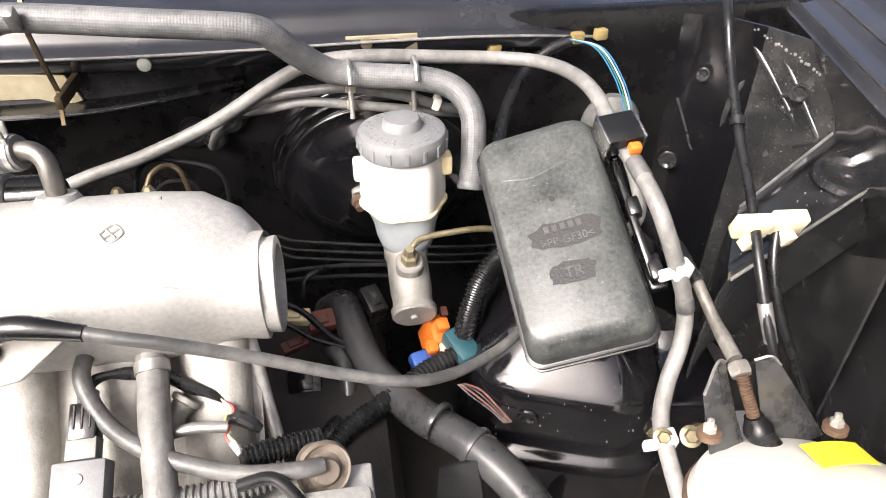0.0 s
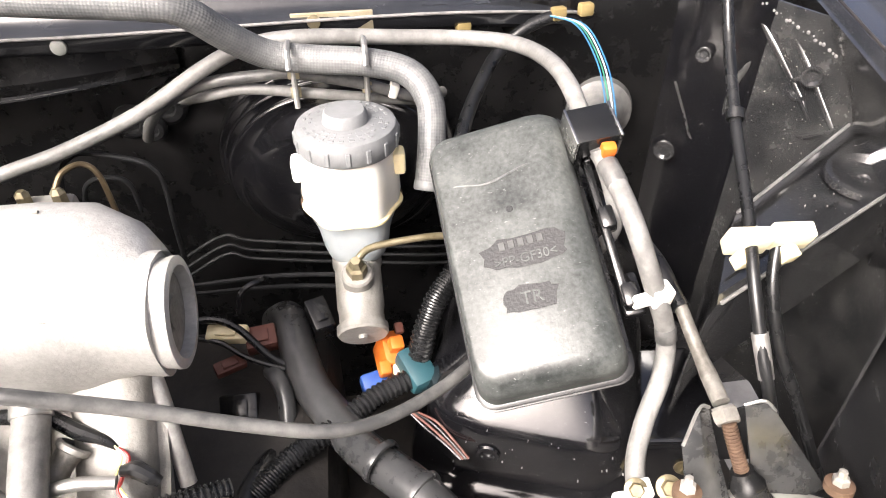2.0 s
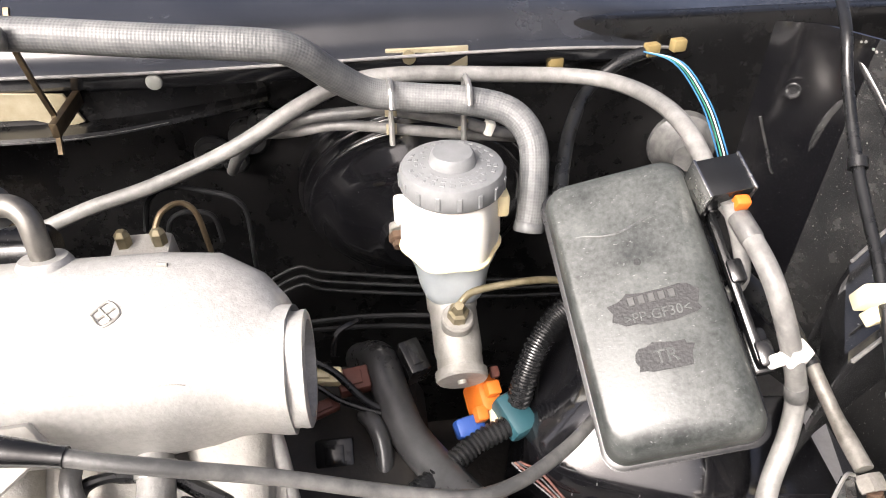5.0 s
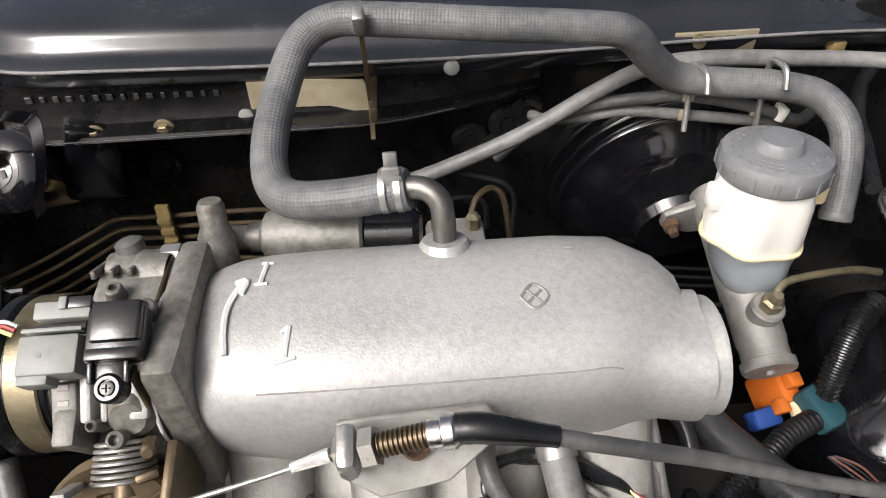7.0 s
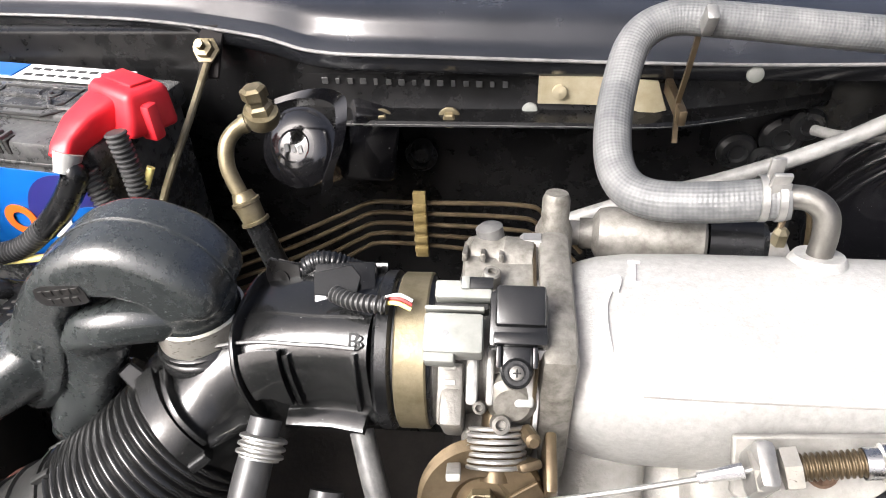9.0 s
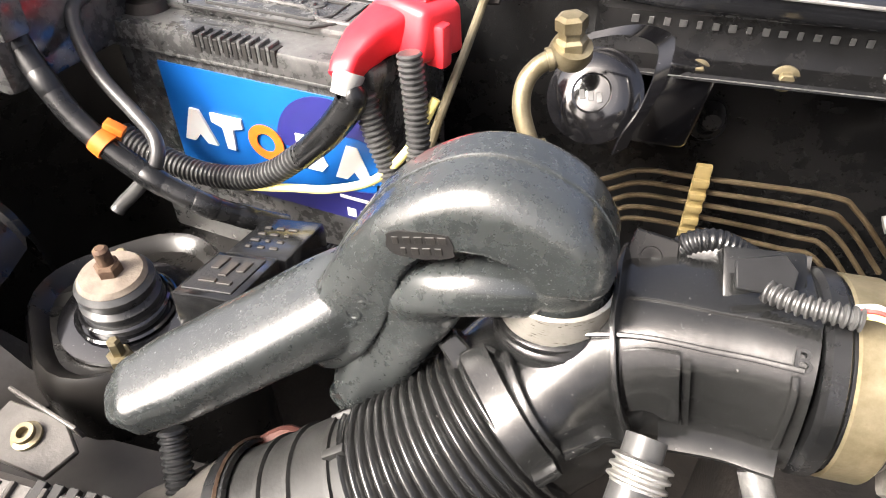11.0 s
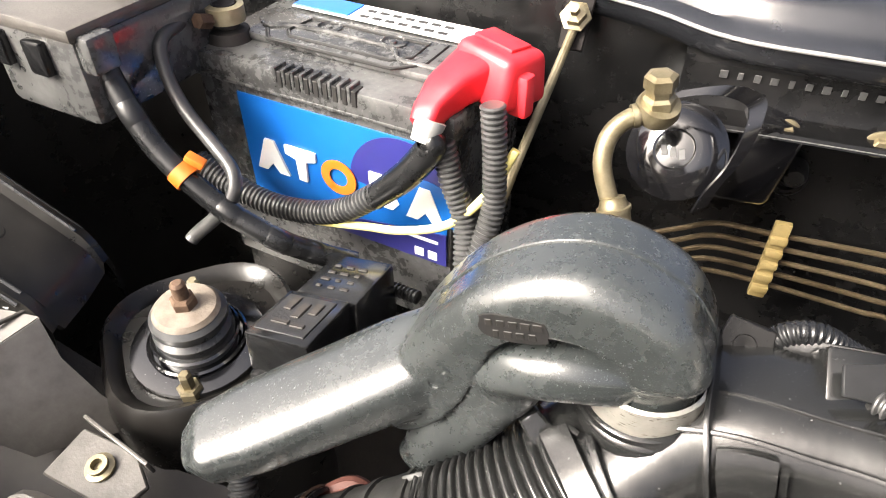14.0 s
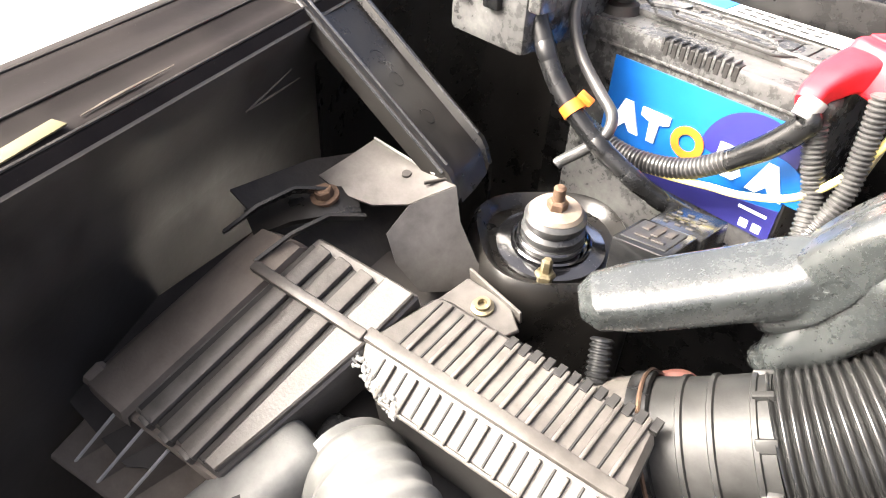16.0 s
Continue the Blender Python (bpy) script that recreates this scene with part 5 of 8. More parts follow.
def resonator():
    t = thing("resonator", (-0.62, 0.38, 0.86), "hook-shaped scuffed grey-black plastic intake resonator", "resonator")
    # arched chamber: an upright arch with depth and well rounded edges, running into the long arm
    plan = [(-0.664, 0.893), (-0.649, 0.931), (-0.627, 0.965), (-0.605, 0.985), (-0.582, 0.9955), (-0.560, 0.995), (-0.538, 0.985), (-0.526, 0.971), (-0.5205, 0.957), (-0.5265, 0.947), (-0.541, 0.9445), (-0.553, 0.949), (-0.558, 0.957), (-0.566, 0.9605), (-0.577, 0.963), (-0.592, 0.9585), (-0.602, 0.950), (-0.608, 0.930), (-0.616, 0.907), (-0.632, 0.880), (-0.650, 0.866), (-0.664, 0.873)]
    loop = catmull([(x, z, 0) for x, z in plan[-2:] + plan + plan[:2]], 4)[8:-8]
    front = Matrix(((1, 0, 0, 0), (0, 0, -1, 0.3735), (0, 1, 0, 0), (0, 0, 0, 1)))
    bm = bmesh.new()
    depth, bev = 0.057, 0.0125
    loop = loop[:-1] if (loop[0] - loop[-1]).length < 1e-4 else loop
    def inset(d):
        out = []
        for k in range(len(loop)):
            tg = (loop[(k + 1) % len(loop)] - loop[k - 1]).normalized()
            out.append(loop[k] + Vector((-tg.y, tg.x, 0)) * d)
        return out
    area = sum(a.x * b.y - b.x * a.y for a, b in zip(loop, loop[1:] + loop[:1]))
    sg = 1 if area > 0 else -1
    tiers = []
    for k in range(7):
        a = radians(90 * k / 6)
        tiers.append((bev * (1 - math.sin(a)), -bev * (1 - math.cos(a))))
    tiers += [(d, -depth - z) for d, z in tiers[::-1]]
    stack = [[bm.verts.new(front @ Vector((p.x, p.y, z))) for p in inset(sg * d)] for d, z in tiers]
    for a, b in zip(stack, stack[1:]):
        for k in range(len(a)):
            bm.faces.new((a[k], a[(k + 1) % len(a)], b[(k + 1) % len(a)], b[k]))
    bm.faces.new(stack[0])
    bm.faces.new(stack[-1][::-1])
    bmesh.ops.recalc_face_normals(bm, faces=bm.faces[:])
    seam_pts = [front @ Vector((p.x, p.y, -depth * 0.50)) for p in inset(-sg * 0.0001)]
    arm = [(-0.628, 0.402, 0.918), (-0.655, 0.390, 0.903), (-0.690, 0.371, 0.886), (-0.720, 0.353, 0.873), (-0.741, 0.340, 0.8645), (-0.752, 0.333, 0.860)]
    rad = [(0.018, 0.0215), (0.0185, 0.0245), (0.017, 0.0240), (0.016, 0.0235), (0.0140, 0.0205), (0.0080, 0.0120)]
    line = catmull(arm, 6)
    rings = sweep(bm, line, interp_list(rad, len(line)), 48, squarish(3.4), up=(0.25, 0.10, 0.96))
    edge = [r[41].co.copy() for r in rings]
    ob = part("chamber", bm, RESO, t)
    rm = ob.modifiers.new("fuse", "REMESH")
    rm.mode, rm.voxel_size, rm.use_smooth_shade = "VOXEL", 0.0012, True
    sm = ob.modifiers.new("soften", "SMOOTH")
    sm.factor, sm.iterations = 0.5, 9
    part("mould_seam", tube_bm(seam_pts[3:34:2], 0.0008, 6, 2), RESO, t)
    part("mould_seam", tube_bm([p.lerp(q, 0.06) for p, q in zip(edge, line)][9:-4:3], 0.0009, 6, 3), RESO, t)
    bm = bmesh.new()
    foot = [(-0.540, 0.400, 0.938), (-0.562, 0.388, 0.945), (-0.583, 0.384, 0.9425), (-0.599, 0.385, 0.928), (-0.611, 0.387, 0.905), (-0.624, 0.388, 0.877), (-0.637, 0.386, 0.855), (-0.646, 0.384, 0.844), (-0.650, 0.383, 0.839)]
    fline = catmull(foot, 6)
    sweep(bm, fline, interp_list([(0.011, 0.017), (0.0125, 0.018), (0.0130, 0.0185), (0.0130, 0.0185), (0.0130, 0.018), (0.0135, 0.0175), (0.0135, 0.0165), (0.010, 0.012), (0.004, 0.005)], len(fline)), 32, squarish(2.7), up=(0.45, 0.20, 0.85))
    part("lower_finger", bm, RESO, t)
    # moulded marks, flush on the front face
    m = front @ pose(-0.598, 0.9680, -0.0006, 0, 0, 10)
    rnd = random.Random(4)
    pts = []
    for k in range(20):
        a = 2 * math.pi * k / 20
        cu, cv = squarish(3.4)(a)
        q = 1 + rnd.uniform(-0.10, 0.08)
        pts.append((0.0150 * cu * q, 0.0068 * cv * q))
    part("bare_patch", plate_bm(m, pts, 0.0010), AIRSLOT, t)
    for r_, n_ in ((0.0026, 5), (-0.0030, 4)):
        for k in range(n_):
            part("mould_bar", rbox_bm(m @ pose((k - (n_ - 1) / 2) * 0.0050, r_, 0.0010), rnd.uniform(0.0022, 0.0040), 0.0036, 0.0008, 0.0002, seg=1), DARK, t)
    m = front @ pose(-0.631, 0.9205, 0.0, 0, 0, 62)
    part("mould_text", text_bm("EG", 0.0115, m @ pose(-0.004, 0.0, 0.0002), 0.0005), RESO, t)
    part("mould_text", text_bm("51", 0.0090, m @ pose(0.010, 0.0, 0.0002), 0.0005), RESO, t)
    part("neck", lathe_bm(aim((-0.543, 0.3975, 0.925), (-0.05, 0.05, 1)), [(0.0232, 0), (0.0232, 0.020), (0.0245, 0.024), (0.0225, 0.030), (0.018, 0.032)], 40), RESO, t)
    part("neck_clamp", lathe_bm(aim((-0.5425, 0.3975, 0.9265), (-0.05, 0.02, 1)), [(0.0240, -0.004), (0.0254, -0.003), (0.0256, 0.0125), (0.0240, 0.0135)], 40, cap=False), BANDWORN, t, "dull steel clamp band")
    return t


resonator()


# ================================================================= BRAKE BOOSTER AND MASTER CYLINDER
def booster():
    t = thing("brake_booster", (0.03, 0.69, 0.72), "large glossy black vacuum brake booster drum", "brake booster")
    ax = Vector((0.0, -1, -0.28)).normalized()
    prof = [(0.116, 0.0)]
    for r, h0, h1 in ((0.124, 0.010, 0.030), (0.1185, 0.034, 0.042), (0.113, 0.046, 0.053)):
        q = 0.0042
        prof += [(r - q, h0)] + [(r - q + q * math.sin(a), h0 + q - q * math.cos(a)) for a in (0.5, 1.0, 1.4)] + [(r, h1 - q)] + [(r - q + q * math.cos(a), h1 - q + q * math.sin(a)) for a in (0.4, 0.8, 1.2, 1.57)]
    prof += [(0.105, 0.054), (0.098, 0.058), (0.090, 0.066), (0.080, 0.072), (0.066, 0.076), (0.055, 0.079), (0.044, 0.086), (0.040, 0.096), (0, 0.096)]
    part("shell", lathe_bm(aim((0.035, 0.735, 0.815), ax), prof, 96, cap=False), PAINT, t)
    part("dome_boss", lathe_bm(aim((-0.022, 0.672, 0.862), ax), [(0.016, 0), (0.014, 0.006), (0.008, 0.009), (0, 0.010)], 24, cap=False), PAINT, t)
    part("stud_plate", plate_bm(aim((0.045, 0.613, 0.833), ax), [(-0.045, -0.008), (-0.045, 0.008), (-0.02, 0.02), (0.02, 0.02), (0.045, 0.008), (0.045, -0.008), (0.02, -0.02), (-0.02, -0.02)], 0.008, 0.002), CASTDARK, t)
    for dx in (-0.038, 0.040):
        part("stud_nut", lathe_bm(aim((0.045 + dx, 0.604, 0.830), ax), [(0.008, 0), (0.008, 0.007), (0.0045, 0.008), (0.0045, 0.014), (0, 0.014)], 6, cap=False), RUST, t, smooth=False)
    return t


booster()


def master_cylinder():
    t = thing("brake_master_cylinder", (0.047, 0.52, 0.80), "cast brake master cylinder with milky fluid reservoir", "master cylinder")
    ax = Vector((0.003, -0.92, -0.40)).normalized()
    at = Vector((0.046, 0.615, 0.852))
    cyl = part("cylinder", lathe_bm(aim(at, ax), [(0.021, 0), (0.021, 0.10), (0.0195, 0.104), (0.0195, 0.14), (0.0185, 0.145), (0.0185, 0.156), (0.021, 0.157), (0.021, 0.163), (0.0195, 0.165), (0.004, 0.165), (0.0035, 0.168), (0, 0.168)], 36, cap=False), CASTDARK, t)
    p = at + ax * 0.128
    part("outlet_boss", lathe_bm(aim(p + Vector((0, 0.0, 0.012)), (0, -0.35, 1)), [(0.013, 0), (0.013, 0.016), (0.0115, 0.018), (0, 0.018)], 24, cap=False), CASTDARK, cyl)
    part("union_nut", lathe_bm(aim(p + Vector((0, -0.006, 0.029)), (0, -0.35, 1)), [(0.0085, 0), (0.0085, 0.009), (0.006, 0.011), (0.004, 0.018), (0, 0.018)], 6, cap=False), GOLD, cyl, smooth=False)
    # reservoir
    c = Vector((0.048, 0.547, 0.0))
    def octo(a, h):
        return 1 + 0.05 * math.cos(6 * a)
    r = part("reservoir", lathe_bm(pose(c.x, c.y, 0), [(0.030, 0.856), (0.0370, 0.861), (0.0385, 0.872), (0.0375, 0.900), (0.0350, 0.914), (0.034, 0.922), (0.0, 0.922)], 48, cap=False, wobble=octo), TANK, t, "milky plastic reservoir")
    part("reservoir_seam", lathe_bm(pose(c.x, c.y, 0), [(0.0372, 0.8595), (0.0400, 0.8605), (0.0400, 0.8625), (0.0374, 0.8635)], 48, cap=False, wobble=octo), YELLOWED, r)
    low = bmesh.new()
    rings = []
    for z, rx, ry, dy in ((0.861, 0.0360, 0.0365, 0.0), (0.853, 0.0325, 0.034, -0.001), (0.845, 0.0300, 0.032, -0.003), (0.834, 0.0280, 0.030, -0.007), (0.826, 0.0250, 0.027, -0.010), (0.822, 0.0220, 0.024, -0.011)):
        ring = []
        for k in range(40):
            a = 2 * math.pi * k / 40
            u, v = squarish(2.8)(a)
            ring.append(low.verts.new((c.x + rx * u, c.y + dy + ry * v, z)))
        rings.append(ring)
    for a, b in zip(rings, rings[1:]):
        for k in range(40):
            low.faces.new((a[k], a[(k + 1) % 40], b[(k + 1) % 40], b[k]))
    low.faces.new(rings[-1])
    part("reservoir_base", low, FLUID, t, "lower reservoir with fluid")
    for sx in (-1, 1):
        part("reservoir_lug", rbox_bm(pose(c.x + sx * 0.040, c.y - 0.004, 0.900, 0, 0, 0), 0.010, 0.016, 0.020, 0.003), YELLOWED if sx > 0 else TANK, r)
    # cap
    cap = part("cap", lathe_bm(pose(c.x + 0.001, c.y, 0), [(0.0385, 0.916), (0.0405, 0.919), (0.0405, 0.930), (0.0385, 0.9345), (0.0365, 0.9355), (0.018, 0.937), (0.0165, 0.944), (0.0150, 0.9455), (0, 0.9455)], 56, cap=False), CAPGREY, t, "round grey screw cap")
    for k in range(16):
        a = 2 * math.pi * k / 16
        part("cap_grip", rbox_bm(pose(c.x + 0.001 + 0.0405 * math.cos(a), c.y + 0.0405 * math.sin(a), 0.9245, 0, 0, math.degrees(a)), 0.002, 0.004, 0.011, 0.0006, seg=1), CAPGREY, cap)
    for rr in (0.0225, 0.0275, 0.0325):
        for k in range(26):
            if (k * 7 + int(rr * 4000)) % 13 in (0, 5):
                continue
            a = 2 * math.pi * k / 26
            part("cap_lettering", rbox_bm(pose(c.x + 0.001 + rr * math.cos(a), c.y + rr * math.sin(a), 0.9363 - (rr - 0.02) * 0.04, 0, 0, math.degrees(a)), 0.0028, 0.0028 * rr / 0.022, 0.0012, 0.0003, seg=1), CAPGREY, cap)
    return t


master_cylinder()
hose("brake_pipe", [(0.046, 0.487, 0.826), (0.046, 0.489, 0.838), (0.050, 0.493, 0.845), (0.060, 0.499, 0.848), (0.085, 0.503, 0.849), (0.115, 0.506, 0.848), (0.14, 0.51, 0.84)], 0.0030, GOLD, "yellow zinc brake pipe from the master cylinder", "brake pipe", "brake pipes")

# steel brake lines across the firewall
for k, (za, zb) in enumerate(((0.735, 0.712), (0.722, 0.700), (0.71, 0.688))):
    hose("firewall_pipe", [(-0.16, 0.68, za - 0.03), (-0.10, 0.68, za + 0.005), (-0.07, 0.675, za), (0.02, 0.668, zb + 0.012), (0.12, 0.665, zb), (0.19, 0.66, zb)], 0.0021, DARKSTEEL, "thin dark steel pipe along the firewall", "pipe", "firewall pipes")

# hoses bunched beside the booster
vh = thing("vapour_hose", (0.1, 0.60, 0.95), "long pale grey rubber hose looping past the fuse box", "hose")
VH = [(-0.33, 0.630, 0.835), (-0.26, 0.630, 0.864), (-0.20, 0.630, 0.883), (-0.127, 0.630, 0.914), (-0.064, 0.630, 0.951), (-0.025, 0.631, 0.967), (0.021, 0.632, 0.971), (0.10, 0.640, 0.963), (0.165, 0.642, 0.957), (0.195, 0.615, 0.961), (0.209, 0.565, 0.968), (0.213, 0.515, 0.968), (0.216, 0.465, 0.951), (0.220, 0.430, 0.944), (0.224, 0.395, 0.930), (0.236, 0.374, 0.893), (0.249, 0.368, 0.855), (0.248, 0.358, 0.825), (0.232, 0.338, 0.800), (0.220, 0.315, 0.785), (0.216, 0.285, 0.775), (0.215, 0.25, 0.76)]
part("hose_wall", tube_bm(VH, 0.0066, 16), PALEHOSE, vh)
for k, ln in ((5, 0.006), (13, 0.010), (16, 0.006)):
    d = (Vector(VH[k + 1]) - Vector(VH[k - 1])).normalized()
    part("hose_sleeve", lathe_bm(aim(VH[k], d), [(0.0066, -ln), (0.0073, -ln + 0.001), (0.0073, ln - 0.001), (0.0066, ln)], 18, cap=False), GREYRUB, vh)
hose("vacuum_hose", [(-0.140, 0.672, 0.868), (-0.128, 0.655, 0.892), (-0.104, 0.642, 0.918), (-0.064, 0.636, 0.935), (-0.02, 0.63, 0.941), (0.008, 0.628, 0.942), (0.063, 0.628, 0.929), (0.11, 0.632, 0.911), (0.14, 0.66, 0.90)], 0.0052, GREYRUB, "thin grey rubber hose above the brake booster", group="booster hoses")
hose("vacuum_hose", [(-0.107, 0.690, 0.90), (-0.097, 0.665, 0.908), (-0.075, 0.648, 0.917), (-0.036, 0.638, 0.926), (0.013, 0.634, 0.921), (0.064, 0.634, 0.913), (0.12, 0.645, 0.900)], 0.0048, PALEHOSE, "thin pale grey rubber hose above the brake booster", group="booster hoses")
for p, r in (((-0.140, 0.698, 0.866), 0.013), ((-0.108, 0.705, 0.899), 0.016), ((-0.162, 0.709, 0.869), 0.018), ((-0.125, 0.709, 0.884), 0.020), ((-0.457, 0.709, 0.858), 0.016)):
    solo("rubber_grommet", lathe_bm(aim(p, (0, -1, 0)), [(r, 0), (r, 0.004), (r * 0.8, 0.008), (r * 0.5, 0.009), (r * 0.4, 0.006), (0, 0.006)], 24, cap=False), RUBBER, "black rubber grommet in the firewall", "grommet", "grommets")


def hose_clip(x, label):
    t = thing("hose_clip", (x, 0.61, 0.93), label, "hose clip", "hose clips")
    part("hook", tube_bm([(x, 0.592, 0.960), (x, 0.598, 0.972), (x, 0.610, 0.974), (x, 0.622, 0.970), (x, 0.624, 0.955), (x, 0.622, 0.935), (x, 0.619, 0.914)], 0.0025, 8), STEEL, t)
    part("tab", rbox_bm(pose(x, 0.623, 0.945), 0.010, 0.003, 0.012, 0.001), TANSTEEL, t)
    part("tab", rbox_bm(pose(x, 0.625, 0.926), 0.009, 0.003, 0.010, 0.001), TANSTEEL, t)


hose_clip(0.008, "bent steel clip holding hoses by the booster")
hose_clip(0.069, "bent steel clip holding hoses by the booster")
solo("hose_band", rbox_bm(pose(0.092, 0.628, 0.921, 0, 20), 0.008, 0.014, 0.013, 0.002), TAPE, "small cream band on a thin hose", "band")


# clip bracket on the cowl edge
def cowl_bracket():
    t = thing("cowl_bracket", (0.04, 0.68, 0.96), "olive zinc-plated bracket under the cowl edge", "bracket")
    part("plate", rbox_bm(pose(0.044, 0.674, 0.967, 10), 0.072, 0.003, 0.020, 0.001), TANSTEEL, t)
    part("screw", lathe_bm(aim((0.028, 0.671, 0.970), (0, -1, 0.1)), [(0.006, 0), (0.006, 0.004), (0, 0.005)], 14, cap=False), GOLD, t)
    part("slot", rbox_bm(pose(0.055, 0.6715, 0.970, 10), 0.010, 0.002, 0.006, 0.001), DARK, t)


cowl_bracket()
for x, y, z in ((0.164, 0.690, 0.949), (0.255, 0.690, 0.957), (0.285, 0.700, 0.956)):
    solo("wiring_clip", rbox_bm(pose(x, y, z, 0, 0, 10), 0.014, 0.010, 0.012, 0.002), CREAM, "cream plastic wiring clip under the cowl edge", "clip", "wiring clips")


# bracket for the braided hose on the firewall
def hose_bracket():
    t = thing("hose_bracket", (-0.28, 0.655, 0.95), "tan zinc-plated hose bracket bolted to the firewall", "bracket")
    part("foot_plate", plate_bm(pose(-0.305, 0.657, 0.951, 90), [(-0.045, 0.013), (0.0, 0.013), (0.05, 0.009), (0.06, -0.016), (0.045, -0.020), (0.02, -0.012), (-0.045, -0.011)], 0.003, 0.0005), TANSTEEL, t)
    part("screw", lathe_bm(aim((-0.333, 0.653, 0.952), (0, -1, 0)), [(0.006, 0), (0.006, 0.003), (0, 0.004)], 14, cap=False), TANSTEEL, t)
    bm = sheet_bm([[(-0.250 + dx, y, z) for dx in (0, 0.0035)] for y, z in ((0.605, 1.046), (0.598, 1.038), (0.594, 1.018), (0.602, 0.99), (0.612, 0.962), (0.605, 0.945), (0.600, 0.935))], 0.003)
    part("upright_strip", bm, BRONZE, t)
    part("stub", rbox_bm(pose(-0.246, 0.630, 0.955, 0), 0.006, 0.060, 0.012, 0.001), BRONZE, t)
    part("clip", rbox_bm(pose(-0.248, 0.578, 1.036, 30), 0.008, 0.012, 0.018, 0.002), STEEL, t)


hose_bracket()
for p in ((-0.356, 0.6565, 0.933), (-0.182, 0.656, 0.966)):
    solo("plug_button", lathe_bm(aim(p, (0, -1, 0.1)), [(0.0068, 0), (0.0064, 0.002), (0.004, 0.003), (0, 0.003)], 18, cap=False), CONNGREY, "round pale plastic plug in the firewall", "plug", "firewall plugs")
bolt((-0.480, 0.650, 0.928), (0, -1, 0), 0.9)
# stamped number as plain bars
bars = thing("stamped_number", (-0.45, 0.659, 0.955), "worn stamped number on the black firewall", "stamped number")
for k in range(15):
    part("stamped_bar", rbox_bm(pose(-0.528 + k * 0.0108, 0.6594, 0.957 - 0.0002 * k, 3), (0.0052, 0.0034, 0.0044)[k % 3], 0.0009, (0.0056, 0.0050)[k % 2], 0.0003, seg=1), CONDUIT, bars)


# ================================================================= FUSE BOX AND ITS NEIGHBOURS
FB = pose(0.1591, 0.4173, 0.8975, 31.1, -16.9, -6.1)


def fuse_box():
    t = thing("fuse_box", (0.16, 0.42, 0.84), "worn grey-black plastic fuse box with raised lid", "fuse box")
    body = part("lower_case", rbox_bm(FB @ pose(0, 0.002, -0.036), 0.090, 0.180, 0.040, 0.008), PLASTIC, t)
    def outline(sx, sy, r, z, n=7):
        pts = []
        for cx, cy, a0 in ((1, 1, 0), (-1, 1, 90), (-1, -1, 180), (1, -1, 270)):
            for k in range(n):
                a = radians(a0 + 90 * k / (n - 1))
                pts.append((cx * (sx / 2 - r) + r * math.cos(a), cy * (sy / 2 - r) + r * math.sin(a), z))
        return pts
    def shell(tiers):
        bm = bmesh.new()
        rings = [[bm.verts.new(FB @ (Vector(p) + Vector((dx, dy, 0)))) for p in outline(sx, sy, r, z)] for sx, sy, r, z, dx, dy in tiers]
        for a, b in zip(rings, rings[1:]):
            for k in range(len(a)):
                bm.faces.new((a[k], a[(k + 1) % len(a)], b[(k + 1) % len(a)], b[k]))
        bm.faces.new(rings[-1])
        bm.faces.new(rings[0][::-1])
        return bm
    part("lid_rim", shell(((0.098, 0.190, 0.012, -0.020, 0, 0), (0.104, 0.196, 0.013, -0.0195, 0, 0), (0.104, 0.196, 0.013, -0.016, 0, 0), (0.100, 0.192, 0.012, -0.0155, 0, 0), (0.100, 0.192, 0.012, -0.012, 0, 0), (0.103, 0.195, 0.013, -0.0115, 0, 0), (0.103, 0.195, 0.013, -0.0085, 0, 0), (0.099, 0.191, 0.013, -0.0075, 0, 0))), RUBBER, t)
    lid = part("lid", shell(((0.098, 0.190, 0.013, -0.008, 0, 0), (0.0965, 0.188, 0.014, 0.002, 0, 0), (0.093, 0.184, 0.015, 0.009, -0.0008, 0), (0.087, 0.178, 0.015, 0.0140, -0.0026, 0.001), (0.079, 0.170, 0.014, 0.0170, -0.0050, 0.002), (0.071, 0.161, 0.012, 0.0182, -0.0068, 0.002))), WORNBOX, t, "scuffed chalky grey lid")
    part("lid_step", tube_bm([FB @ Vector(p) for p in ((-0.043, 0.046, 0.0150), (-0.032, 0.050, 0.0176), (-0.010, 0.046, 0.0182), (0.018, 0.052, 0.0178), (0.036, 0.052, 0.0140))], 0.0009, 6), WORNBOX, lid)
    # embossed patches with lettering
    def patch(cx, cy, w, h, seed):
        rnd = random.Random(seed)
        pts = []
        for k in range(22):
            a = 2 * math.pi * k / 22
            q = 1 + rnd.uniform(-0.13, 0.10)
            u, v = squarish(3)(a)
            pts.append((cx + w / 2 * u * q, cy + h / 2 * v * q))
        part("bare_patch", plate_bm(FB @ pose(0, 0, 0.0180), pts, 0.0006), CLEANBOX, lid)
    patch(0.004, -0.006, 0.056, 0.022, 3)
    patch(0.000, -0.038, 0.036, 0.018, 8)
    part("mould_text", text_bm(">PP-GF30<", 0.0088, FB @ pose(0.003, -0.0115, 0.0187), 0.0003), WORNBOX, lid)
    for k in range(5):
        part("mould_bar", rbox_bm(FB @ pose(-0.0105 + 0.0063 * k, -0.0005, 0.0187), 0.0042, 0.0058, 0.0007, 0.0003, seg=1), CONDUIT, lid)
    part("mould_text", text_bm("TR", 0.012, FB @ pose(0.001, -0.038, 0.0187), 0.0003), WORNBOX, lid)
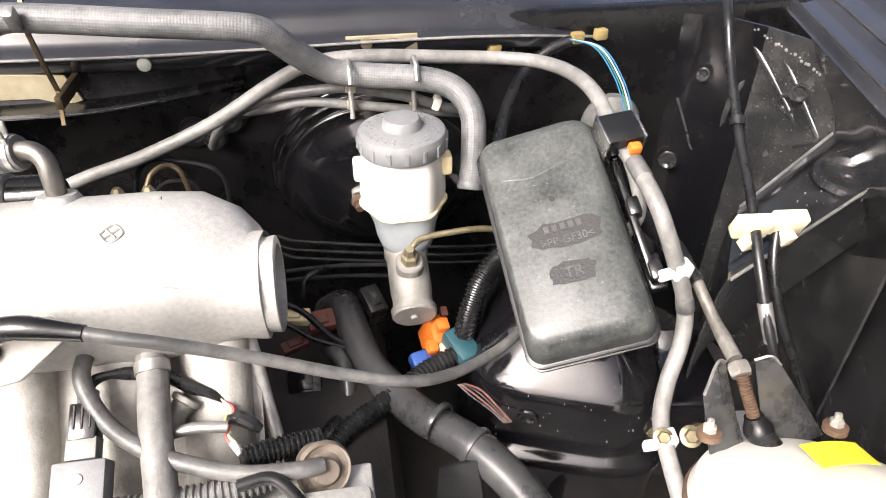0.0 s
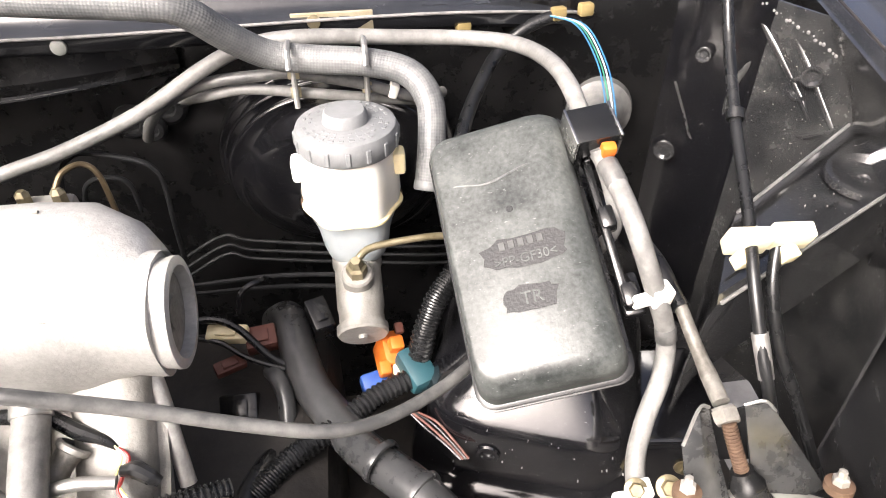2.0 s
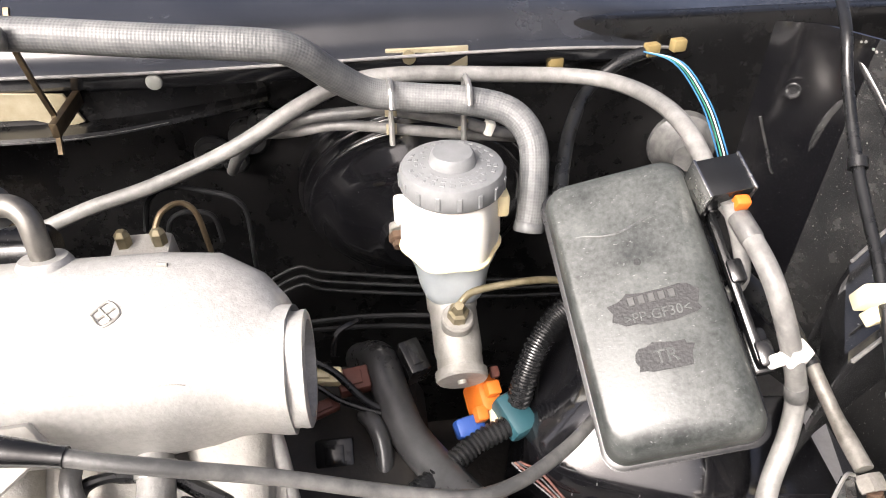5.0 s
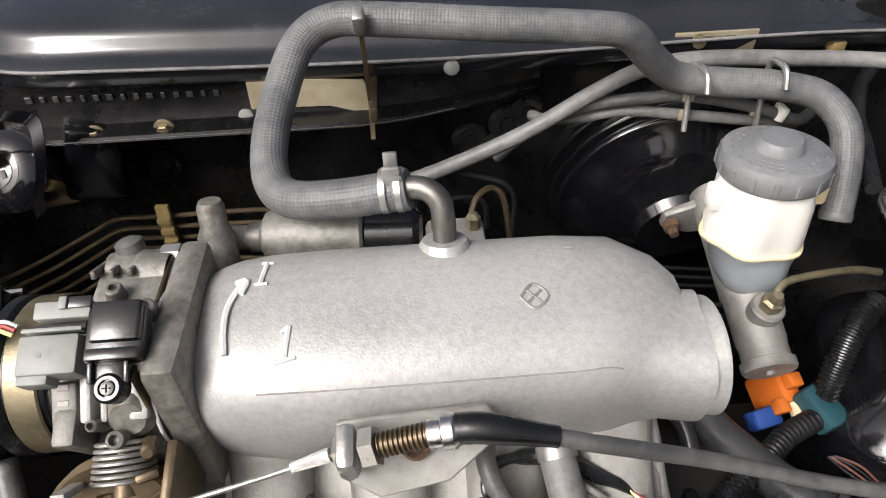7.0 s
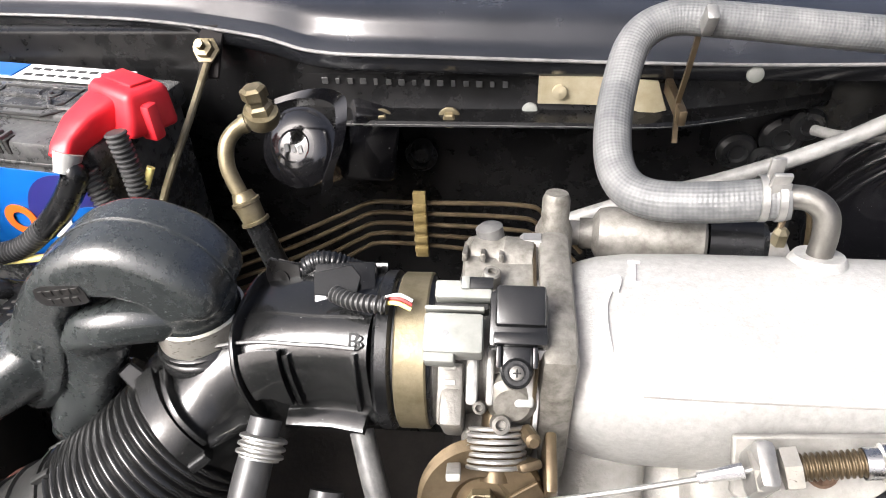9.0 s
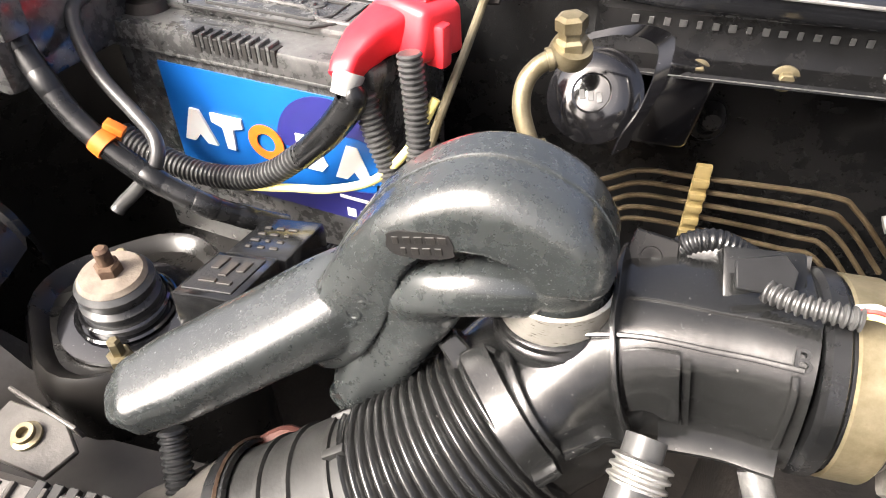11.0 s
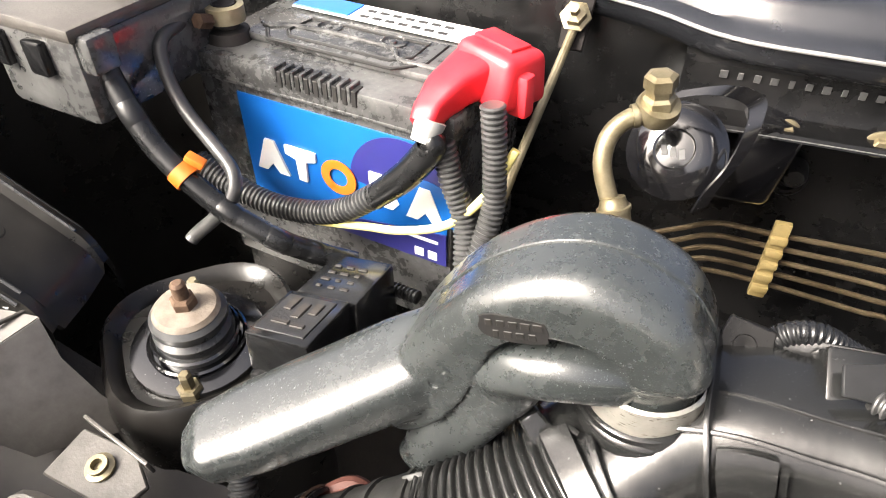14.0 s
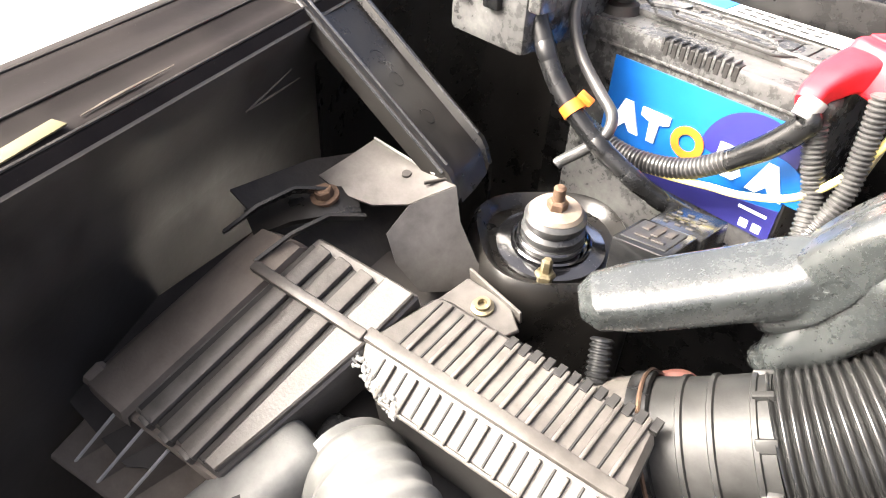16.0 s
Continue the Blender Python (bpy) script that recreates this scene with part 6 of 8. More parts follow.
    part("pin_mark", lathe_bm(FB @ pose(0, 0.024, 0.018), [(0.0025, 0), (0.0022, 0.0006), (0, 0.0006)], 12, cap=False), CLEANBOX, lid)
    # side latch rail
    part("latch_rail", rbox_bm(FB @ pose(0.058, 0.015, -0.012), 0.006, 0.130, 0.012, 0.002), PLASTIC, t)
    for dy in (-0.045, 0.01, 0.06):
        part("latch", rbox_bm(FB @ pose(0.061, dy, -0.012), 0.010, 0.016, 0.018, 0.002), PLASTIC, t)
    part("mount_foot", rbox_bm(FB @ pose(0.062, -0.04, -0.03), 0.016, 0.03, 0.012, 0.003), PLASTIC, t)
    return t


fuse_box()


def relay():
    m = pose(0.2126, 0.4594, 0.9605, 23.2, -5.9, 4.2)
    t = thing("relay", (0.213, 0.46, 0.94), "small square black relay with bright metal sides", "relay")
    part("case", rbox_bm(m @ pose(0, 0, 0), 0.0285, 0.0277, 0.019, 0.001), PLASTIC, t)
    for s in (-1, 1):
        part("metal_edge", rbox_bm(m @ pose(s * 0.0152, 0, -0.001), 0.0018, 0.029, 0.022, 0.0004), CHROME, t)
    part("bracket_leg", rbox_bm(m @ pose(-0.012, -0.010, -0.035), 0.008, 0.004, 0.055, 0.001), PLASTIC, t)
    part("bracket_foot", rbox_bm(m @ pose(-0.006, -0.006, -0.064), 0.020, 0.016, 0.006, 0.001), PLASTIC, t)
    return t


relay()
solo("orange_plug", rbox_bm(pose(0.219, 0.441, 0.956, 20), 0.010, 0.008, 0.010, 0.002), ORANGE, "small orange plug under the relay", "plug")
for k, mt in enumerate((WIREBLUE, WIREGREEN, WIREWHITE, WIREBLUE)):
    d = 0.0026 * k
    hose("relay_wire", [(0.245, 0.690, 0.956), (0.262 + d, 0.655, 0.958), (0.264 + d, 0.60, 0.948), (0.256 + d, 0.55, 0.938), (0.240 + d, 0.50, 0.935), (0.225 + d, 0.475, 0.940)], 0.0007, mt, "thin coloured wire running to the relay", "wire", "relay wires", seg=8)
hose("wiring_sheath", [(0.255, 0.692, 0.955), (0.225, 0.69, 0.945), (0.195, 0.68, 0.925), (0.17, 0.64, 0.91), (0.15, 0.59, 0.905), (0.135, 0.545, 0.895)], 0.0062, RUBBER, "black taped wiring loom entering the fuse box", "wiring loom")
hose("relay_lead", [(0.213, 0.445, 0.955), (0.222, 0.435, 0.93), (0.226, 0.425, 0.905), (0.218, 0.43, 0.88)], 0.005, PALEHOSE, "short pale lead below the relay", "lead")
solo("firewall_boot", lathe_bm(aim((0.315, 0.708, 0.845), (-0.25, -1, 0.1)), [(0.036, 0), (0.034, 0.010), (0.028, 0.014), (0.020, 0.030), (0.014, 0.040), (0, 0.040)], 30, cap=False), GREYRUB, "round dusty rubber boot in the firewall", "rubber boot")


def hose_holder(at, ry, rz, label):
    t = thing("hose_holder", at, label, "hose holder", "hose holders")
    part("block", rbox_bm(pose(*at, 10, ry, rz), 0.014, 0.013, 0.014, 0.002), WHITEPL, t)
    part("strap", rbox_bm(pose(at[0] - 0.012, at[1] - 0.002, at[2] - 0.002, 10, ry, rz), 0.014, 0.007, 0.009, 0.002), WHITEPL, t)


hose_holder((0.240, 0.372, 0.888), 0, 12, "white plastic holder clipped round the pale hose")
hose_holder((0.219, 0.301, 0.781), 0, 0, "white plastic holder clipped round the pale hose")


# pale double clip with two cables
def cable_clip():
    t = thing("cable_clip", (0.325, 0.40, 0.895), "cream plastic double clip holding two cables", "cable clip")
    for dx, dy in ((-0.015, -0.001), (0.018, 0.0)):
        part("jaw", rbox_bm(pose(0.325 + dx * 0.95, 0.403 + dy, 0.900, 25, 0, -6), 0.028, 0.012, 0.021, 0.002), CLIPPALE, t)
        part("tongue", rbox_bm(pose(0.323 + dx, 0.397 + dy, 0.889, 25, 0, 12), 0.011, 0.010, 0.012, 0.001), YELLOWED, t)


cable_clip()
hose("speed_cable", [(0.40, 0.68, 1.03), (0.352, 0.577, 1.018), (0.345, 0.543, 0.985), (0.334, 0.489, 0.945), (0.318, 0.420, 0.911), (0.308, 0.378, 0.885), (0.308, 0.352, 0.855), (0.312, 0.332, 0.825), (0.325, 0.30, 0.76)], 0.0042, RUBBER, "black sheathed cable down to the clutch side", "cable", "driver side cables")
hose("speed_cable", [(0.338, 0.408, 0.898), (0.330, 0.385, 0.868), (0.336, 0.364, 0.83), (0.352, 0.345, 0.79), (0.365, 0.31, 0.74)], 0.0044, RUBBER, "black sheathed cable down to the clutch side", "cable", "driver side cables")
solo("cable_ferrule", tube_bm([(0.308, 0.356, 0.859), (0.311, 0.338, 0.833)], [0.0056, 0.0052], 12), STEEL, "steel sleeve on a cable", "ferrule")
solo("cable_tie", lathe_bm(aim((0.3345, 0.491, 0.9465), (0.2, 0.7, 0.6)), [(0.006, -0.004), (0.0068, -0.004), (0.0068, 0.004), (0.006, 0.004)], 14, cap=False), RUBBER, "black cable tie on a cable", "cable tie")


def clutch_cable():
    t = thing("clutch_cable", (0.29, 0.36, 0.75), "clutch cable with rusty adjuster and rubber boot", "clutch cable")
    part("sheath", tube_bm([(0.250, 0.64, 0.84), (0.243, 0.50, 0.872), (0.252, 0.42, 0.880), (0.260, 0.376, 0.869)], [0.007, 0.008, 0.0085, 0.006], 14), RUBBER, t)
    part("sleeve", tube_bm([(0.260, 0.378, 0.870), (0.263, 0.350, 0.856), (0.264, 0.330, 0.850), (0.264, 0.314, 0.847)], [0.0046, 0.0046, 0.0056, 0.0056], 14), GRIMECAST, t)
    part("adjuster_nut", lathe_bm(aim((0.264, 0.311, 0.846), (0.02, -0.9, -0.35)), [(0.0075, 0), (0.0085, 0.002), (0.0085, 0.008), (0.0075, 0.010)], 6), GRIMECAST, t, smooth=False)
    part("threaded_rod", ribbed_bm([(0.264, 0.302, 0.843), (0.267, 0.292, 0.830), (0.272, 0.285, 0.815)], 0.0042, 0.0022, 0.0010), RUST, t, "rusty threaded rod")
    part("boot", tube_bm([(0.272, 0.286, 0.816), (0.276, 0.281, 0.806), (0.279, 0.277, 0.800), (0.286, 0.272, 0.785)], [0.007, 0.011, 0.010, 0.014], 18), RUBBER, t)


clutch_cable()


def cable_stay():
    t = thing("cable_stay", (0.27, 0.32, 0.80), "grey steel channel bracket round the clutch cable", "bracket")
    for pts in ([[(0.236, 0.298, 0.830), (0.246, 0.308, 0.851), (0.253, 0.309, 0.850)], [(0.236, 0.280, 0.805), (0.248, 0.287, 0.820), (0.262, 0.290, 0.812)], [(0.238, 0.262, 0.785), (0.250, 0.265, 0.785), (0.274, 0.268, 0.772)]],
                [[(0.276, 0.309, 0.848), (0.287, 0.307, 0.852), (0.294, 0.303, 0.846)], [(0.281, 0.292, 0.812), (0.296, 0.292, 0.820), (0.314, 0.292, 0.817)], [(0.286, 0.275, 0.775), (0.308, 0.280, 0.785), (0.336, 0.285, 0.785)]]):
        part("cheek", sheet_bm(pts, 0.0025), CHEEK, t)
    part("back_web", sheet_bm([[(0.246, 0.309, 0.851), (0.256, 0.311, 0.846), (0.264, 0.311, 0.836), (0.274, 0.310, 0.846), (0.287, 0.308, 0.852)], [(0.248, 0.305, 0.80), (0.256, 0.306, 0.80), (0.264, 0.306, 0.80), (0.274, 0.306, 0.80), (0.290, 0.304, 0.80)]], 0.002), DARKSTEEL, t)
    part("rolled_edge", tube_bm([(0.236, 0.298, 0.831), (0.246, 0.308, 0.852), (0.253, 0.309, 0.851)], 0.0012, 6), STEEL, t)
    part("rolled_edge", tube_bm([(0.276, 0.309, 0.849), (0.287, 0.307, 0.853), (0.294, 0.303, 0.847)], 0.0012, 6), STEEL, t)


cable_stay()


def filter_can():
    t = thing("filter_can", (0.27, 0.21, 0.72), "round off-white painted can with a yellow sticker", "canister")
    ax = Vector((0.1, 0.35, 1)).normalized()
    at = Vector((0.280, 0.186, 0.729))
    part("can", lathe_bm(aim(at, ax), [(0.088, 0), (0.088, 0.075), (0.084, 0.085), (0.066, 0.094), (0.040, 0.098), (0.0, 0.098)], 56, cap=False), FILTERW, t)
    part("rim", lathe_bm(aim(at + ax * 0.066, ax), [(0.088, 0), (0.0905, 0.002), (0.0905, 0.006), (0.088, 0.009)], 56, cap=False), RUST, t, "rusty rolled rim")
    part("sticker", sheet_bm([[Vector((0.286 + u, 0.254 - v * 0.9, 0.0)) + Vector((0, 0, 0.8215 + 0.0 * u - v * -0.26 - 6.0 * (u - 0.01) ** 2)) for u in np.linspace(0, 0.045, 6)] for v in np.linspace(0, 0.026, 4)], 0.0005), YELLOW, t, "yellow sticker")
    for p in ((0.232, 0.276, 0.818), (0.325, 0.268, 0.816)):
        part("stud", lathe_bm(aim(p, (0, 0.2, 1)), [(0.0050, 0.001), (0.0050, 0.0055), (0.0028, 0.0065), (0.0026, 0.011), (0, 0.0115)], 6, cap=False), CASTDARK, t, smooth=False)
        part("stud_washer", lathe_bm(aim(p, (0, 0.2, 1)), [(0.0085, -0.004), (0.0085, 0.0008), (0.0045, 0.0014)], 24, cap=False), RUST, t)
    return t


filter_can()
bolt((0.238, 0.300, 0.782), (-0.2, -0.6, 0.8), 0.9)
bolt((0.215, 0.300, 0.785), (-0.2, -0.6, 0.8), 0.8)

# wiring below the master cylinder
solo("wiring_conduit", ribbed_bm([(0.135, 0.492, 0.828), (0.124, 0.487, 0.821), (0.108, 0.474, 0.808), (0.096, 0.460, 0.786), (0.090, 0.452, 0.765)], 0.0095), RUBBER, "black corrugated conduit under the fuse box", "conduit", "conduits")
solo("wiring_conduit", ribbed_bm([(0.080, 0.440, 0.755), (0.052, 0.428, 0.752), (0.02, 0.405, 0.750), (-0.015, 0.382, 0.748), (-0.04, 0.36, 0.74)], 0.0085), RUBBER, "black corrugated conduit under the fuse box", "conduit", "conduits")
solo("conduit_tee", rbox_bm(pose(0.087, 0.448, 0.757, 20, 0, 25), 0.024, 0.036, 0.022, 0.005), TEAL, "dark teal conduit tee piece", "conduit tee")


def orange_connector():
    t = thing("wiring_connector", (0.068, 0.495, 0.72), "bright orange wiring connector with a blue plug", "connector")
    h = part("housing", rbox_bm(pose(0.066, 0.478, 0.745, 25, 8, 12), 0.018, 0.030, 0.040, 0.003), ORANGE, t)
    part("latch", rbox_bm(pose(0.072, 0.470, 0.765, 25, 8, 12), 0.012, 0.012, 0.014, 0.002), ORANGE, h)
    part("latch", rbox_bm(pose(0.061, 0.456, 0.752, 25, 8, 12), 0.010, 0.012, 0.012, 0.002), ORANGE, h)
    part("keeper", rbox_bm(pose(0.074, 0.452, 0.750, 25, 8, 12), 0.012, 0.016, 0.010, 0.003), YELLOWED, h)
    part("red_lock", rbox_bm(pose(0.076, 0.482, 0.772, 25, 8, 12), 0.008, 0.010, 0.006, 0.002), REDBROWN, t)
    part("blue_plug", rbox_bm(pose(0.052, 0.458, 0.735, 30, 0, 15), 0.024, 0.016, 0.018, 0.003), BLUEPL, t, "blue plug")


orange_connector()
rh = thing("coolant_hose", (0.05, 0.36, 0.72), "thick black rubber coolant hose with raised collars", "coolant hose")
part("hose_wall", tube_bm([(-0.035, 0.55, 0.73), (-0.018, 0.515, 0.764), (-0.010, 0.48, 0.760), (0.0, 0.450, 0.748), (0.016, 0.422, 0.745), (0.040, 0.380, 0.750), (0.076, 0.336, 0.758), (0.105, 0.295, 0.752), (0.125, 0.25, 0.74)], 0.0152, 24), HOSEBLACK, rh)
for p, ax in (((0.052, 0.362, 0.760), (0.66, -0.72, -0.05)), ((0.078, 0.334, 0.758), (0.62, -0.75, -0.06))):
    part("collar", lathe_bm(aim(p, ax), [(0.0150, -0.003), (0.0172, -0.0025), (0.0176, 0.0), (0.0172, 0.0025), (0.0150, 0.003)], 28, cap=False), HOSEBLACK, rh)


# ================================================================= BATTERY CORNER
BT = pose(-0.805, 0.578, -0.004, 0, 0, -8.4)  # middle of the front face, foot level


def battery():
    t = thing("car_battery", (-0.80, 0.65, 0.74), "black car battery with a blue printed label", "battery")
    L, D = 0.238, 0.129
    part("case", rbox_bm(BT @ pose(0, D / 2, 0.84), L - 0.008, D - 0.008, 0.19, 0.004), DUSTSHEEN, t)
    lid = part("lid", rbox_bm(BT @ pose(0, D / 2, 0.937), L, D, 0.022, 0.004), DUSTSHEEN, t)
    part("raised_deck", rbox_bm(BT @ pose(0, D / 2 + 0.012, 0.951), L - 0.06, D - 0.045, 0.008, 0.004), DUSTSHEEN, lid)
    part("deck_ridge", tube_bm([BT @ Vector(p) for p in ((0.085, 0.045, 0.9555), (0.05, 0.045, 0.956), (0.03, 0.06, 0.956), (-0.05, 0.06, 0.956), (-0.075, 0.05, 0.956), (-0.09, 0.06, 0.955))], 0.002, 8), DUSTSHEEN, lid)
    for k in range(9):
        part("lid_rib", rbox_bm(BT @ pose(-0.030 + 0.0082 * k, 0.006, 0.945), 0.0032, 0.014, 0.012, 0.001), DUSTSHEEN, lid)
        part("lid_slot", rbox_bm(BT @ pose(-0.0259 + 0.0082 * k, 0.0045, 0.9425), 0.0042, 0.0105, 0.0125, 0.0004, seg=1), AIRSLOT, lid)
    part("lid_edge", rbox_bm(BT @ pose(0, 0.0006, 0.929), 0.2385, 0.0022, 0.0030, 0.0008), DUSTSHEEN, lid)
    for pts in (((-0.072, 0.044), (-0.060, 0.030), (0.052, 0.030), (0.070, 0.046), (0.070, 0.082)), ((-0.056, 0.050), (-0.048, 0.041), (0.044, 0.041), (0.056, 0.052), (0.056, 0.078), (-0.052, 0.078), (-0.056, 0.050))):
        part("deck_groove", tube_bm([BT @ Vector((x, y, 0.9552)) for x, y in pts], 0.0011, 6, 1), AIRSLOT, lid)
        part("deck_edge", tube_bm([BT @ Vector((x, y + 0.0024, 0.9555)) for x, y in pts], 0.0008, 6, 1), CONDUIT, lid)
    for cx in (-0.02, 0.02):
        part("vent_disc", lathe_bm(BT @ pose(cx * 1.5, 0.07, 0.954), [(0.011, 0), (0.011, 0.002), (0.009, 0.003), (0.008, 0.0012), (0.003, 0.0012), (0.0025, 0.0026), (0, 0.0026)], 22, cap=False), DUSTSHEEN, lid)
    part("top_label", rbox_bm(BT @ pose(0.0, 0.105, 0.9565), 0.165, 0.030, 0.0012, 0.0004, seg=1), LABELWHITE, lid, "white and blue top label")
    part("top_label", rbox_bm(BT @ pose(-0.055, 0.105, 0.9575), 0.055, 0.026, 0.0012, 0.0004, seg=1), LABELBLUE, lid)
    for r_ in range(2):
        for k in range(7):
            part("print_bar", rbox_bm(BT @ pose(-0.015 + 0.012 * k, 0.098 + 0.012 * r_, 0.9574), 0.008, 0.004, 0.0008, 0.0002, seg=1), CLEANBOX, lid)
    # front label
    y0 = -0.0005 + 0.004
    def flat(name, outline, mat, lift, lab=""):
        return part(name, plate_bm(BT @ pose(0, y0, 0, 90), outline, lift), mat, t, lab, smooth=False)
    flat("front_label", [(-0.075, 0.822), (0.112, 0.822), (0.112, 0.920), (-0.075, 0.920)], LABELBLUE, 0.0012, "bright blue printed label")
    def arc(cx, cz, r, a0, a1, n=14):
        return [(cx + r * math.cos(radians(a0 + (a1 - a0) * k / n)), cz + r * math.sin(radians(a0 + (a1 - a0) * k / n))) for k in range(n + 1)]
    flat("label_swoosh", [(0.112, 0.86), (0.112, 0.912)] + arc(0.075, 0.872, 0.047, 60, 180), LABELNAVY, 0.0018)
    flat("label_swoosh", arc(0.095, 0.855, 0.036, 0, 180), LABELBLUE, 0.0024)
    flat("label_foot", [(-0.055, 0.815), (0.112, 0.815), (0.112, 0.846), (0.06, 0.838), (0.0, 0.828)], LABELNAVY, 0.0021)
    def emblem(outline, mat):
        flat("label_emblem", outline, mat, 0.0032)
    for x in (-0.050, 0.094):
        emblem([(x - 0.016, 0.854), (x - 0.004, 0.884), (x + 0.005, 0.884), (x + 0.017, 0.854), (x + 0.007, 0.854), (x + 0.001, 0.862), (x - 0.006, 0.854)], LABELWHITE)
    emblem([(-0.034, 0.876), (-0.034, 0.884), (-0.004, 0.884), (-0.004, 0.876), (-0.014, 0.873), (-0.015, 0.854), (-0.023, 0.854), (-0.024, 0.873)], LABELWHITE)
    emblem([(0.046, 0.855), (0.046, 0.884), (0.062, 0.884), (0.069, 0.878), (0.068, 0.870), (0.072, 0.862), (0.066, 0.855)], LABELWHITE)
    ring = bmesh.new()
    for k in range(28):
        a, b = 2 * math.pi * k / 28, 2 * math.pi * (k + 1) / 28
        ring.faces.new([ring.verts.new((0.017 + r_ * math.cos(c), 0.869 + 0.94 * r_ * math.sin(c), 0.0032)) for r_, c in ((0.0165, a), (0.0165, b), (0.0085, b), (0.0085, a))])
    bmesh.ops.remove_doubles(ring, verts=ring.verts[:], dist=1e-5)
    bmesh.ops.solidify(ring, geom=ring.faces[:], thickness=0.0008)
    ring.transform(BT @ pose(0, y0, 0, 90))
    part("label_ring", ring, LABELORANGE, t, smooth=False)
    for k in range(2):
        part("print_bar", rbox_bm(BT @ pose(0.088 + 0.012 * k, y0 - 0.002, 0.822), 0.008, 0.0012, 0.008, 0.0002, seg=1), LABELWHITE, t)
    part("print_bar", rbox_bm(BT @ pose(0.092, y0 - 0.002, 0.836), 0.026, 0.0012, 0.003, 0.0002, seg=1), LABELWHITE, t)
    # terminals
    part("negative_post", lathe_bm(BT @ pose(-0.098, 0.030, 0.948), [(0.018, 0), (0.016, 0.008), (0.0095, 0.010), (0.0085, 0.028), (0, 0.028)], 24, cap=False), DARK, t)
    return t


battery()


def negative_clamp():
    t = thing("battery_clamp", BT @ Vector((-0.098, 0.03, 0.965)), "corroded battery terminal clamp on the negative post", "battery clamp")
    part("ring", lathe_bm(BT @ pose(-0.098, 0.030, 0.962), [(0.010, 0), (0.015, 0.001), (0.015, 0.013), (0.010, 0.014)], 24, cap=False), TANSTEEL, t)
    part("lug", rbox_bm(BT @ pose(-0.114, 0.022, 0.970, 0, 0, 20), 0.030, 0.014, 0.008, 0.002), PALEPLASTIC, t)
    part("bolt_head", lathe_bm(BT @ pose(-0.098, 0.012, 0.968, 70), [(0.006, 0), (0.006, 0.012), (0, 0.012)], 6, cap=False), RUST, t, smooth=False)


negative_clamp()


def red_cover():
    t = thing("terminal_cover", BT @ Vector((0.115, 0.04, 0.95)), "bright red plastic cover over the positive terminal", "terminal cover")
    part("hood_shell", rbox_bm(BT @ pose(0.128, 0.046, 0.966, -6, 4, -18), 0.056, 0.048, 0.036, 0.006, taper=(0.86, 0.78), seg=3), RED, t)
    bm = bmesh.new()
    line = catmull([BT @ Vector(p) for p in ((0.116, 0.034, 0.966), (0.108, 0.014, 0.961), (0.104, -0.004, 0.953), (0.104, -0.014, 0.946))], 5)
    sweep(bm, line, interp_list([(0.014, 0.018), (0.012, 0.014), (0.010, 0.010), (0.009, 0.009)], len(line)), 26, squarish(4.5), up=(0, 0, 1))
    part("cable_spout", bm, RED, t)
    part("side_tab", rbox_bm(BT @ pose(0.150, 0.034, 0.958, 0, 0, -10), 0.016, 0.012, 0.030, 0.003), RED, t)
    part("hood_ridge", rbox_bm(BT @ pose(0.128, 0.050, 0.9845, -6, 4, -18), 0.034, 0.020, 0.003, 0.001), RED, t)
    part("pale_throat", tube_bm([BT @ Vector((0.108, -0.012, 0.951)), BT @ Vector((0.106, -0.020, 0.938))], [0.0105, 0.0085], 14), PALEPLASTIC, t)


red_cover()
solo("battery_cable", tube_bm([BT @ Vector((0.107, -0.018, 0.94)), (-0.698, 0.545, 0.930), (-0.716, 0.543, 0.905), (-0.742, 0.543, 0.880)], [0.0085, 0.0105, 0.0105, 0.0095], 16), RUBBER, "taped black battery cable", "cable")
solo("cable_conduit", ribbed_bm([(-0.738, 0.543, 0.884), (-0.768, 0.543, 0.862), (-0.80, 0.545, 0.851), (-0.835, 0.547, 0.849), (-0.872, 0.55, 0.858), (-0.90, 0.552, 0.872)], 0.0088, 0.0040), CONDUIT, "grey-black corrugated cable conduit before the battery", "conduit", "conduits")
solo("cable_conduit", ribbed_bm([(-0.661, 0.556, 0.962), (-0.657, 0.553, 0.925), (-0.655, 0.545, 0.885), (-0.664, 0.53, 0.85), (-0.675, 0.50, 0.82)], 0.0078, 0.0040), CONDUIT, "grey-black corrugated cable conduit beside the battery", "conduit", "conduits")
solo("cable_conduit", ribbed_bm([(-0.693, 0.553, 0.930), (-0.686, 0.550, 0.905), (-0.674, 0.545, 0.875), (-0.668, 0.53, 0.845)], 0.0082, 0.0040), CONDUIT, "grey-black corrugated cable conduit beside the battery", "conduit", "conduits")
solo("cable_conduit", ribbed_bm([(-0.70, 0.52, 0.815), (-0.735, 0.528, 0.812), (-0.77, 0.535, 0.818)], 0.0048, 0.0036), RUBBER, "grey-black corrugated cable conduit beside the battery", "conduit", "conduits")
hose("yellow_wire", [(-0.645, 0.56, 0.93), (-0.66, 0.548, 0.899), (-0.685, 0.541, 0.872), (-0.72, 0.540, 0.858), (-0.75, 0.541, 0.853), (-0.79, 0.543, 0.846), (-0.83, 0.545, 0.842)], 0.0032, WIREYELLOW, "pale yellow wire in front of the battery", "wire")
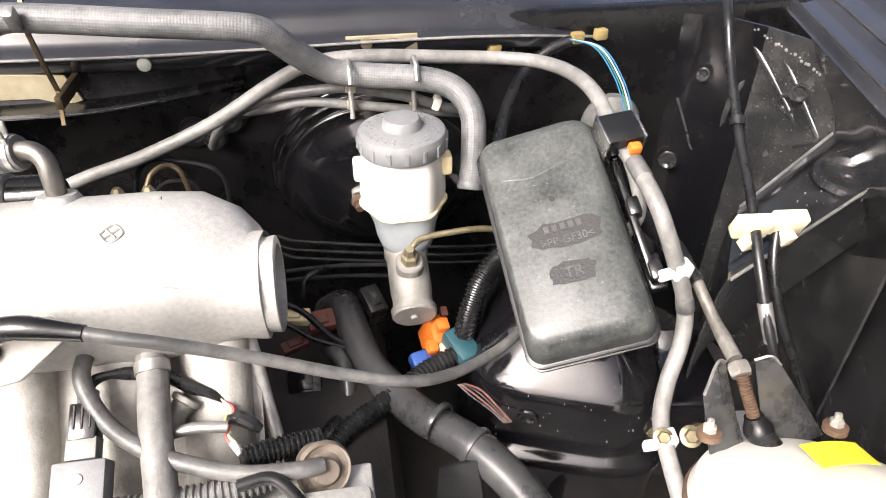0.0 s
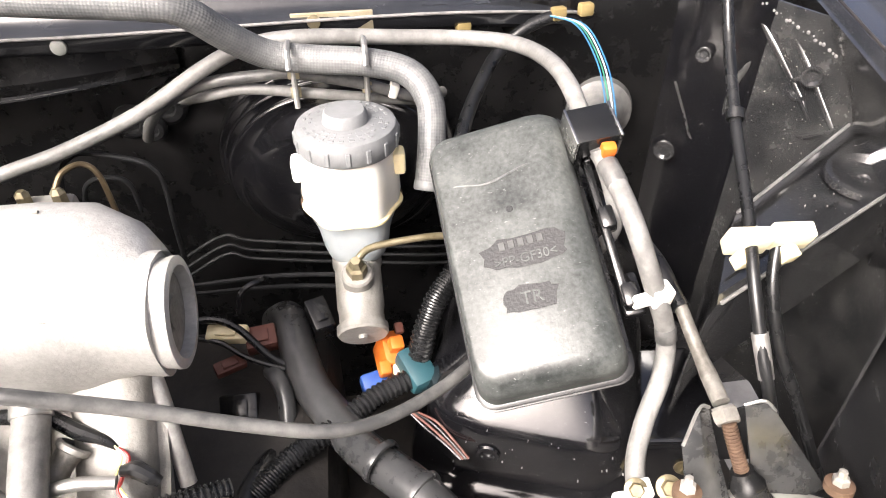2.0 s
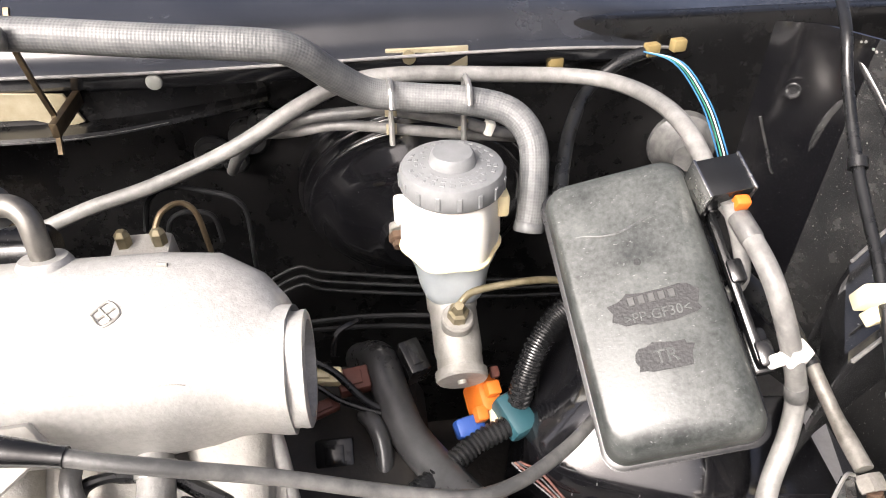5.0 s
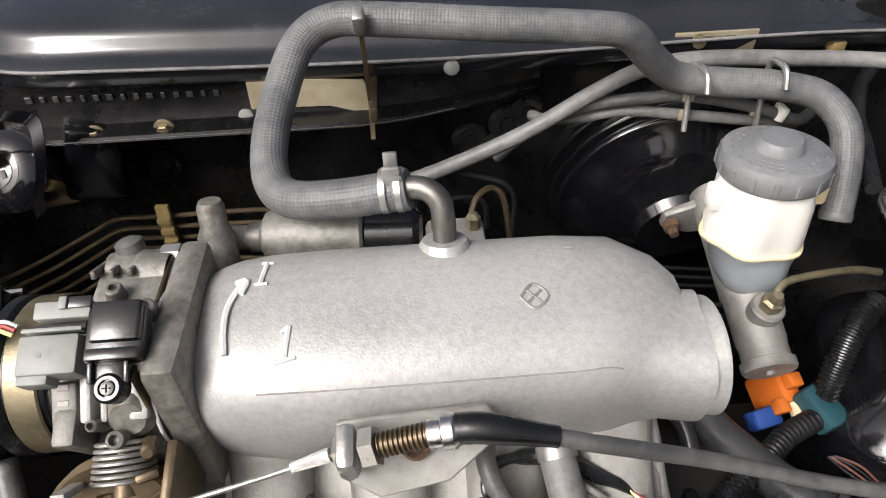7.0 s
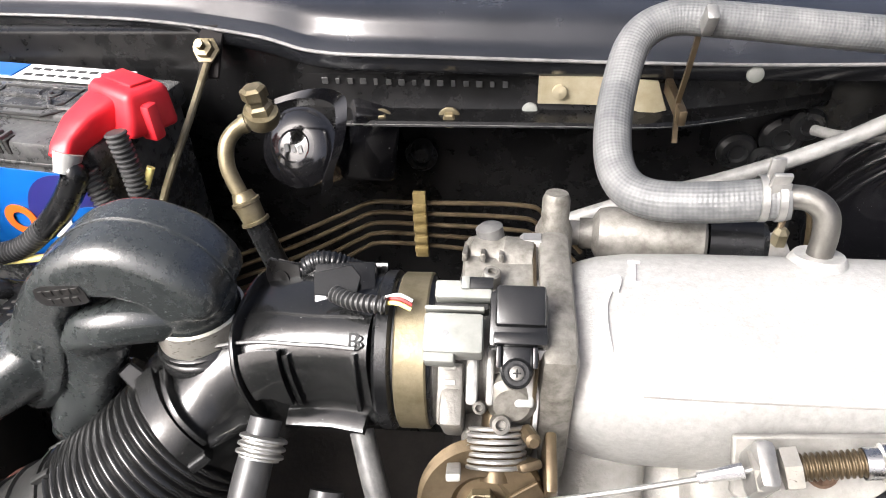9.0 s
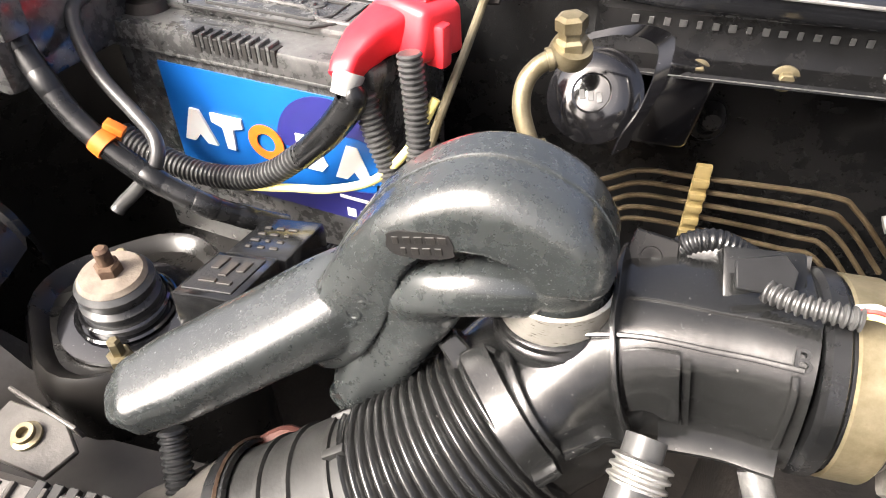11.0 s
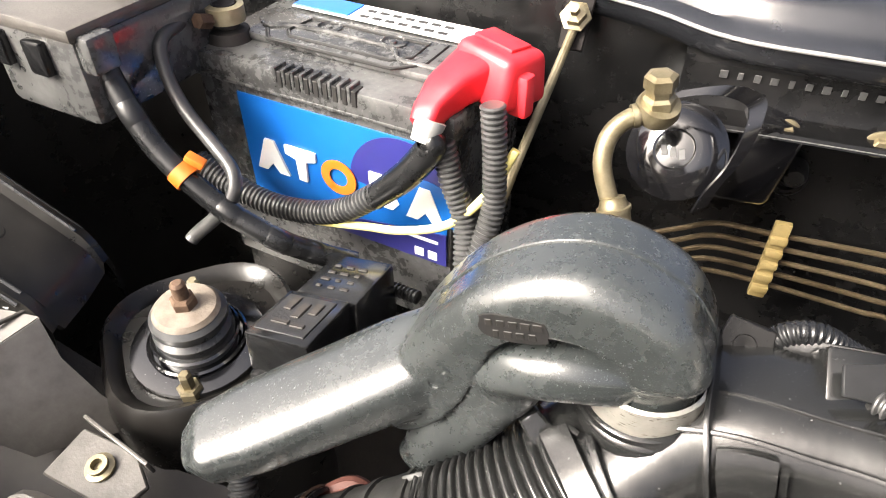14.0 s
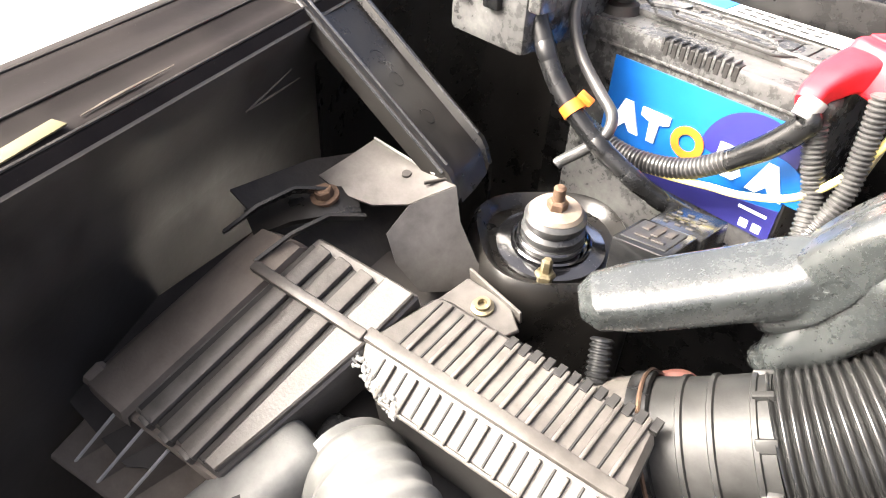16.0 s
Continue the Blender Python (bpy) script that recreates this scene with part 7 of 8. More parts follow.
hose("negative_cable", [BT @ Vector((-0.116, 0.02, 0.968)), (-0.912, 0.566, 0.966), (-0.906, 0.552, 0.948), (-0.887, 0.540, 0.926), (-0.8587, 0.529, 0.906), (-0.838, 0.517, 0.896), (-0.835, 0.507, 0.882), (-0.848, 0.500, 0.866), (-0.8644, 0.494, 0.8505), (-0.868, 0.490, 0.846)], 0.0052, CONDUIT, "black negative battery cable looping over the bundle", "cable")
ml = thing("main_loom", (-0.86, 0.505, 0.88), "black taped wiring bundle under the battery", "wiring loom")
LOOM = catmull([(-0.945, 0.530, 0.985), (-0.9216, 0.517, 0.954), (-0.888, 0.505, 0.912), (-0.845, 0.500, 0.880), (-0.805, 0.503, 0.857), (-0.780, 0.517, 0.838), (-0.755, 0.530, 0.825)], 8)
bm = bmesh.new()
sweep(bm, LOOM, 0.0084, 18)
part("sheath", bm, RUBBER, ml)
for k in (7, 12, 26, 33, 40):
    part("tape_band", lathe_bm(aim(LOOM[k], LOOM[k + 1] - LOOM[k - 1]), [(0.0080, -0.009), (0.0086, -0.008), (0.0088, 0.0), (0.0086, 0.008), (0.0080, 0.009)], 18, cap=False), RUBBER, ml)
solo("orange_tie", lathe_bm(aim((-0.868, 0.5025, 0.8965), (0.80, -0.12, -0.60)), [(0.0086, -0.005), (0.0108, -0.005), (0.0108, 0.005), (0.0086, 0.005)], 20, cap=False), ORANGE, "orange clip round the wiring bundle", "clip")
solo("orange_tab", rbox_bm(pose(-0.860, 0.508, 0.9065, 0, 30, 10), 0.014, 0.008, 0.006, 0.001), ORANGE, "small orange clip tab", "clip tab")


def left_fuse_box():
    t = thing("dash_fuse_box", (-0.96, 0.55, 0.93), "black fuse box under a dusty pale lid", "fuse box")
    m = pose(-0.958, 0.575, 0.016, 0, 0, -8)
    part("case", rbox_bm(m @ pose(0, 0, 0.940), 0.092, 0.145, 0.062, 0.006), DUSTSHEEN, t)
    part("lid", rbox_bm(m @ pose(0, 0, 0.976), 0.100, 0.152, 0.010, 0.003), AIRBOX, t, "dusty pale lid")
    part("lid_deck", rbox_bm(m @ pose(0.005, 0.02, 0.985), 0.070, 0.090, 0.010, 0.004), AIRBOX, t)
    for dx in (-0.03, 0.01):
        part("latch", rbox_bm(m @ pose(dx, -0.075, 0.955), 0.018, 0.008, 0.024, 0.002), PLASTIC, t)
    part("side_clip", rbox_bm(m @ pose(0.052, -0.06, 0.962), 0.014, 0.022, 0.026, 0.003), DUSTSHEEN, t)


left_fuse_box()
bolt((-0.9290, 0.5245, 0.930), (0.2, -1, 0.3), 0.7)


def hold_down():
    t = thing("battery_hold_down", (-0.64, 0.62, 0.80), "zinc-plated battery hold-down rod on a black strap", "hold-down")
    part("rod", tube_bm([(-0.636, 0.688, 0.968), (-0.643, 0.640, 0.935), (-0.652, 0.570, 0.890), (-0.66, 0.53, 0.83)], 0.0034, 10), GOLD, t)
    part("strap", plate_bm(aim((-0.637, 0.692, 0.966), (0, -0.75, 0.66)), [(-0.009, -0.022), (0.009, -0.022), (0.011, 0.018), (0.007, 0.026), (-0.007, 0.026), (-0.011, 0.018)], 0.003, 0.0008), MATT, t)
    part("nut", lathe_bm(aim((-0.637, 0.686, 0.972), (0, -0.75, 0.66)), [(0.012, 0), (0.012, 0.002), (0.0085, 0.003), (0.0085, 0.010), (0.004, 0.011), (0.004, 0.018), (0, 0.018)], 6, cap=False), GOLD, t, smooth=False)


hold_down()


# relay box beside the strut tower
def relay_box():
    m = pose(-0.746, 0.467, 0.830, -9.6, -6.4, -2.0)
    t = thing("relay_box", (-0.744, 0.46, 0.80), "black plastic relay box with moulded marks", "relay box")
    part("rear_block", rbox_bm(m @ pose(0.002, 0.026, -0.004), 0.048, 0.056, 0.044, 0.003), PLASTIC, t)
    f = part("front_block", rbox_bm(m @ pose(0, -0.030, 0.006), 0.046, 0.052, 0.030, 0.002), PLASTIC, t)
    part("skirt", rbox_bm(m @ pose(0, -0.030, -0.018), 0.050, 0.056, 0.016, 0.003), PLASTIC, t)
    part("edge_line", rbox_bm(m @ pose(-0.001, -0.030, 0.0215), 0.036, 0.040, 0.0010, 0.0003, seg=1), CLEANBOX, f)
    for dx, dy, w, h in ((-0.010, -0.020, 0.006, 0.014), (0.0, -0.026, 0.006, 0.016), (0.009, -0.022, 0.006, 0.012), (-0.006, -0.040, 0.012, 0.004), (0.007, -0.041, 0.010, 0.004)):
        part("moulded_mark", rbox_bm(m @ pose(dx, dy, 0.0225), w, h, 0.0014, 0.0004, seg=1), DARK, f)
    for r_ in range(4):
        for k in range(3):
            part("moulded_mark", rbox_bm(m @ pose(-0.010 + 0.010 * k, 0.010 + 0.009 * r_, 0.0184), 0.004 + 0.001 * ((k * 5 + r_ * 3) % 4), 0.0028, 0.0012, 0.0004, seg=1), DARK, t)


relay_box()


# pressure vessel with brass union near the firewall
def damper():
    t = thing("line_damper", (-0.53, 0.61, 0.88), "glossy black vessel with brass union and steel bracket", "fluid vessel")
    ax = Vector((-0.15, -0.80, 0.55)).normalized()
    at = Vector((-0.543, 0.642, 0.900))
    part("vessel", lathe_bm(aim(at, ax), [(0.031, -0.06), (0.032, 0.0), (0.032, 0.020), (0.034, 0.021), (0.034, 0.025), (0.031, 0.027), (0.027, 0.032), (0.016, 0.036), (0.0, 0.037)], 40, cap=False), PAINT, t)
    part("lid_ring", lathe_bm(aim(at + ax * 0.033, ax), [(0.017, 0), (0.018, 0.003), (0.014, 0.004), (0.012, 0.003), (0, 0.003)], 28, cap=False), PAINT, t)
    for k in range(3):
        part("lid_mark", rbox_bm(aim(at + ax * 0.0372, ax) @ pose(-0.006 + 0.006 * k, -0.002, 0, 0, 0, 20), 0.004, 0.007, 0.0008, 0.0003, seg=1), CONDUIT, t)
    ribbon = catmull([(-0.558, 0.606, 0.962), (-0.528, 0.612, 0.968), (-0.508, 0.618, 0.960), (-0.506, 0.612, 0.944), (-0.511, 0.606, 0.922), (-0.520, 0.602, 0.902), (-0.524, 0.602, 0.885)], 5)
    part("bracket", sheet_bm([[p - Vector((0.0045, 0.002, 0.003)), p + Vector((0.0045, 0.002, 0.003))] for p in ribbon], 0.002), PAINT, t)
    part("bracket_box", rbox_bm(pose(-0.497, 0.668, 0.905, 10, 12, 20), 0.050, 0.060, 0.070, 0.006, taper=(0.8, 0.8)), PAINT, t)
    u = part("brass_union", lathe_bm(aim((-0.565, 0.599, 0.958), (-0.10, -0.1, 1)), [(0.009, -0.012), (0.011, -0.004), (0.011, 0.005), (0.0085, 0.007), (0.0085, 0.012), (0.0105, 0.0125), (0.0105, 0.020), (0.007, 0.022), (0, 0.022)], 6, cap=False), GOLD, t, "brass banjo union", smooth=False)
    part("union_ring", lathe_bm(aim((-0.565, 0.599, 0.955), (0.2, -0.4, 1)), [(0.013, -0.006), (0.0145, 0), (0.013, 0.006)], 24), GOLD, u)
    part("brass_pipe", tube_bm([(-0.565, 0.597, 0.953), (-0.580, 0.590, 0.950), (-0.590, 0.582, 0.940), (-0.591, 0.574, 0.924), (-0.584, 0.567, 0.907), (-0.577, 0.562, 0.896)], 0.0062, 16), GOLD, t)
    part("pipe_collar", lathe_bm(aim((-0.5775, 0.592, 0.951), (-0.8, -0.3, -0.2)), [(0.0064, -0.002), (0.0078, -0.0018), (0.0078, 0.0018), (0.0064, 0.002)], 18, cap=False), GOLD, t)
    part("crimp_collar", tube_bm([(-0.580, 0.564, 0.906), (-0.577, 0.561, 0.898), (-0.571, 0.557, 0.882)], [0.0082, 0.0102, 0.0094], 18), GOLD, t)
    for k in range(2):
        part("crimp_band", lathe_bm(aim(Vector((-0.5775, 0.5615, 0.899)).lerp(Vector((-0.5715, 0.5573, 0.8835)), k), (0.35, -0.25, -0.9)), [(0.0100, -0.0018), (0.0114, -0.0012), (0.0114, 0.0012), (0.0100, 0.0018)], 20, cap=False), GOLD, t)
    part("rubber_line", tube_bm([(-0.572, 0.558, 0.886), (-0.562, 0.552, 0.855), (-0.550, 0.548, 0.815), (-0.54, 0.54, 0.77)], 0.0095, 16), RUBBER, t)


damper()


# bundle of brass lines on the firewall
for k in range(5):
    z = 0.829 - 0.0125 * k
    d = 0.008 * k
    hose("fuel_line", [(-0.72 + d, 0.655, 0.735 - 0.011 * k), (-0.60 + d, 0.664, 0.782 - 0.010 * k), (-0.53 + d * 0.4, 0.668, 0.815 - 0.011 * k), (-0.50, 0.668, z), (-0.46, 0.668, z), (-0.36 - d * 0.6, 0.668, z - 0.002 * k), (-0.335 - d * 0.5, 0.665, z - 0.010), (-0.30 - d * 0.5, 0.655, z - 0.045)], 0.0023, BRONZE, "thin brass-coloured line along the firewall", "pipe", "firewall lines", seg=8)


def line_strip():
    t = thing("line_holder", (-0.455, 0.66, 0.80), "cream plastic holder clamping the brass lines", "line holder")
    part("strip", rbox_bm(pose(-0.455, 0.664, 0.810), 0.0125, 0.006, 0.068, 0.001), CREAM, t)
    for k in range(5):
        part("clip", rbox_bm(pose(-0.455, 0.661, 0.829 - 0.0125 * k), 0.0135, 0.0075, 0.0070, 0.0015), CREAM, t)
    part("tail", rbox_bm(pose(-0.455, 0.664, 0.773), 0.013, 0.006, 0.010, 0.001), CREAM, t)


line_strip()
solo("firewall_boss", lathe_bm(aim((-0.455, 0.705, 0.868), (0, -1, 0)), [(0.011, 0), (0.010, 0.012), (0.007, 0.016), (0, 0.016)], 20, cap=False), RUBBER, "dark rubber boss on the firewall", "boss")

# wiring from the throttle sensor
solo("plug_bracket", plate_bm(pose(-0.463, 0.402, 0.957, 34, 4, 10), [(-0.012, -0.006), (0.010, -0.008), (0.013, 0.003), (0.008, 0.010), (-0.012, 0.006)], 0.002, 0.0005), DARKSTEEL, "small dark steel bracket on the intake tube", "bracket")
solo("sensor_conduit", ribbed_bm([(-0.463, 0.394, 0.957), (-0.452, 0.387, 0.959), (-0.440, 0.383, 0.961), (-0.432, 0.382, 0.961)], 0.0041, 0.0030), CONDUIT, "short corrugated wiring conduit at the throttle plug", "conduit", "conduits")
for k, mt in enumerate((WIREYELLOW, WIRERED, WIREWHITE)):
    hose("sensor_wire", [(-0.434, 0.383 + 0.002 * k, 0.962), (-0.427, 0.381 + 0.003 * k, 0.964), (-0.420, 0.379 + 0.003 * k, 0.962)], 0.0012, mt, "thin coloured sensor wire", "wire", "sensor wires", seg=6)
solo("rear_conduit", ribbed_bm([(-0.4955, 0.4355, 0.926), (-0.492, 0.4355, 0.937), (-0.485, 0.4360, 0.9435), (-0.475, 0.4370, 0.944), (-0.463, 0.4380, 0.938), (-0.450, 0.4390, 0.932)], 0.0058, 0.0026, 0.0006), RUBBER, "corrugated wiring conduit behind the intake tube", "conduit", "conduits")
for k, mt in enumerate((WIREYELLOW, WIREGREEN)):
    hose("block_wire", [(-0.4885, 0.4350, 0.9285 - 0.002 * k), (-0.4815, 0.4340, 0.9320 - 0.003 * k), (-0.470, 0.4330, 0.9295 - 0.003 * k)], 0.0012, mt, "thin coloured wire behind the intake tube", "wire", "block wires", seg=6)


# ================================================================= AIR FILTER BOX
def basis(o, x, y):
    """A pose from a place, an x axis and a direction near y."""
    x = Vector(x).normalized()
    n = x.cross(Vector(y)).normalized()
    y = n.cross(x)
    return Matrix(((x.x, y.x, n.x, o[0]), (x.y, y.y, n.y, o[1]), (x.z, y.z, n.z, o[2]), (0, 0, 0, 1)))


def air_box():
    t = thing("air_filter_box", (-0.85, 0.22, 0.70), "dusty black plastic air filter box with ribbed lid", "air filter box")
    D = basis((-0.8517, 0.2366, 0.8306), (0.9943, 0.0820, -0.0674), (-0.0519, 0.9295, 0.3652))  # slatted deck, sloping to the front
    L = basis((-0.8517, 0.2366, 0.8306), (0.9988, 0.0468, -0.0122), (-0.0438, 0.9825, 0.1812))  # ribbed lid behind the ridge
    deck = part("slotted_deck", plate_bm(D @ pose(0, 0, -0.052), [(-0.106, -0.122), (-0.022, -0.121), (-0.013, -0.080), (-0.005, -0.046), (0.004, -0.002), (0.010, 0.046), (-0.083, 0.046)], 0.048, 0.002), AIRBOX, t)
    lean = -6.2
    def slot_u(k, v):
        return -0.097 + 0.0196 * k + 0.018 * (v + 0.122) / 0.164
    for k in range(4):
        # flush black strip paints the shade of an open slot
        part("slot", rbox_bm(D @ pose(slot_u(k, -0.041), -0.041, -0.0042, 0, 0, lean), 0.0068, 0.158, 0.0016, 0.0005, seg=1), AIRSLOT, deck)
        if k < 3:
            part("slat", rbox_bm(D @ pose(slot_u(k + 0.5, -0.041), -0.041, -0.003, 0, 0, lean), 0.0128, 0.162, 0.008, 0.0016), AIRBOX, deck)
            part("slat_end", rbox_bm(D @ pose(slot_u(k + 0.5, -0.122), -0.1225, -0.005, 0, 0, lean), 0.0100, 0.0050, 0.010, 0.0014), AIRBOX, deck)
    part("plain_panel", plate_bm(D @ pose(0, 0, -0.006), [(-0.0345, -0.119), (-0.024, -0.1195), (-0.0145, -0.080), (-0.007, -0.046), (0.002, -0.002), (0.008, 0.044), (-0.0170, 0.044)], 0.007, 0.0012), AIRBOX, deck)
    # flank falling away beside the slats
    rows_ = []
    for v in (-0.132, -0.128, -0.11, -0.07, -0.03, 0.01, 0.03, 0.036):
        off = 0.018 * (v + 0.122) / 0.164
        end = 0.010 if v in (-0.132, 0.036) else 0.0
        rows_.append([D @ Vector((u + off, v, n - end)) for u, n in ((-0.101, -0.006), (-0.103, 0.0005), (-0.110, 0.0015), (-0.128, -0.003), (-0.146, -0.009), (-0.157, -0.018), (-0.162, -0.032), (-0.164, -0.060))])
    part("flank", sheet_bm(rows_, 0.003), DUSTBOX, t)
    part("front_wall", plate_bm(D @ pose(0, 0, -0.070), [(-0.158, -0.130), (-0.022, -0.126), (-0.022, -0.112), (-0.158, -0.112)], 0.060, 0.003), DUSTBOX, t)
    part("lower_ledge", plate_bm(D @ pose(0, 0, -0.060), [(-0.165, -0.185), (-0.055, -0.175), (-0.045, -0.12), (-0.165, -0.12)], 0.006, 0.002), DUSTBOX, t)
    for k in range(3):
        part("gusset_edge", tube_bm([D @ pose(-0.128 + 0.026 * k, -0.132, -0.055, 90, 0, 68) @ Vector(p) for p in ((-0.046, 0.0005, 0.0012), (-0.021, 0.0155, 0.0012), (0.004, 0.0305, 0.0012))], 0.0014, 6), PALEPLASTIC, t)
        part("gusset", plate_bm(D @ pose(-0.128 + 0.026 * k, -0.132, -0.055, 90, 0, 68), [(-0.046, 0), (0.004, 0.0), (0.004, 0.030)], 0.0025), DUSTBOX, t, smooth=False)
    # ribbed lid: rear slope, steeper front slope, end wall
    lid = part("lid", plate_bm(L @ pose(0, 0, -0.060), [(-0.002, 0.0), (0.015, 0.056), (0.023, 0.0595), (0.178, 0.0525), (0.184, 0.047), (0.187, 0.004), (0.184, -0.002)], 0.0595, 0.004), AIRBOX, t)
    F = L @ pose(0, -0.001, 0, 34)
    fr = part("lid_front", plate_bm(F @ pose(0, 0, -0.030), [(0.024, -0.029), (0.184, -0.029), (0.186, 0.002), (-0.002, 0.002), (0.004, -0.012)], 0.0295, 0.002), AIRBOX, t)
    for k in range(10):
        u = 0.0205 + 0.0181 * k
        if k < 9:
            # grooves and notches are black strips painted as shaded recesses
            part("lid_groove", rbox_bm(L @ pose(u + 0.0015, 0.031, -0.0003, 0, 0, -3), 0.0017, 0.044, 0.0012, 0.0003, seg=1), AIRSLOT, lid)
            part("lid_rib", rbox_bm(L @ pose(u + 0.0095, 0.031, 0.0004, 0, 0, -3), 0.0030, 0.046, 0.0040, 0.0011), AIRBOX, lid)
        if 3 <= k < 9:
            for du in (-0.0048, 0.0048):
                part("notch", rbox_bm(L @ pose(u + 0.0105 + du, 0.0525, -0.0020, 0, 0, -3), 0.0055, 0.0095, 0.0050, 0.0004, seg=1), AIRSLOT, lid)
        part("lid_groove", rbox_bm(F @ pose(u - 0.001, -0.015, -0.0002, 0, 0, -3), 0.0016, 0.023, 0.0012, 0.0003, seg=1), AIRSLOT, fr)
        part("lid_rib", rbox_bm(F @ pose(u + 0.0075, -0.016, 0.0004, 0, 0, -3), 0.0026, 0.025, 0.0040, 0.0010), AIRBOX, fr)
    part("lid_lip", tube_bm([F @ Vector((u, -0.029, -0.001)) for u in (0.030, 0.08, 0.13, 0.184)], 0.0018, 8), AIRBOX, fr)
    # skirt under the lid lip wears the same painted shade black
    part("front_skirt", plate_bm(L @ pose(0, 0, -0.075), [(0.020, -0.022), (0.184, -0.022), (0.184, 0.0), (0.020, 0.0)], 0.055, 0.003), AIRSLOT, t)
    # long ridge bar over slats and lid
    part("ridge_bar", rbox_bm(D @ pose(-0.052, 0.0, 0.002), 0.104, 0.0085, 0.0080, 0.0018), AIRBOX, t)
    part("ridge_bar", rbox_bm(L @ pose(0.092, 0.003, 0.0012), 0.188, 0.0105, 0.0055, 0.0018), AIRBOX, t)
    # outlet neck
    bm = bmesh.new()
    line = catmull([(-0.735, 0.306, 0.752), (-0.708, 0.315, 0.766), (-0.676, 0.326, 0.784)], 4)
    sweep(bm, line, interp_list([0.044, 0.046, 0.0465], len(line)), 36)
    part("outlet_neck", bm, AIRBOX, t)
    # crumbled pale edge where the lid has broken over the duct
    rnd = random.Random(31)
    bm = bmesh.new()
    for k in range(110):
        s_ = rnd.random()
        p = F @ Vector((-0.002 + 0.046 * s_ + rnd.uniform(-0.002, 0.002), -0.012 - 0.016 * s_ + rnd.uniform(-0.006, 0.004), rnd.uniform(-0.003, 0.001)))
        q = rnd.uniform(0.0006, 0.0017)
        join(bm, lathe_bm(aim(p, (rnd.uniform(-0.6, 0.6), rnd.uniform(-0.9, 0), 1)), [(q * 1.5, -0.002), (q * 1.2, q * 0.2), (q * 0.5, q * 0.9), (0, q * 1.0)], 5, cap=False))
    part("crumbled_edge", bm, PALEPLASTIC, t, "crumbled pale edge of the lid")
    return t


air_box()


def snorkel():
    t = thing("air_snorkel", (-0.80, 0.14, 0.72), "pale grey ribbed plastic air duct in front of the filter box", "air duct")
    m = pose(-0.855, 0.139, 0.762, 20, 0, -12)
    part("duct", rbox_bm(m, 0.046, 0.100, 0.044, 0.013, seg=4), DUCTPALE, t)
    for k in range(2):
        part("duct_slit", rbox_bm(m @ pose(0.004 + 0.014 * k, -0.020 + 0.006 * k, 0.0215, 0, 0, -22), 0.006, 0.034, 0.0016, 0.0005, seg=1), AIRSLOT, t)
    part("dark_joint", rbox_bm(pose(-0.828, 0.196, 0.768, 10, 6, 14), 0.052, 0.040, 0.030, 0.010, seg=3), RUBBER, t)
    bm = bmesh.new()
    line = resample(catmull([(-0.822, 0.190, 0.762), (-0.800, 0.184, 0.769), (-0.765, 0.170, 0.771), (-0.713, 0.147, 0.765)], 8), 0.0022)
    sweep(bm, line, [0.037 + 0.0016 * math.cos(2 * math.pi * i / 6) for i in range(len(line))], 40)
    part("bellows", bm, DUCTPALE, t)


snorkel()


# grey sheet plate and brackets between filter box and strut tower
solo("apron_slope", sheet_bm([[(-1.04, 0.270, 0.845), (-1.03, 0.345, 0.845), (-1.00, 0.400, 0.845)], [(-0.965, 0.275, 0.805), (-0.955, 0.340, 0.815), (-0.930, 0.395, 0.825)], [(-0.930, 0.290, 0.775), (-0.915, 0.340, 0.785), (-0.890, 0.400, 0.79)], [(-0.890, 0.315, 0.745), (-0.866, 0.352, 0.750), (-0.850, 0.390, 0.755)], [(-0.84, 0.315, 0.720), (-0.82, 0.350, 0.720), (-0.80, 0.38, 0.720)]], 0.003), DARK, "grimy black apron sloping to the strut tower", "apron", kind="structure")
pl = thing("apron_plate", (-0.92, 0.36, 0.83), "bent light grey steel plate beside the strut tower", "steel plate")
part("upper_leaf", sheet_bm([[(-0.982, 0.3777, 0.8714), (-0.948, 0.3772, 0.8684), (-0.914, 0.3767, 0.8655), (-0.894, 0.3795, 0.8640)], [(-0.986, 0.352, 0.864), (-0.955, 0.345, 0.860), (-0.929, 0.350, 0.8585), (-0.903, 0.3615, 0.860)], [(-0.9925, 0.3235, 0.8552), (-0.962, 0.322, 0.852), (-0.936, 0.328, 0.851), (-0.9117, 0.3441, 0.8551)]], 0.002), DUSTGREY, pl)
part("lower_leaf", sheet_bm([[(-0.9117, 0.3436, 0.8545), (-0.903, 0.361, 0.8595), (-0.8938, 0.379, 0.8635)], [(-0.916, 0.323, 0.836), (-0.899, 0.347, 0.841), (-0.883, 0.373, 0.8377)], [(-0.903, 0.320, 0.815), (-0.885, 0.345, 0.818), (-0.863, 0.3731, 0.8080)], [(-0.885, 0.330, 0.790), (-0.866, 0.352, 0.788), (-0.8386, 0.3839, 0.7750)]], 0.002), DUSTGREY, pl)
part("fold_lip", tube_bm([(-0.982, 0.3782, 0.8722), (-0.948, 0.3777, 0.8692), (-0.914, 0.3772, 0.8663)], 0.0012, 6), SEALANT, pl)
for p, ax in (((-0.9335, 0.3652, 0.8635), (0.1, -0.25, 1)), ((-0.9053, 0.3298, 0.8265), (0.5, -0.5, 0.7))):
    part("plate_hole", lathe_bm(aim(p, ax), [(0.0042, 0), (0.0038, 0.0014), (0.0, 0.0014)], 14, cap=False), DARK, pl)
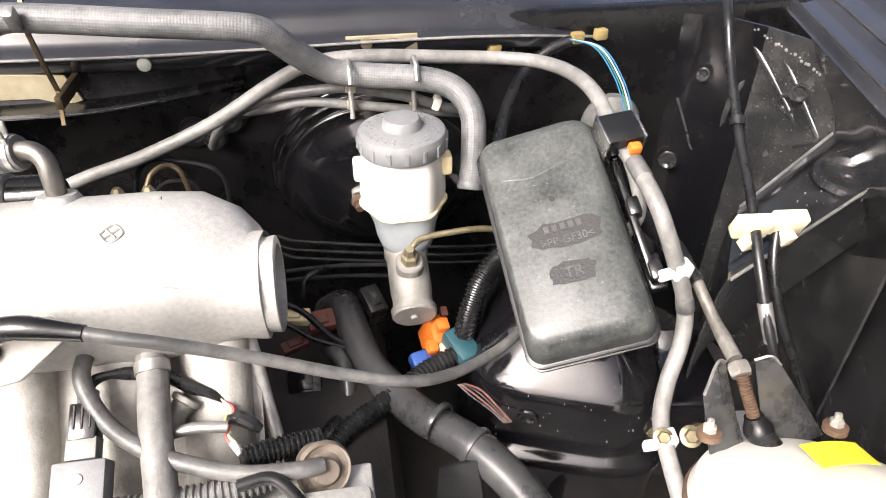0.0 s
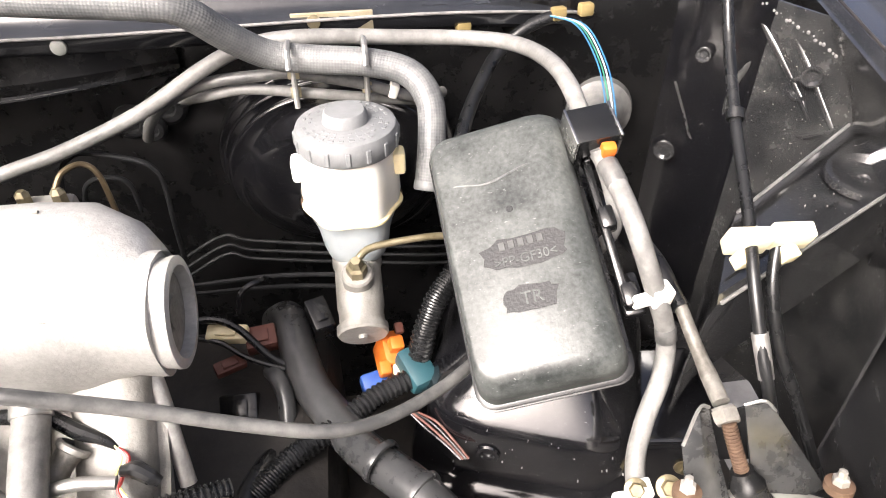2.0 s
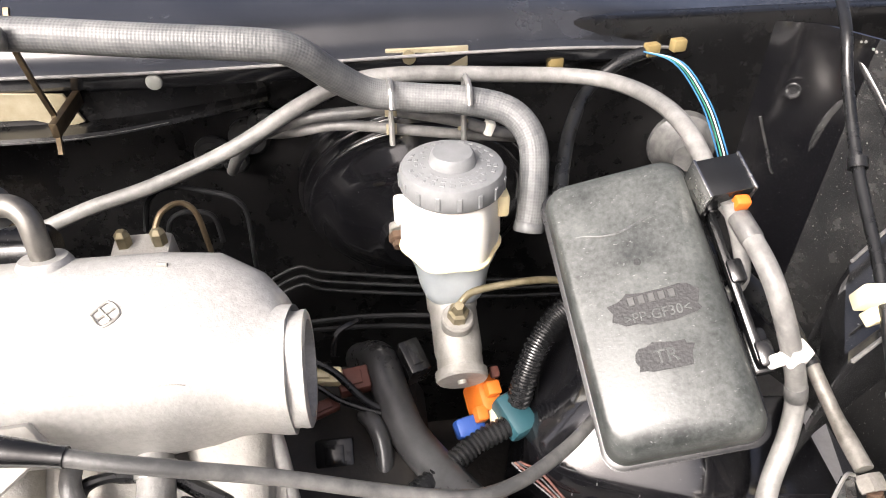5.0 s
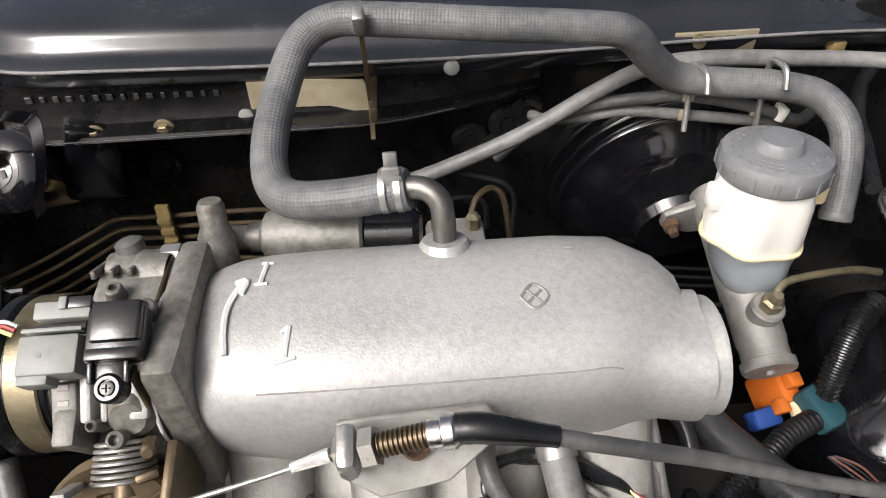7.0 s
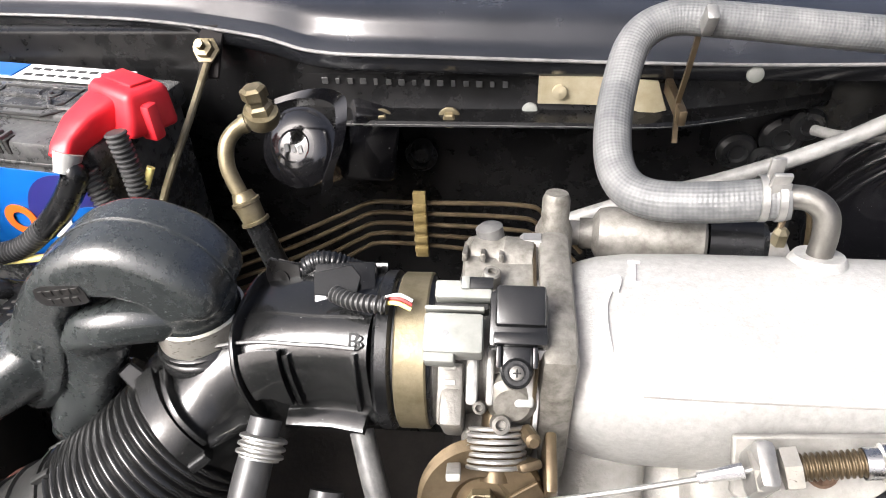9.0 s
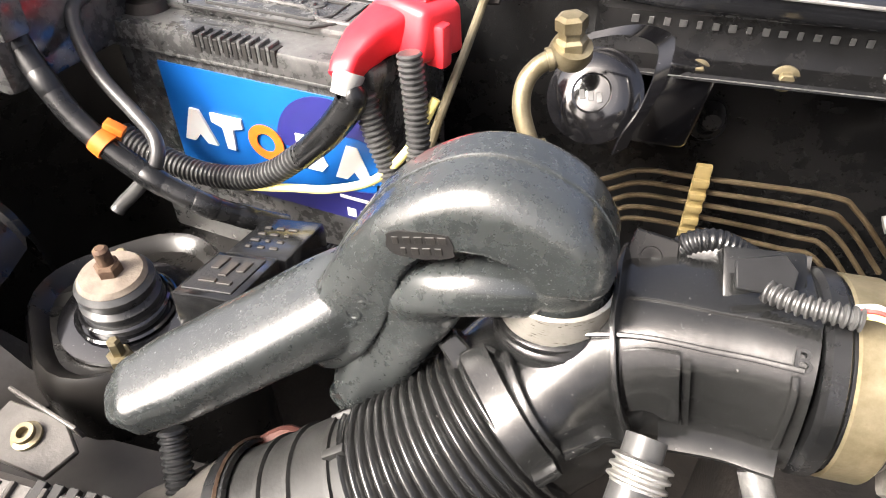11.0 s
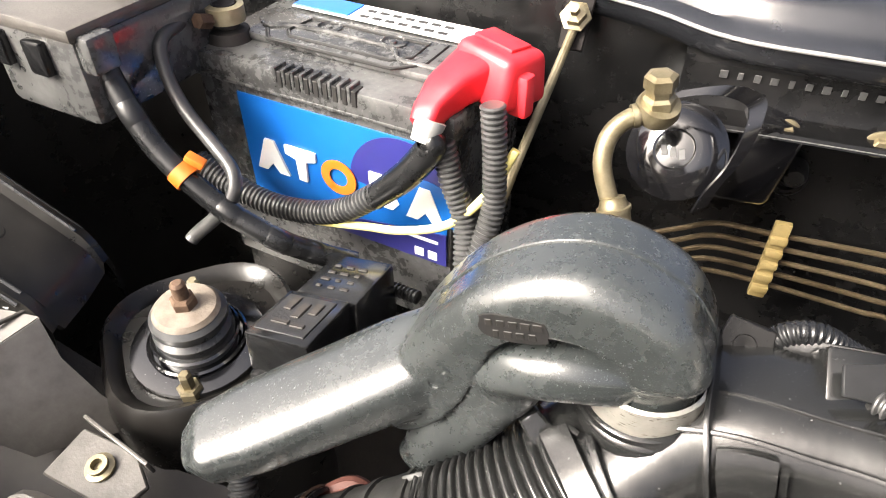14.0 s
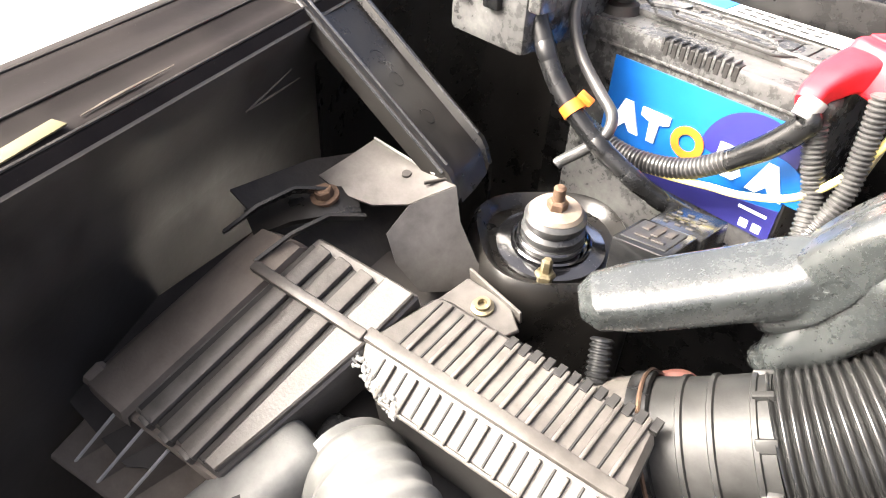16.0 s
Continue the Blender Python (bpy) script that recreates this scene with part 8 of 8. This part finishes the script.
part("slit", rbox_bm(pose(-0.9085, 0.372, 0.8652, 0, 0, -28), 0.0022, 0.020, 0.0030, 0.0006, seg=1), DARK, pl)
solo("apron_shelf", sheet_bm([[(-1.03, 0.33, 0.81), (-0.93, 0.35, 0.80), (-0.84, 0.36, 0.77), (-0.70, 0.38, 0.73)], [(-1.06, 0.10, 0.75), (-0.95, 0.10, 0.74), (-0.84, 0.20, 0.72), (-0.70, 0.26, 0.68)]], 0.004), DUSTY, "dusty black apron shelf", "apron shelf", kind="structure")


def box_bracket():
    t = thing("box_bracket", (-0.966, 0.30, 0.82), "dusty black bracket with a rusty bolt", "bracket")
    part("strap", sheet_bm([[(-1.012, 0.262, 0.842), (-0.985, 0.250, 0.838)], [(-0.992, 0.288, 0.853), (-0.965, 0.272, 0.850)], [(-0.975, 0.318, 0.856), (-0.946, 0.300, 0.852)], [(-0.962, 0.336, 0.852), (-0.938, 0.318, 0.848)]], 0.004), SATIN, t)
    for dx, dy in ((0.0, 0.0), (0.045, -0.006)):
        part("arch", sheet_bm([[(-1.008 + dx, 0.238 + dy, 0.836), (-1.003 + dx, 0.236 + dy, 0.842)], [(-0.995 + dx, 0.262 + dy, 0.853), (-0.990 + dx, 0.260 + dy, 0.860)], [(-0.984 + dx, 0.290 + dy, 0.860), (-0.979 + dx, 0.288 + dy, 0.868)], [(-0.968 + dx, 0.312 + dy, 0.857), (-0.963 + dx, 0.310 + dy, 0.864)]], 0.0025), SATIN, t)
    part("bolt_head", lathe_bm(aim((-0.9667, 0.3075, 0.8545), (0, -0.3, 1)), [(0.0075, 0), (0.0075, 0.008), (0.006, 0.009), (0, 0.009)], 6, cap=False), RUST, t, smooth=False)
    part("washer", lathe_bm(aim((-0.9667, 0.3075, 0.8545), (0, -0.3, 1)), [(0.0118, 0), (0.0116, 0.0022), (0.0075, 0.0024)], 26, cap=False), RUST, t)


box_bracket()


def side_ear():
    t = thing("box_ear", (-0.823, 0.328, 0.80), "black mounting ear with a zinc screw", "bracket")
    part("ear_plate", plate_bm(pose(-0.823, 0.330, 0.809, 10, 0, -10), [(-0.03, -0.020), (0.028, -0.016), (0.034, 0.004), (0.012, 0.016), (-0.03, 0.012)], 0.004, 0.001), AIRBOX, t)
    part("ear_lip", rbox_bm(pose(-0.824, 0.345, 0.814, 10, 0, -14), 0.060, 0.0025, 0.012, 0.0008), AIRBOX, t)
    part("screw", lathe_bm(aim((-0.8226, 0.328, 0.8135), (0, -0.2, 1)), [(0.0088, 0), (0.0088, 0.002), (0.0062, 0.003), (0.0062, 0.006), (0.0035, 0.006), (0.003, 0.002), (0, 0.002)], 18, cap=False), GOLD, t)


side_ear()
solo("red_wiring_clump", tube_bm([(-0.70, 0.36, 0.80), (-0.68, 0.37, 0.81), (-0.66, 0.365, 0.80)], 0.006, 10), REDBROWN, "red wiring glimpsed under the resonator", "wiring")
solo("apron_conduit", ribbed_bm([(-0.735, 0.345, 0.83), (-0.728, 0.332, 0.812), (-0.72, 0.315, 0.79)], 0.0075, 0.004), RUBBER, "black corrugated conduit beside the filter box", "conduit", "conduits")


# fuel line clamp and hose stubs below the intake tube
def hose_stub():
    t = thing("pinched_hose", (-0.50, 0.32, 0.86), "grey rubber hose stub with a steel clamp", "hose")
    part("stub", tube_bm([(-0.497, 0.352, 0.905), (-0.502, 0.325, 0.885), (-0.507, 0.300, 0.860), (-0.510, 0.27, 0.82)], [0.0085, 0.0095, 0.0095, 0.0095], 16), CONDUIT, t)
    part("clamp", ribbed_bm([(-0.497, 0.345, 0.900), (-0.499, 0.335, 0.892)], 0.0118, 0.004, 0.002), STEEL, t)


hose_stub()
hose("lower_hose", [(-0.468, 0.34, 0.86), (-0.470, 0.32, 0.845), (-0.474, 0.29, 0.82), (-0.478, 0.25, 0.77)], 0.0095, CONDUIT, "grey rubber hose below the throttle")
hose("lower_hose", [(-0.450, 0.362, 0.885), (-0.443, 0.345, 0.872), (-0.434, 0.325, 0.85), (-0.425, 0.30, 0.82)], 0.0068, GREYRUB, "grey rubber hose below the throttle")

# ================================================================= ENGINE TOP IN FRONT OF THE PLENUM
solo("engine_block", rbox_bm(pose(-0.20, 0.42, 0.62), 0.44, 0.26, 0.24, 0.03), DARK, "dark grimy engine block low in the bay", "engine block")
solo("gearbox", rbox_bm(pose(0.06, 0.40, 0.56), 0.20, 0.24, 0.18, 0.03), DARK, "dark gearbox casing low in the bay", "gearbox")
hose("vacuum_tube", [(-0.1878, 0.374, 0.880), (-0.1880, 0.362, 0.8755), (-0.1883, 0.345, 0.8673), (-0.1749, 0.325, 0.8498), (-0.1501, 0.305, 0.8421), (-0.1204, 0.292, 0.8361), (-0.0862, 0.283, 0.831), (-0.0513, 0.281, 0.8300), (-0.036, 0.285, 0.8265)], 0.0058, GREYRUB, "grey rubber vacuum tube curving to a round valve")
solo("tube_nipple", lathe_bm(aim((-0.1878, 0.3665, 0.8765), (0, 0.85, 0.5)), [(0.0085, 0), (0.0085, 0.010), (0.0070, 0.012)], 18), GRIMEPALE, "cast nipple for the vacuum tube", "nipple")
hose("fuel_hose", [(-0.150, 0.372, 0.868), (-0.147, 0.352, 0.858), (-0.143, 0.32, 0.846), (-0.136, 0.28, 0.83), (-0.13, 0.24, 0.81)], 0.0105, PALEHOSE, "thick pale rubber fuel hose from the plenum")
solo("hose_clamp_ring", lathe_bm(aim((-0.1475, 0.357, 0.861), (0.1, -0.85, -0.5)), [(0.0105, -0.004), (0.0118, -0.004), (0.0118, 0.004), (0.0105, 0.004)], 20, cap=False), STEEL, "steel clamp ring on the fuel hose", "hose clamp")
hose("vacuum_tube", [(-0.30, 0.36, 0.83), (-0.285, 0.33, 0.825), (-0.27, 0.30, 0.80)], 0.009, GREYRUB, "grey rubber tube below the plenum")


def round_valve():
    t = thing("round_valve", (-0.037, 0.285, 0.80), "round brown plated valve with a centre nipple", "valve")
    ax = Vector((0.35, -0.75, 0.55)).normalized()
    at = Vector((-0.036, 0.288, 0.818))
    part("disc", lathe_bm(aim(at, ax), [(0.014, -0.02), (0.0175, -0.004), (0.0185, 0.0), (0.0175, 0.003), (0.012, 0.002), (0.009, 0.004), (0.008, 0.008), (0, 0.008)], 32, cap=False), DUSTBROWN, t)
    part("rim", lathe_bm(aim(at, ax), [(0.0175, -0.002), (0.0192, 0.0), (0.0175, 0.004), (0.016, 0.003)], 32, cap=False), DUSTBROWN, t)


round_valve()


def injector():
    t = thing("injector_plug", (-0.20, 0.31, 0.79), "grey and black injector connector on the engine", "connector")
    part("grey_block", rbox_bm(pose(-0.1858, 0.2915, 0.830, 30), 0.033, 0.028, 0.018, 0.002), CAPGREY, t)
    part("plug_nose", rbox_bm(pose(-0.1868, 0.3115, 0.8395, 30), 0.019, 0.014, 0.013, 0.001), CONNGREY, t)
    body = part("plug_body", rbox_bm(pose(-0.1868, 0.3265, 0.848, 30), 0.0175, 0.024, 0.015, 0.0015), PLASTIC, t)
    for dx in (-0.005, 0.0, 0.005):
        part("plug_rib", rbox_bm(pose(-0.1868 + dx, 0.3255, 0.8552, 30), 0.0018, 0.016, 0.003, 0.0005, seg=1), PLASTIC, body)
    part("plug_boot", rbox_bm(pose(-0.1868, 0.3415, 0.856, 36), 0.012, 0.010, 0.010, 0.002), RUBBER, t)
    part("button", lathe_bm(aim((-0.1855, 0.2895, 0.8382), (0, -0.5, 0.86)), [(0.004, 0), (0.003, 0.002), (0, 0.002)], 12, cap=False), STEEL, t)


injector()
solo("rail_cover", rbox_bm(pose(-0.110, 0.2830, 0.795, 22, 0, 2), 0.212, 0.030, 0.010, 0.0025), CAST, "pale cast cover strip below the injector rail", "cover strip")
solo("yellow_injector_cap", rbox_bm(pose(-0.256, 0.335, 0.805, 30), 0.022, 0.03, 0.02, 0.004), YELLOW, "yellow plastic plug on the injector rail", "plug")
solo("valve_cover", rbox_bm(pose(-0.16, 0.225, 0.795, 8), 0.31, 0.10, 0.04, 0.006), CAST, "cast aluminium engine cover edge", "valve cover")
solo("rail_conduit", ribbed_bm([(-0.19, 0.275, 0.82), (-0.15, 0.275, 0.822), (-0.10, 0.278, 0.822), (-0.06, 0.29, 0.818)], 0.008, 0.0042), GREYRUB, "pale corrugated conduit along the injector rail", "conduit", "conduits")
solo("injector_loom", tube_bm([(-0.187, 0.345, 0.857), (-0.1848, 0.352, 0.860), (-0.1751, 0.355, 0.861), (-0.1633, 0.358, 0.8575), (-0.1422, 0.358, 0.8526), (-0.125, 0.352, 0.8440), (-0.1121, 0.348, 0.8392), (-0.104, 0.345, 0.8335)], [0.0030, 0.0040, 0.0030, 0.0048, 0.0046, 0.0050, 0.0036, 0.0024], 10), RUBBER, "ragged black taped injector loom", "wiring loom")
for k, (mt, r_) in enumerate(((WIRERED, 0.0013), (TAPE, 0.0009), (WIREYELLOW, 0.0007))):
    hose("injector_wire", [(-0.1053, 0.345, 0.8344 + 0.001 * k), (-0.0966 - 0.002 * k, 0.338, 0.8320), (-0.0998 - 0.002 * k, 0.328, 0.8260), (-0.1018 + 0.001 * k, 0.322, 0.8225), (-0.0965 + 0.002 * k, 0.314, 0.8190)], r_, mt, "thin loose injector wire", "wire", "injector wires", seg=6)
solo("wire_stub", tube_bm([(-0.0972, 0.316, 0.8225), (-0.0916, 0.308, 0.8190)], [0.0026, 0.0022], 8), WHITEPL, "white wire end below the loom", "wire end")
solo("tape_lump", tube_bm([(-0.100, 0.331, 0.829), (-0.0915, 0.330, 0.8300), (-0.084, 0.327, 0.826), (-0.0785, 0.325, 0.8220)], [0.0035, 0.0055, 0.0050, 0.0035], 10), RUBBER, "lump of black tape on the loom", "tape")
solo("coolant_sensor", tube_bm([(-0.1279, 0.345, 0.838), (-0.134, 0.338, 0.834), (-0.140, 0.330, 0.8273)], [0.0085, 0.0075, 0.0080], 18), GRIMEPALE, "stained metal coolant sensor", "sensor")
solo("sensor_ring", lathe_bm(aim((-0.1285, 0.3445, 0.8380), (0.5, 0.6, 0.45)), [(0.0086, -0.002), (0.0105, -0.001), (0.0105, 0.002), (0.0086, 0.003)], 22, cap=False), CASTDARK, "metal ring on the coolant sensor", "ring")
hose("silver_tube", [(-0.1480, 0.318, 0.828), (-0.1405, 0.318, 0.833), (-0.1297, 0.318, 0.8377), (-0.1168, 0.318, 0.8396), (-0.0977, 0.318, 0.8367)], 0.0040, STEEL, "short silver tube under the loom", "pipe")
solo("rail_sleeve", ribbed_bm([(-0.090, 0.303, 0.819), (-0.0736, 0.310, 0.815), (-0.0594, 0.315, 0.812), (-0.040, 0.322, 0.806)], 0.0085, 0.0036), RUBBER, "black corrugated sleeve behind the round valve", "conduit", "conduits")
hose("lead_wire", [(-0.088, 0.272, 0.834), (-0.0696, 0.275, 0.8341), (-0.0586, 0.270, 0.829), (-0.045, 0.258, 0.815)], 0.0042, RUBBER, "black lead over the engine cover edge", "cable")

# dark clutter in the gap between plenum and booster
hose("dark_hose", [(-0.02, 0.44, 0.70), (-0.03, 0.40, 0.73), (-0.045, 0.36, 0.74), (-0.06, 0.32, 0.73)], 0.009, RUBBER, "black rubber hose deep in the bay")
hose("dark_hose", [(-0.05, 0.50, 0.70), (-0.045, 0.45, 0.72), (-0.03, 0.40, 0.70)], 0.008, RUBBER, "black rubber hose deep in the bay")
hose("gap_pipe", [(-0.221, 0.64, 0.830), (-0.212, 0.64, 0.860), (-0.198, 0.64, 0.873), (-0.182, 0.64, 0.874), (-0.145, 0.64, 0.863), (-0.132, 0.64, 0.852), (-0.128, 0.64, 0.835), (-0.130, 0.64, 0.79), (-0.131, 0.64, 0.74)], 0.0026, DARKSTEEL, "thin black pipe bent square behind the plenum", "pipe", "gap pipes", seg=8)
hose("gap_pipe", [(-0.202, 0.635, 0.820), (-0.196, 0.635, 0.841), (-0.184, 0.635, 0.850), (-0.165, 0.635, 0.849), (-0.156, 0.635, 0.840), (-0.154, 0.635, 0.815)], 0.0026, DARKSTEEL, "thin black pipe arching behind the plenum", "pipe", "gap pipes", seg=8)


def fuel_filter_valve():
    t = thing("proportioning_valve", (-0.19, 0.54, 0.85), "small aluminium valve block with brass unions", "valve block")
    part("block", rbox_bm(pose(-0.190, 0.545, 0.870, 10), 0.045, 0.03, 0.03, 0.005), CASTDARK, t)
    for dx in (-0.012, 0.014):
        part("union", lathe_bm(aim((-0.190 + dx, 0.545, 0.884), (0, 0, 1)), [(0.006, 0), (0.006, 0.010), (0.003, 0.014), (0, 0.014)], 6, cap=False), GOLD, t, smooth=False)


fuel_filter_valve()
hose("brown_pipe", [(-0.178, 0.545, 0.895), (-0.172, 0.555, 0.905), (-0.16, 0.565, 0.906), (-0.15, 0.565, 0.895), (-0.145, 0.56, 0.86)], 0.0024, BRONZE, "thin brown brake pipe", "brake pipe", "brake pipes", seg=8)
# steel support leg by the tower
solo("support_leg", plate_bm(pose(0.06, 0.30, 0.72, 60, 0, -20), [(-0.02, 0.04), (0.01, 0.05), (0.025, -0.01), (0.02, -0.06), (-0.005, -0.06), (-0.02, 0.0)], 0.006, 0.001), PLASTIC, "dark plate beside the coolant hose", "bracket")


# ---- wiring and plugs low in the gap beside the plenum
def gap_plug(at, size, mat, label, rz=0, rx=20):
    t = thing("wiring_plug", at, label, "connector", "deep connectors")
    m = pose(*at, rx, 0, rz)
    part("plug_shell", rbox_bm(m, *size, 0.002), mat, t)
    part("plug_latch", rbox_bm(m @ pose(0, 0, size[2] / 2 + 0.001), size[0] * 0.5, size[1] * 0.6, 0.003, 0.0008), mat, t)


gap_plug((-0.066, 0.492, 0.776), (0.034, 0.014, 0.012), YELLOWED, "yellowed wiring plug low beside the plenum", -8)
gap_plug((-0.040, 0.492, 0.766), (0.026, 0.020, 0.016), REDBROWN, "faded red-brown wiring plug low beside the plenum", 10)
gap_plug((-0.066, 0.474, 0.757), (0.026, 0.012, 0.010), REDBROWN, "faded red-brown wiring plug low beside the plenum", 25)
gap_plug((0.010, 0.500, 0.775), (0.018, 0.030, 0.026), RUBBER, "black wiring plug low beside the coolant hose", 20)
gap_plug((-0.058, 0.443, 0.738), (0.030, 0.024, 0.020), PLASTIC, "black honeycomb wiring plug low in the bay", 0, 40)
for k, (xa, ya, za, xb, yb, zb) in enumerate(((-0.10, 0.530, 0.800, 0.06, 0.522, 0.800), (-0.10, 0.538, 0.784, 0.07, 0.524, 0.782))):
    hose("gap_line", [(xa, ya, za), ((xa + xb) / 2, (ya + yb) / 2 + 0.002, (za + zb) / 2 + 0.004), (xb, yb, zb)], 0.0022, DARKSTEEL, "thin dark steel line across the gap", "pipe", "gap lines", seg=8)
for k, pts in enumerate(([(-0.10, 0.500, 0.785), (-0.075, 0.496, 0.790), (-0.055, 0.488, 0.784), (-0.03, 0.470, 0.765), (-0.005, 0.462, 0.755)], [(-0.09, 0.492, 0.774), (-0.07, 0.482, 0.776), (-0.05, 0.472, 0.766), (-0.02, 0.462, 0.758)], [(-0.03, 0.53, 0.80), (-0.035, 0.515, 0.812), (-0.05, 0.507, 0.808), (-0.055, 0.50, 0.79)])):
    hose("gap_wire", pts, 0.0024 if k else 0.0032, RUBBER, "black wire looping among the plugs", "wire", "gap wires", seg=8)
hose("drain_hose", [(-0.033, 0.468, 0.752), (-0.026, 0.455, 0.756), (-0.020, 0.440, 0.748), (-0.020, 0.420, 0.73), (-0.025, 0.40, 0.70)], 0.0072, HOSEBLACK, "black rubber drain hose low in the bay")
for k in range(4):
    hose("red_lead", [(0.078 + 0.002 * k, 0.412, 0.746), (0.088 + 0.003 * k, 0.400, 0.742 + 0.002 * k), (0.100 + 0.003 * k, 0.386, 0.740), (0.112 + 0.002 * k, 0.372, 0.735)], 0.0011, REDBROWN if k % 2 else RUBBER, "thin red lead beside the strut tower", "wire", "red leads", seg=6)

solo("fender_strip", rbox_bm(pose(-1.008, 0.145, 0.953, 22, 0, 0) @ pose(0, 0, 0, 0, 0, -17), 0.003, 0.028, 0.007, 0.001), CLIPPALE, "short cream plastic strip on the fender flange", "strip")
